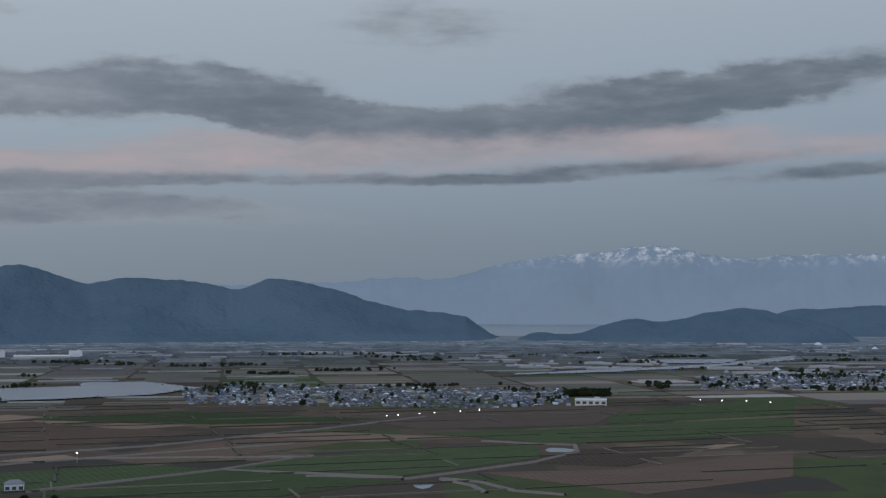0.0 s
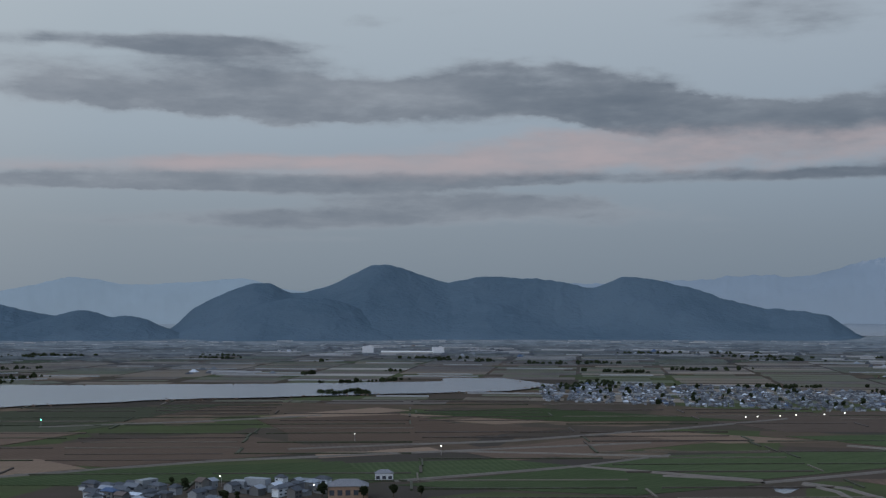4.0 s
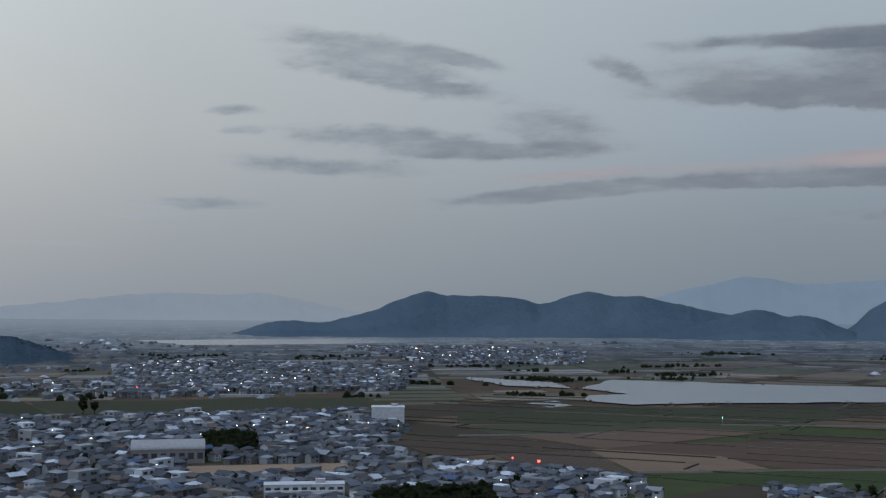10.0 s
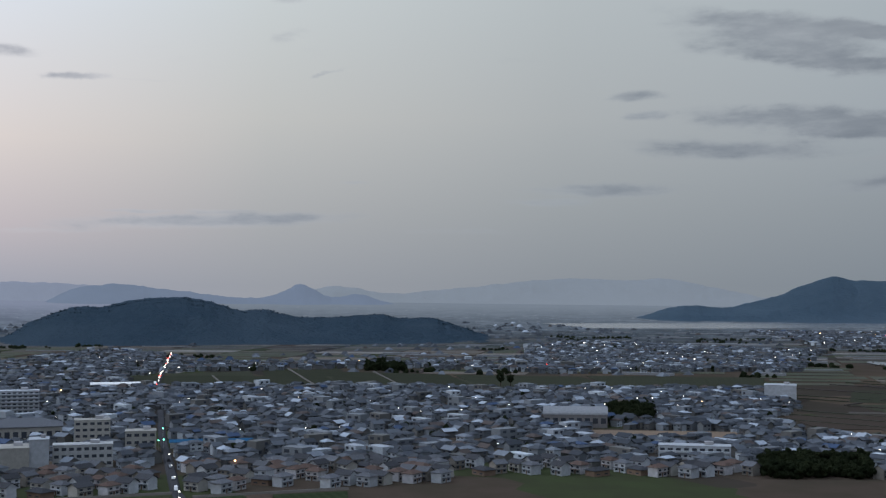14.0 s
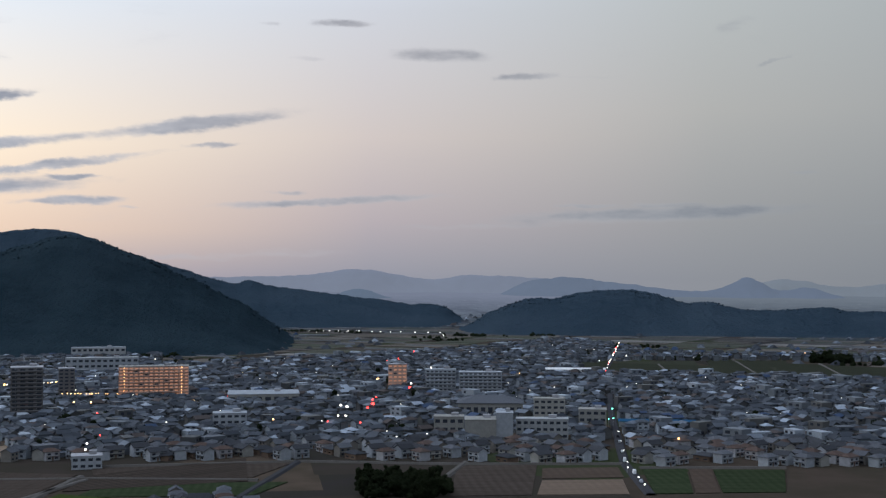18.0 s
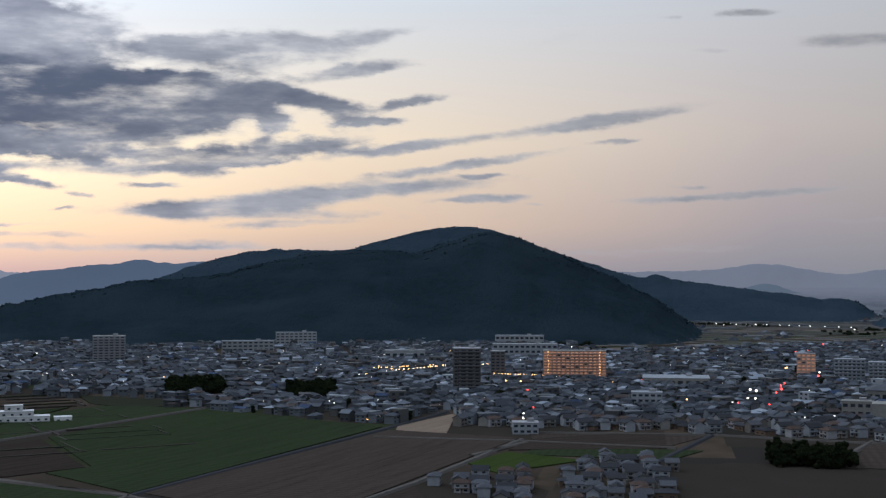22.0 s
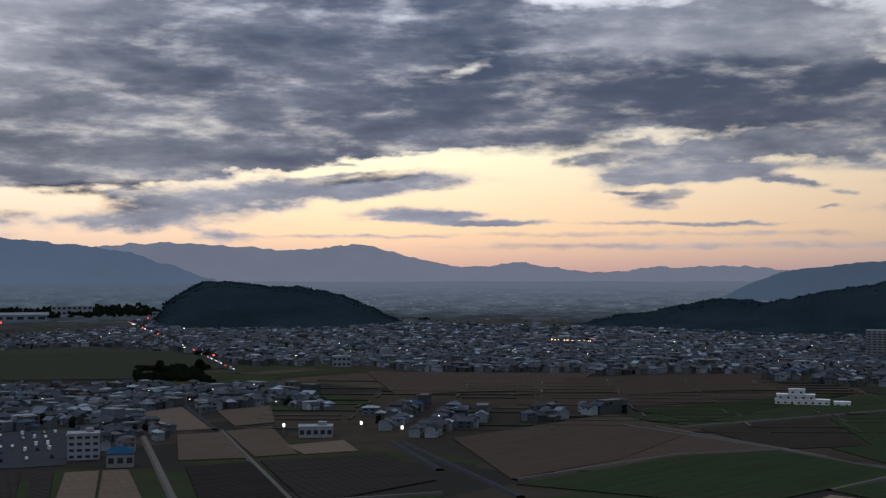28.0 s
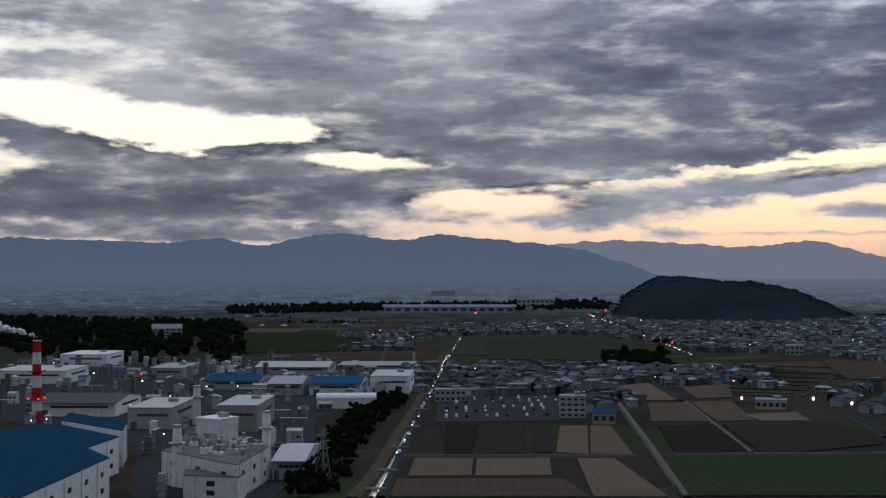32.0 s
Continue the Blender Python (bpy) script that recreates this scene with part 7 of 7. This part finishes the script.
for kind, x, y, size in SPOTS:
    size *= 0.6
    if kind == "sign":
        ob = tagged(new("illuminated_sign"), "tall white illuminated roadside sign", "sign", "roadside signs")
        ob.location = (x, y, 0)
        part("post", tube(0, 0, 0, 0.15, 0.15, 4.0, 8), M_steel, ob)
        part("panel", cuboid(0, 0, 3.0, 0.8, 0.8, 1.5, 0.06), G_white, ob, "glowing white panel")
    else:
        mat = {"red": G_red, "green": G_green, "warm": G_warm, "white": G_white}[kind]
        ob = tagged(new("signal_lamp"), {"red": "glowing red signal lamp on a post", "green": "glowing green signal lamp on a post", "warm": "glowing orange lamp on a post", "white": "bright white floodlight on a post"}[kind], "lamp", "single lamps")
        ob.location = (x, y, rise(x, y))
        part("post", tube(0, 0, 0, 0.1, 0.07, 5.0, 8), M_steel, ob)
        part("lamp_head", cuboid(0, 0, 4.6, size, size, size, size * 0.2), mat, ob)


def pylon(x, y, h, turn):
    ob = tagged(new("power_pylon"), "grey steel lattice power pylon", "pylon")
    ob.matrix_world = pose(x, y, 0, 0, 0, turn)

    def bar(name, a, b, r):
        a, b = Vector(a), Vector(b)
        bm = tube(0, 0, 0, r, r, (b - a).length, 6)
        bm.transform(Matrix.Translation(a) @ (b - a).to_track_quat("Z", "Y").to_matrix().to_4x4())
        part(name, bm, M_steel, ob)

    def leg(k, z):
        w = 1.9 * (1 - z / h) + 0.25
        return ((-w, -w, z), (w, -w, z), (w, w, z), (-w, w, z))[k % 4]
    for k in range(4):
        bar("leg", leg(k, 0), leg(k, h), 0.12)
        for j in range(6):
            bar("brace", leg(k, h * j / 6), leg(k + 1, h * (j + 1) / 6), 0.07)
    for z in (0.68, 0.8, 0.92):
        bar("cross_arm", (-3.2, 0, h * z), (3.2, 0, h * z), 0.12)


pylon(111, -352, 19, 30)


# ---------------------------------------------------------------- clutter of the works
WORKYARD = [(111, -938), (-11, -937), (-178, -848), (-69, -643), (36, -537), (98, -395), (130, -346), (167, -366), (135, -480), (167, -594)]
CANAL = [(103, -334), (88, -358), (61, -403), (28, -460), (-7, -517), (-44, -580), (-97, -670), (-187, -829), (-308, -1033)]
RAILWAY = [(109, -335), (87, -368), (35, -456), (-34, -572), (-124, -727), (-280, -998)]

tagged(strip("water", CANAL, 0.9, M_water, 0.35), "bright narrow canal beside the railway", "water", kind="structure")
for k in range(len(CANAL) - 1):
    (x0, y0), (x1, y1) = CANAL[k], CANAL[k + 1]
    ob = tagged(new("footbridge"), "small concrete footbridge over the canal", "bridge", "canal footbridges")
    ob.matrix_world = pose(x0 * 0.6 + x1 * 0.4, y0 * 0.6 + y1 * 0.4, 0.4, 0, 0, math.degrees(math.atan2(y1 - y0, x1 - x0)) + 90)
    part("deck", cuboid(0, 0, 0, 6.5, 1.1, 0.3, 0.05), M_grey, ob)
    for q in (-0.7, 0.7):
        part("parapet", cuboid(0, q * 0.7, 0.3, 6.5, 0.12, 0.4), M_grey, ob)
tagged(strip("railway", RAILWAY, 3.4, M_track, 0.5), "rusty single railway track on ballast", "railway", kind="structure")
tagged(slab("works_yard", WORKYARD, -0.05, 0.2, M_asphalt), "dark asphalt yard of the works", "yard", kind="structure")
rw = random.Random(14)
solid = [(BLOCKS[k][0], BLOCKS[k][1], max(BLOCKS[k][3], BLOCKS[k][4]) / 2) for k in BLOCKS if k.startswith(("works", "shed", "plant", "tunnel", "white_j"))]
placed = []
x0, x1, y0, y1 = min(p[0] for p in WORKYARD), max(p[0] for p in WORKYARD), min(p[1] for p in WORKYARD), max(p[1] for p in WORKYARD)
tries = 0
while len(placed) < 175 and tries < 9000:
    tries += 1
    x, y = rw.uniform(x0, x1), rw.uniform(y0, y1)
    if not inside(WORKYARD, x, y) or any(math.hypot(x - a, y - b) < c * 0.8 + 2 for a, b, c in solid) or any(math.hypot(x - a, y - b) < 5.5 for a, b in placed) or any(inside(q, x, y) for q in (WORKS_BLUE, WORKS_BACK, WORKS_PLANT, WORKS_FRONT)) or inside(WOOD_B, x, y):
        continue
    placed.append((x, y))
    kind = rw.random()
    turn = 150 + rw.choice((0, 90)) + rw.uniform(-4, 4)
    if kind < 0.2:
        r0, h = rw.uniform(1.0, 2.2), rw.uniform(3, 7)
        ob = tagged(new("storage_tank"), "white steel storage tank with a domed top", "tank", "tanks of the works")
        part("shell", tube(0, 0, 0, r0, r0, h, 18), rw.choice((M_white, M_pale, M_grey)), ob)
        part("dome", tube(0, 0, h, r0, r0 * 0.3, r0 * 0.35, 18), M_pale, ob)
        part("ladder", cuboid(r0 + 0.1, 0, 0, 0.12, 0.5, h), M_steel, ob)
    elif kind < 0.55:
        w, d, h = rw.uniform(4, 9), rw.uniform(3, 6), rw.uniform(3, 6)
        ob = tagged(new("plant_shed"), "small grey shed with a pale roof", "shed", "sheds of the works")
        part("wall", cuboid(0, 0, 0, w, d, h), rw.choice((M_grey, M_dim, M_pale, M_cream)), ob)
        part("roof", soup([(a * w / 2 * 0.92, b * d / 2 * 0.88, h + c * 0.9) for a, b, c in SADDLE_V], SADDLE_F), rw.choice((M_pale, M_grey, M_blue)), ob)
        for q in (-0.25, 0.25):
            part("window", cuboid(q * w, -d / 2 - 0.02, h * 0.5, w * 0.25, 0.14, 0.9), M_dark_glass, ob, "dark glass pane")
    elif kind < 0.75:
        L, h = rw.uniform(8, 18), rw.uniform(3.5, 6)
        ob = tagged(new("pipe_bridge"), "steel pipe bridge with parallel pale pipes", "pipe bridge", "pipe bridges of the works")
        for q in (-0.45, 0.0, 0.45):
            part("frame", cuboid(q * L, 0, 0, 0.25, 1.6, h), M_steel, ob)
        for q in range(4):
            bm = tube(0, 0, -L / 2, 0.16, 0.16, L, 8)
            bm.transform(Matrix.Translation((0, -0.6 + 0.4 * q, h + 0.16)) @ Matrix.Rotation(math.pi / 2, 4, "Y"))
            part("pipe", bm, rw.choice((M_pale, M_white, M_steel)), ob)
    else:
        w, d, h = rw.uniform(2.5, 5), rw.uniform(2, 4), rw.uniform(4, 10)
        ob = tagged(new("process_unit"), "steel-framed process unit with platforms", "process unit", "process units of the works")
        part("core", cuboid(0, 0, 0, w * 0.7, d * 0.7, h), rw.choice((M_grey, M_dim, M_pale)), ob)
        for q in range(1, int(h / 2.4) + 1):
            deck = part("platform", cuboid(0, 0, q * 2.3, w, d, 0.14), M_steel, ob)
            part("handrail", cuboid(0, -d / 2, q * 2.3 + 0.14, w, 0.06, 0.7), M_steel, deck)
        for a in (-0.47, 0.47):
            for b in (-0.47, 0.47):
                part("post", cuboid(a * w, b * d, 0, 0.18, 0.18, h), M_steel, ob)
    ob.matrix_world = pose(x, y, 0.2, 0, 0, turn)

# rooftop machinery of the plant
px, py = sum(p[0] for p in WORKS_PLANT) / 4, sum(p[1] for p in WORKS_PLANT) / 4
for k in range(34):
    x, y = px + rw.uniform(-15, 15), py + rw.uniform(-30, 30)
    if inside(WORKS_PLANT, x, y):
        ob = tagged(new("roof_machine"), "grey rooftop fan unit of the plant", "machine", "rooftop machines")
        ob.matrix_world = pose(x, y, 10.9, 0, 0, 120)
        part("casing", cuboid(0, 0, 0, rw.uniform(1.5, 4), rw.uniform(1.5, 3), rw.uniform(1.2, 3.0), 0.1), rw.choice((M_grey, M_pale, M_white)), ob)
        part("fan_cowl", tube(0, 0, 1.2, 0.6, 0.6, 2.0, 12), M_steel, ob)


def build_steam(n):
    d = n.add("ShaderNodeBsdfDiffuse", Color=(0.85, 0.85, 0.86, 1))
    t = n.add("ShaderNodeBsdfTransparent")
    return n.add("ShaderNodeMixShader", i0=n.span(noise_at(n, position(n), 0.5, 5.0), 0.3, 0.65, 0.3, 0.95), i1=t, i2=d)


M_steam = material("steam", build_steam)
cx, cy, _, ch = STACKS[0]
rows = []
for k in range(46):
    t = k / 46
    spread = 0.6 + 3.0 * t
    rows.append((cx + 0.883 * 26 * t + rw.gauss(0, spread * 0.4), cy - 0.469 * 26 * t + rw.gauss(0, spread * 0.4), ch + 1.5 + 6.0 * t ** 0.7 + rw.gauss(0, spread * 0.3), spread * rw.uniform(0.5, 0.9)))
plume = clump_mass("steam_plume", rows, "white steam drifting from the factory chimney", M_steam)
plume.data.polygons.foreach_set("use_smooth", [True] * len(plume.data.polygons))
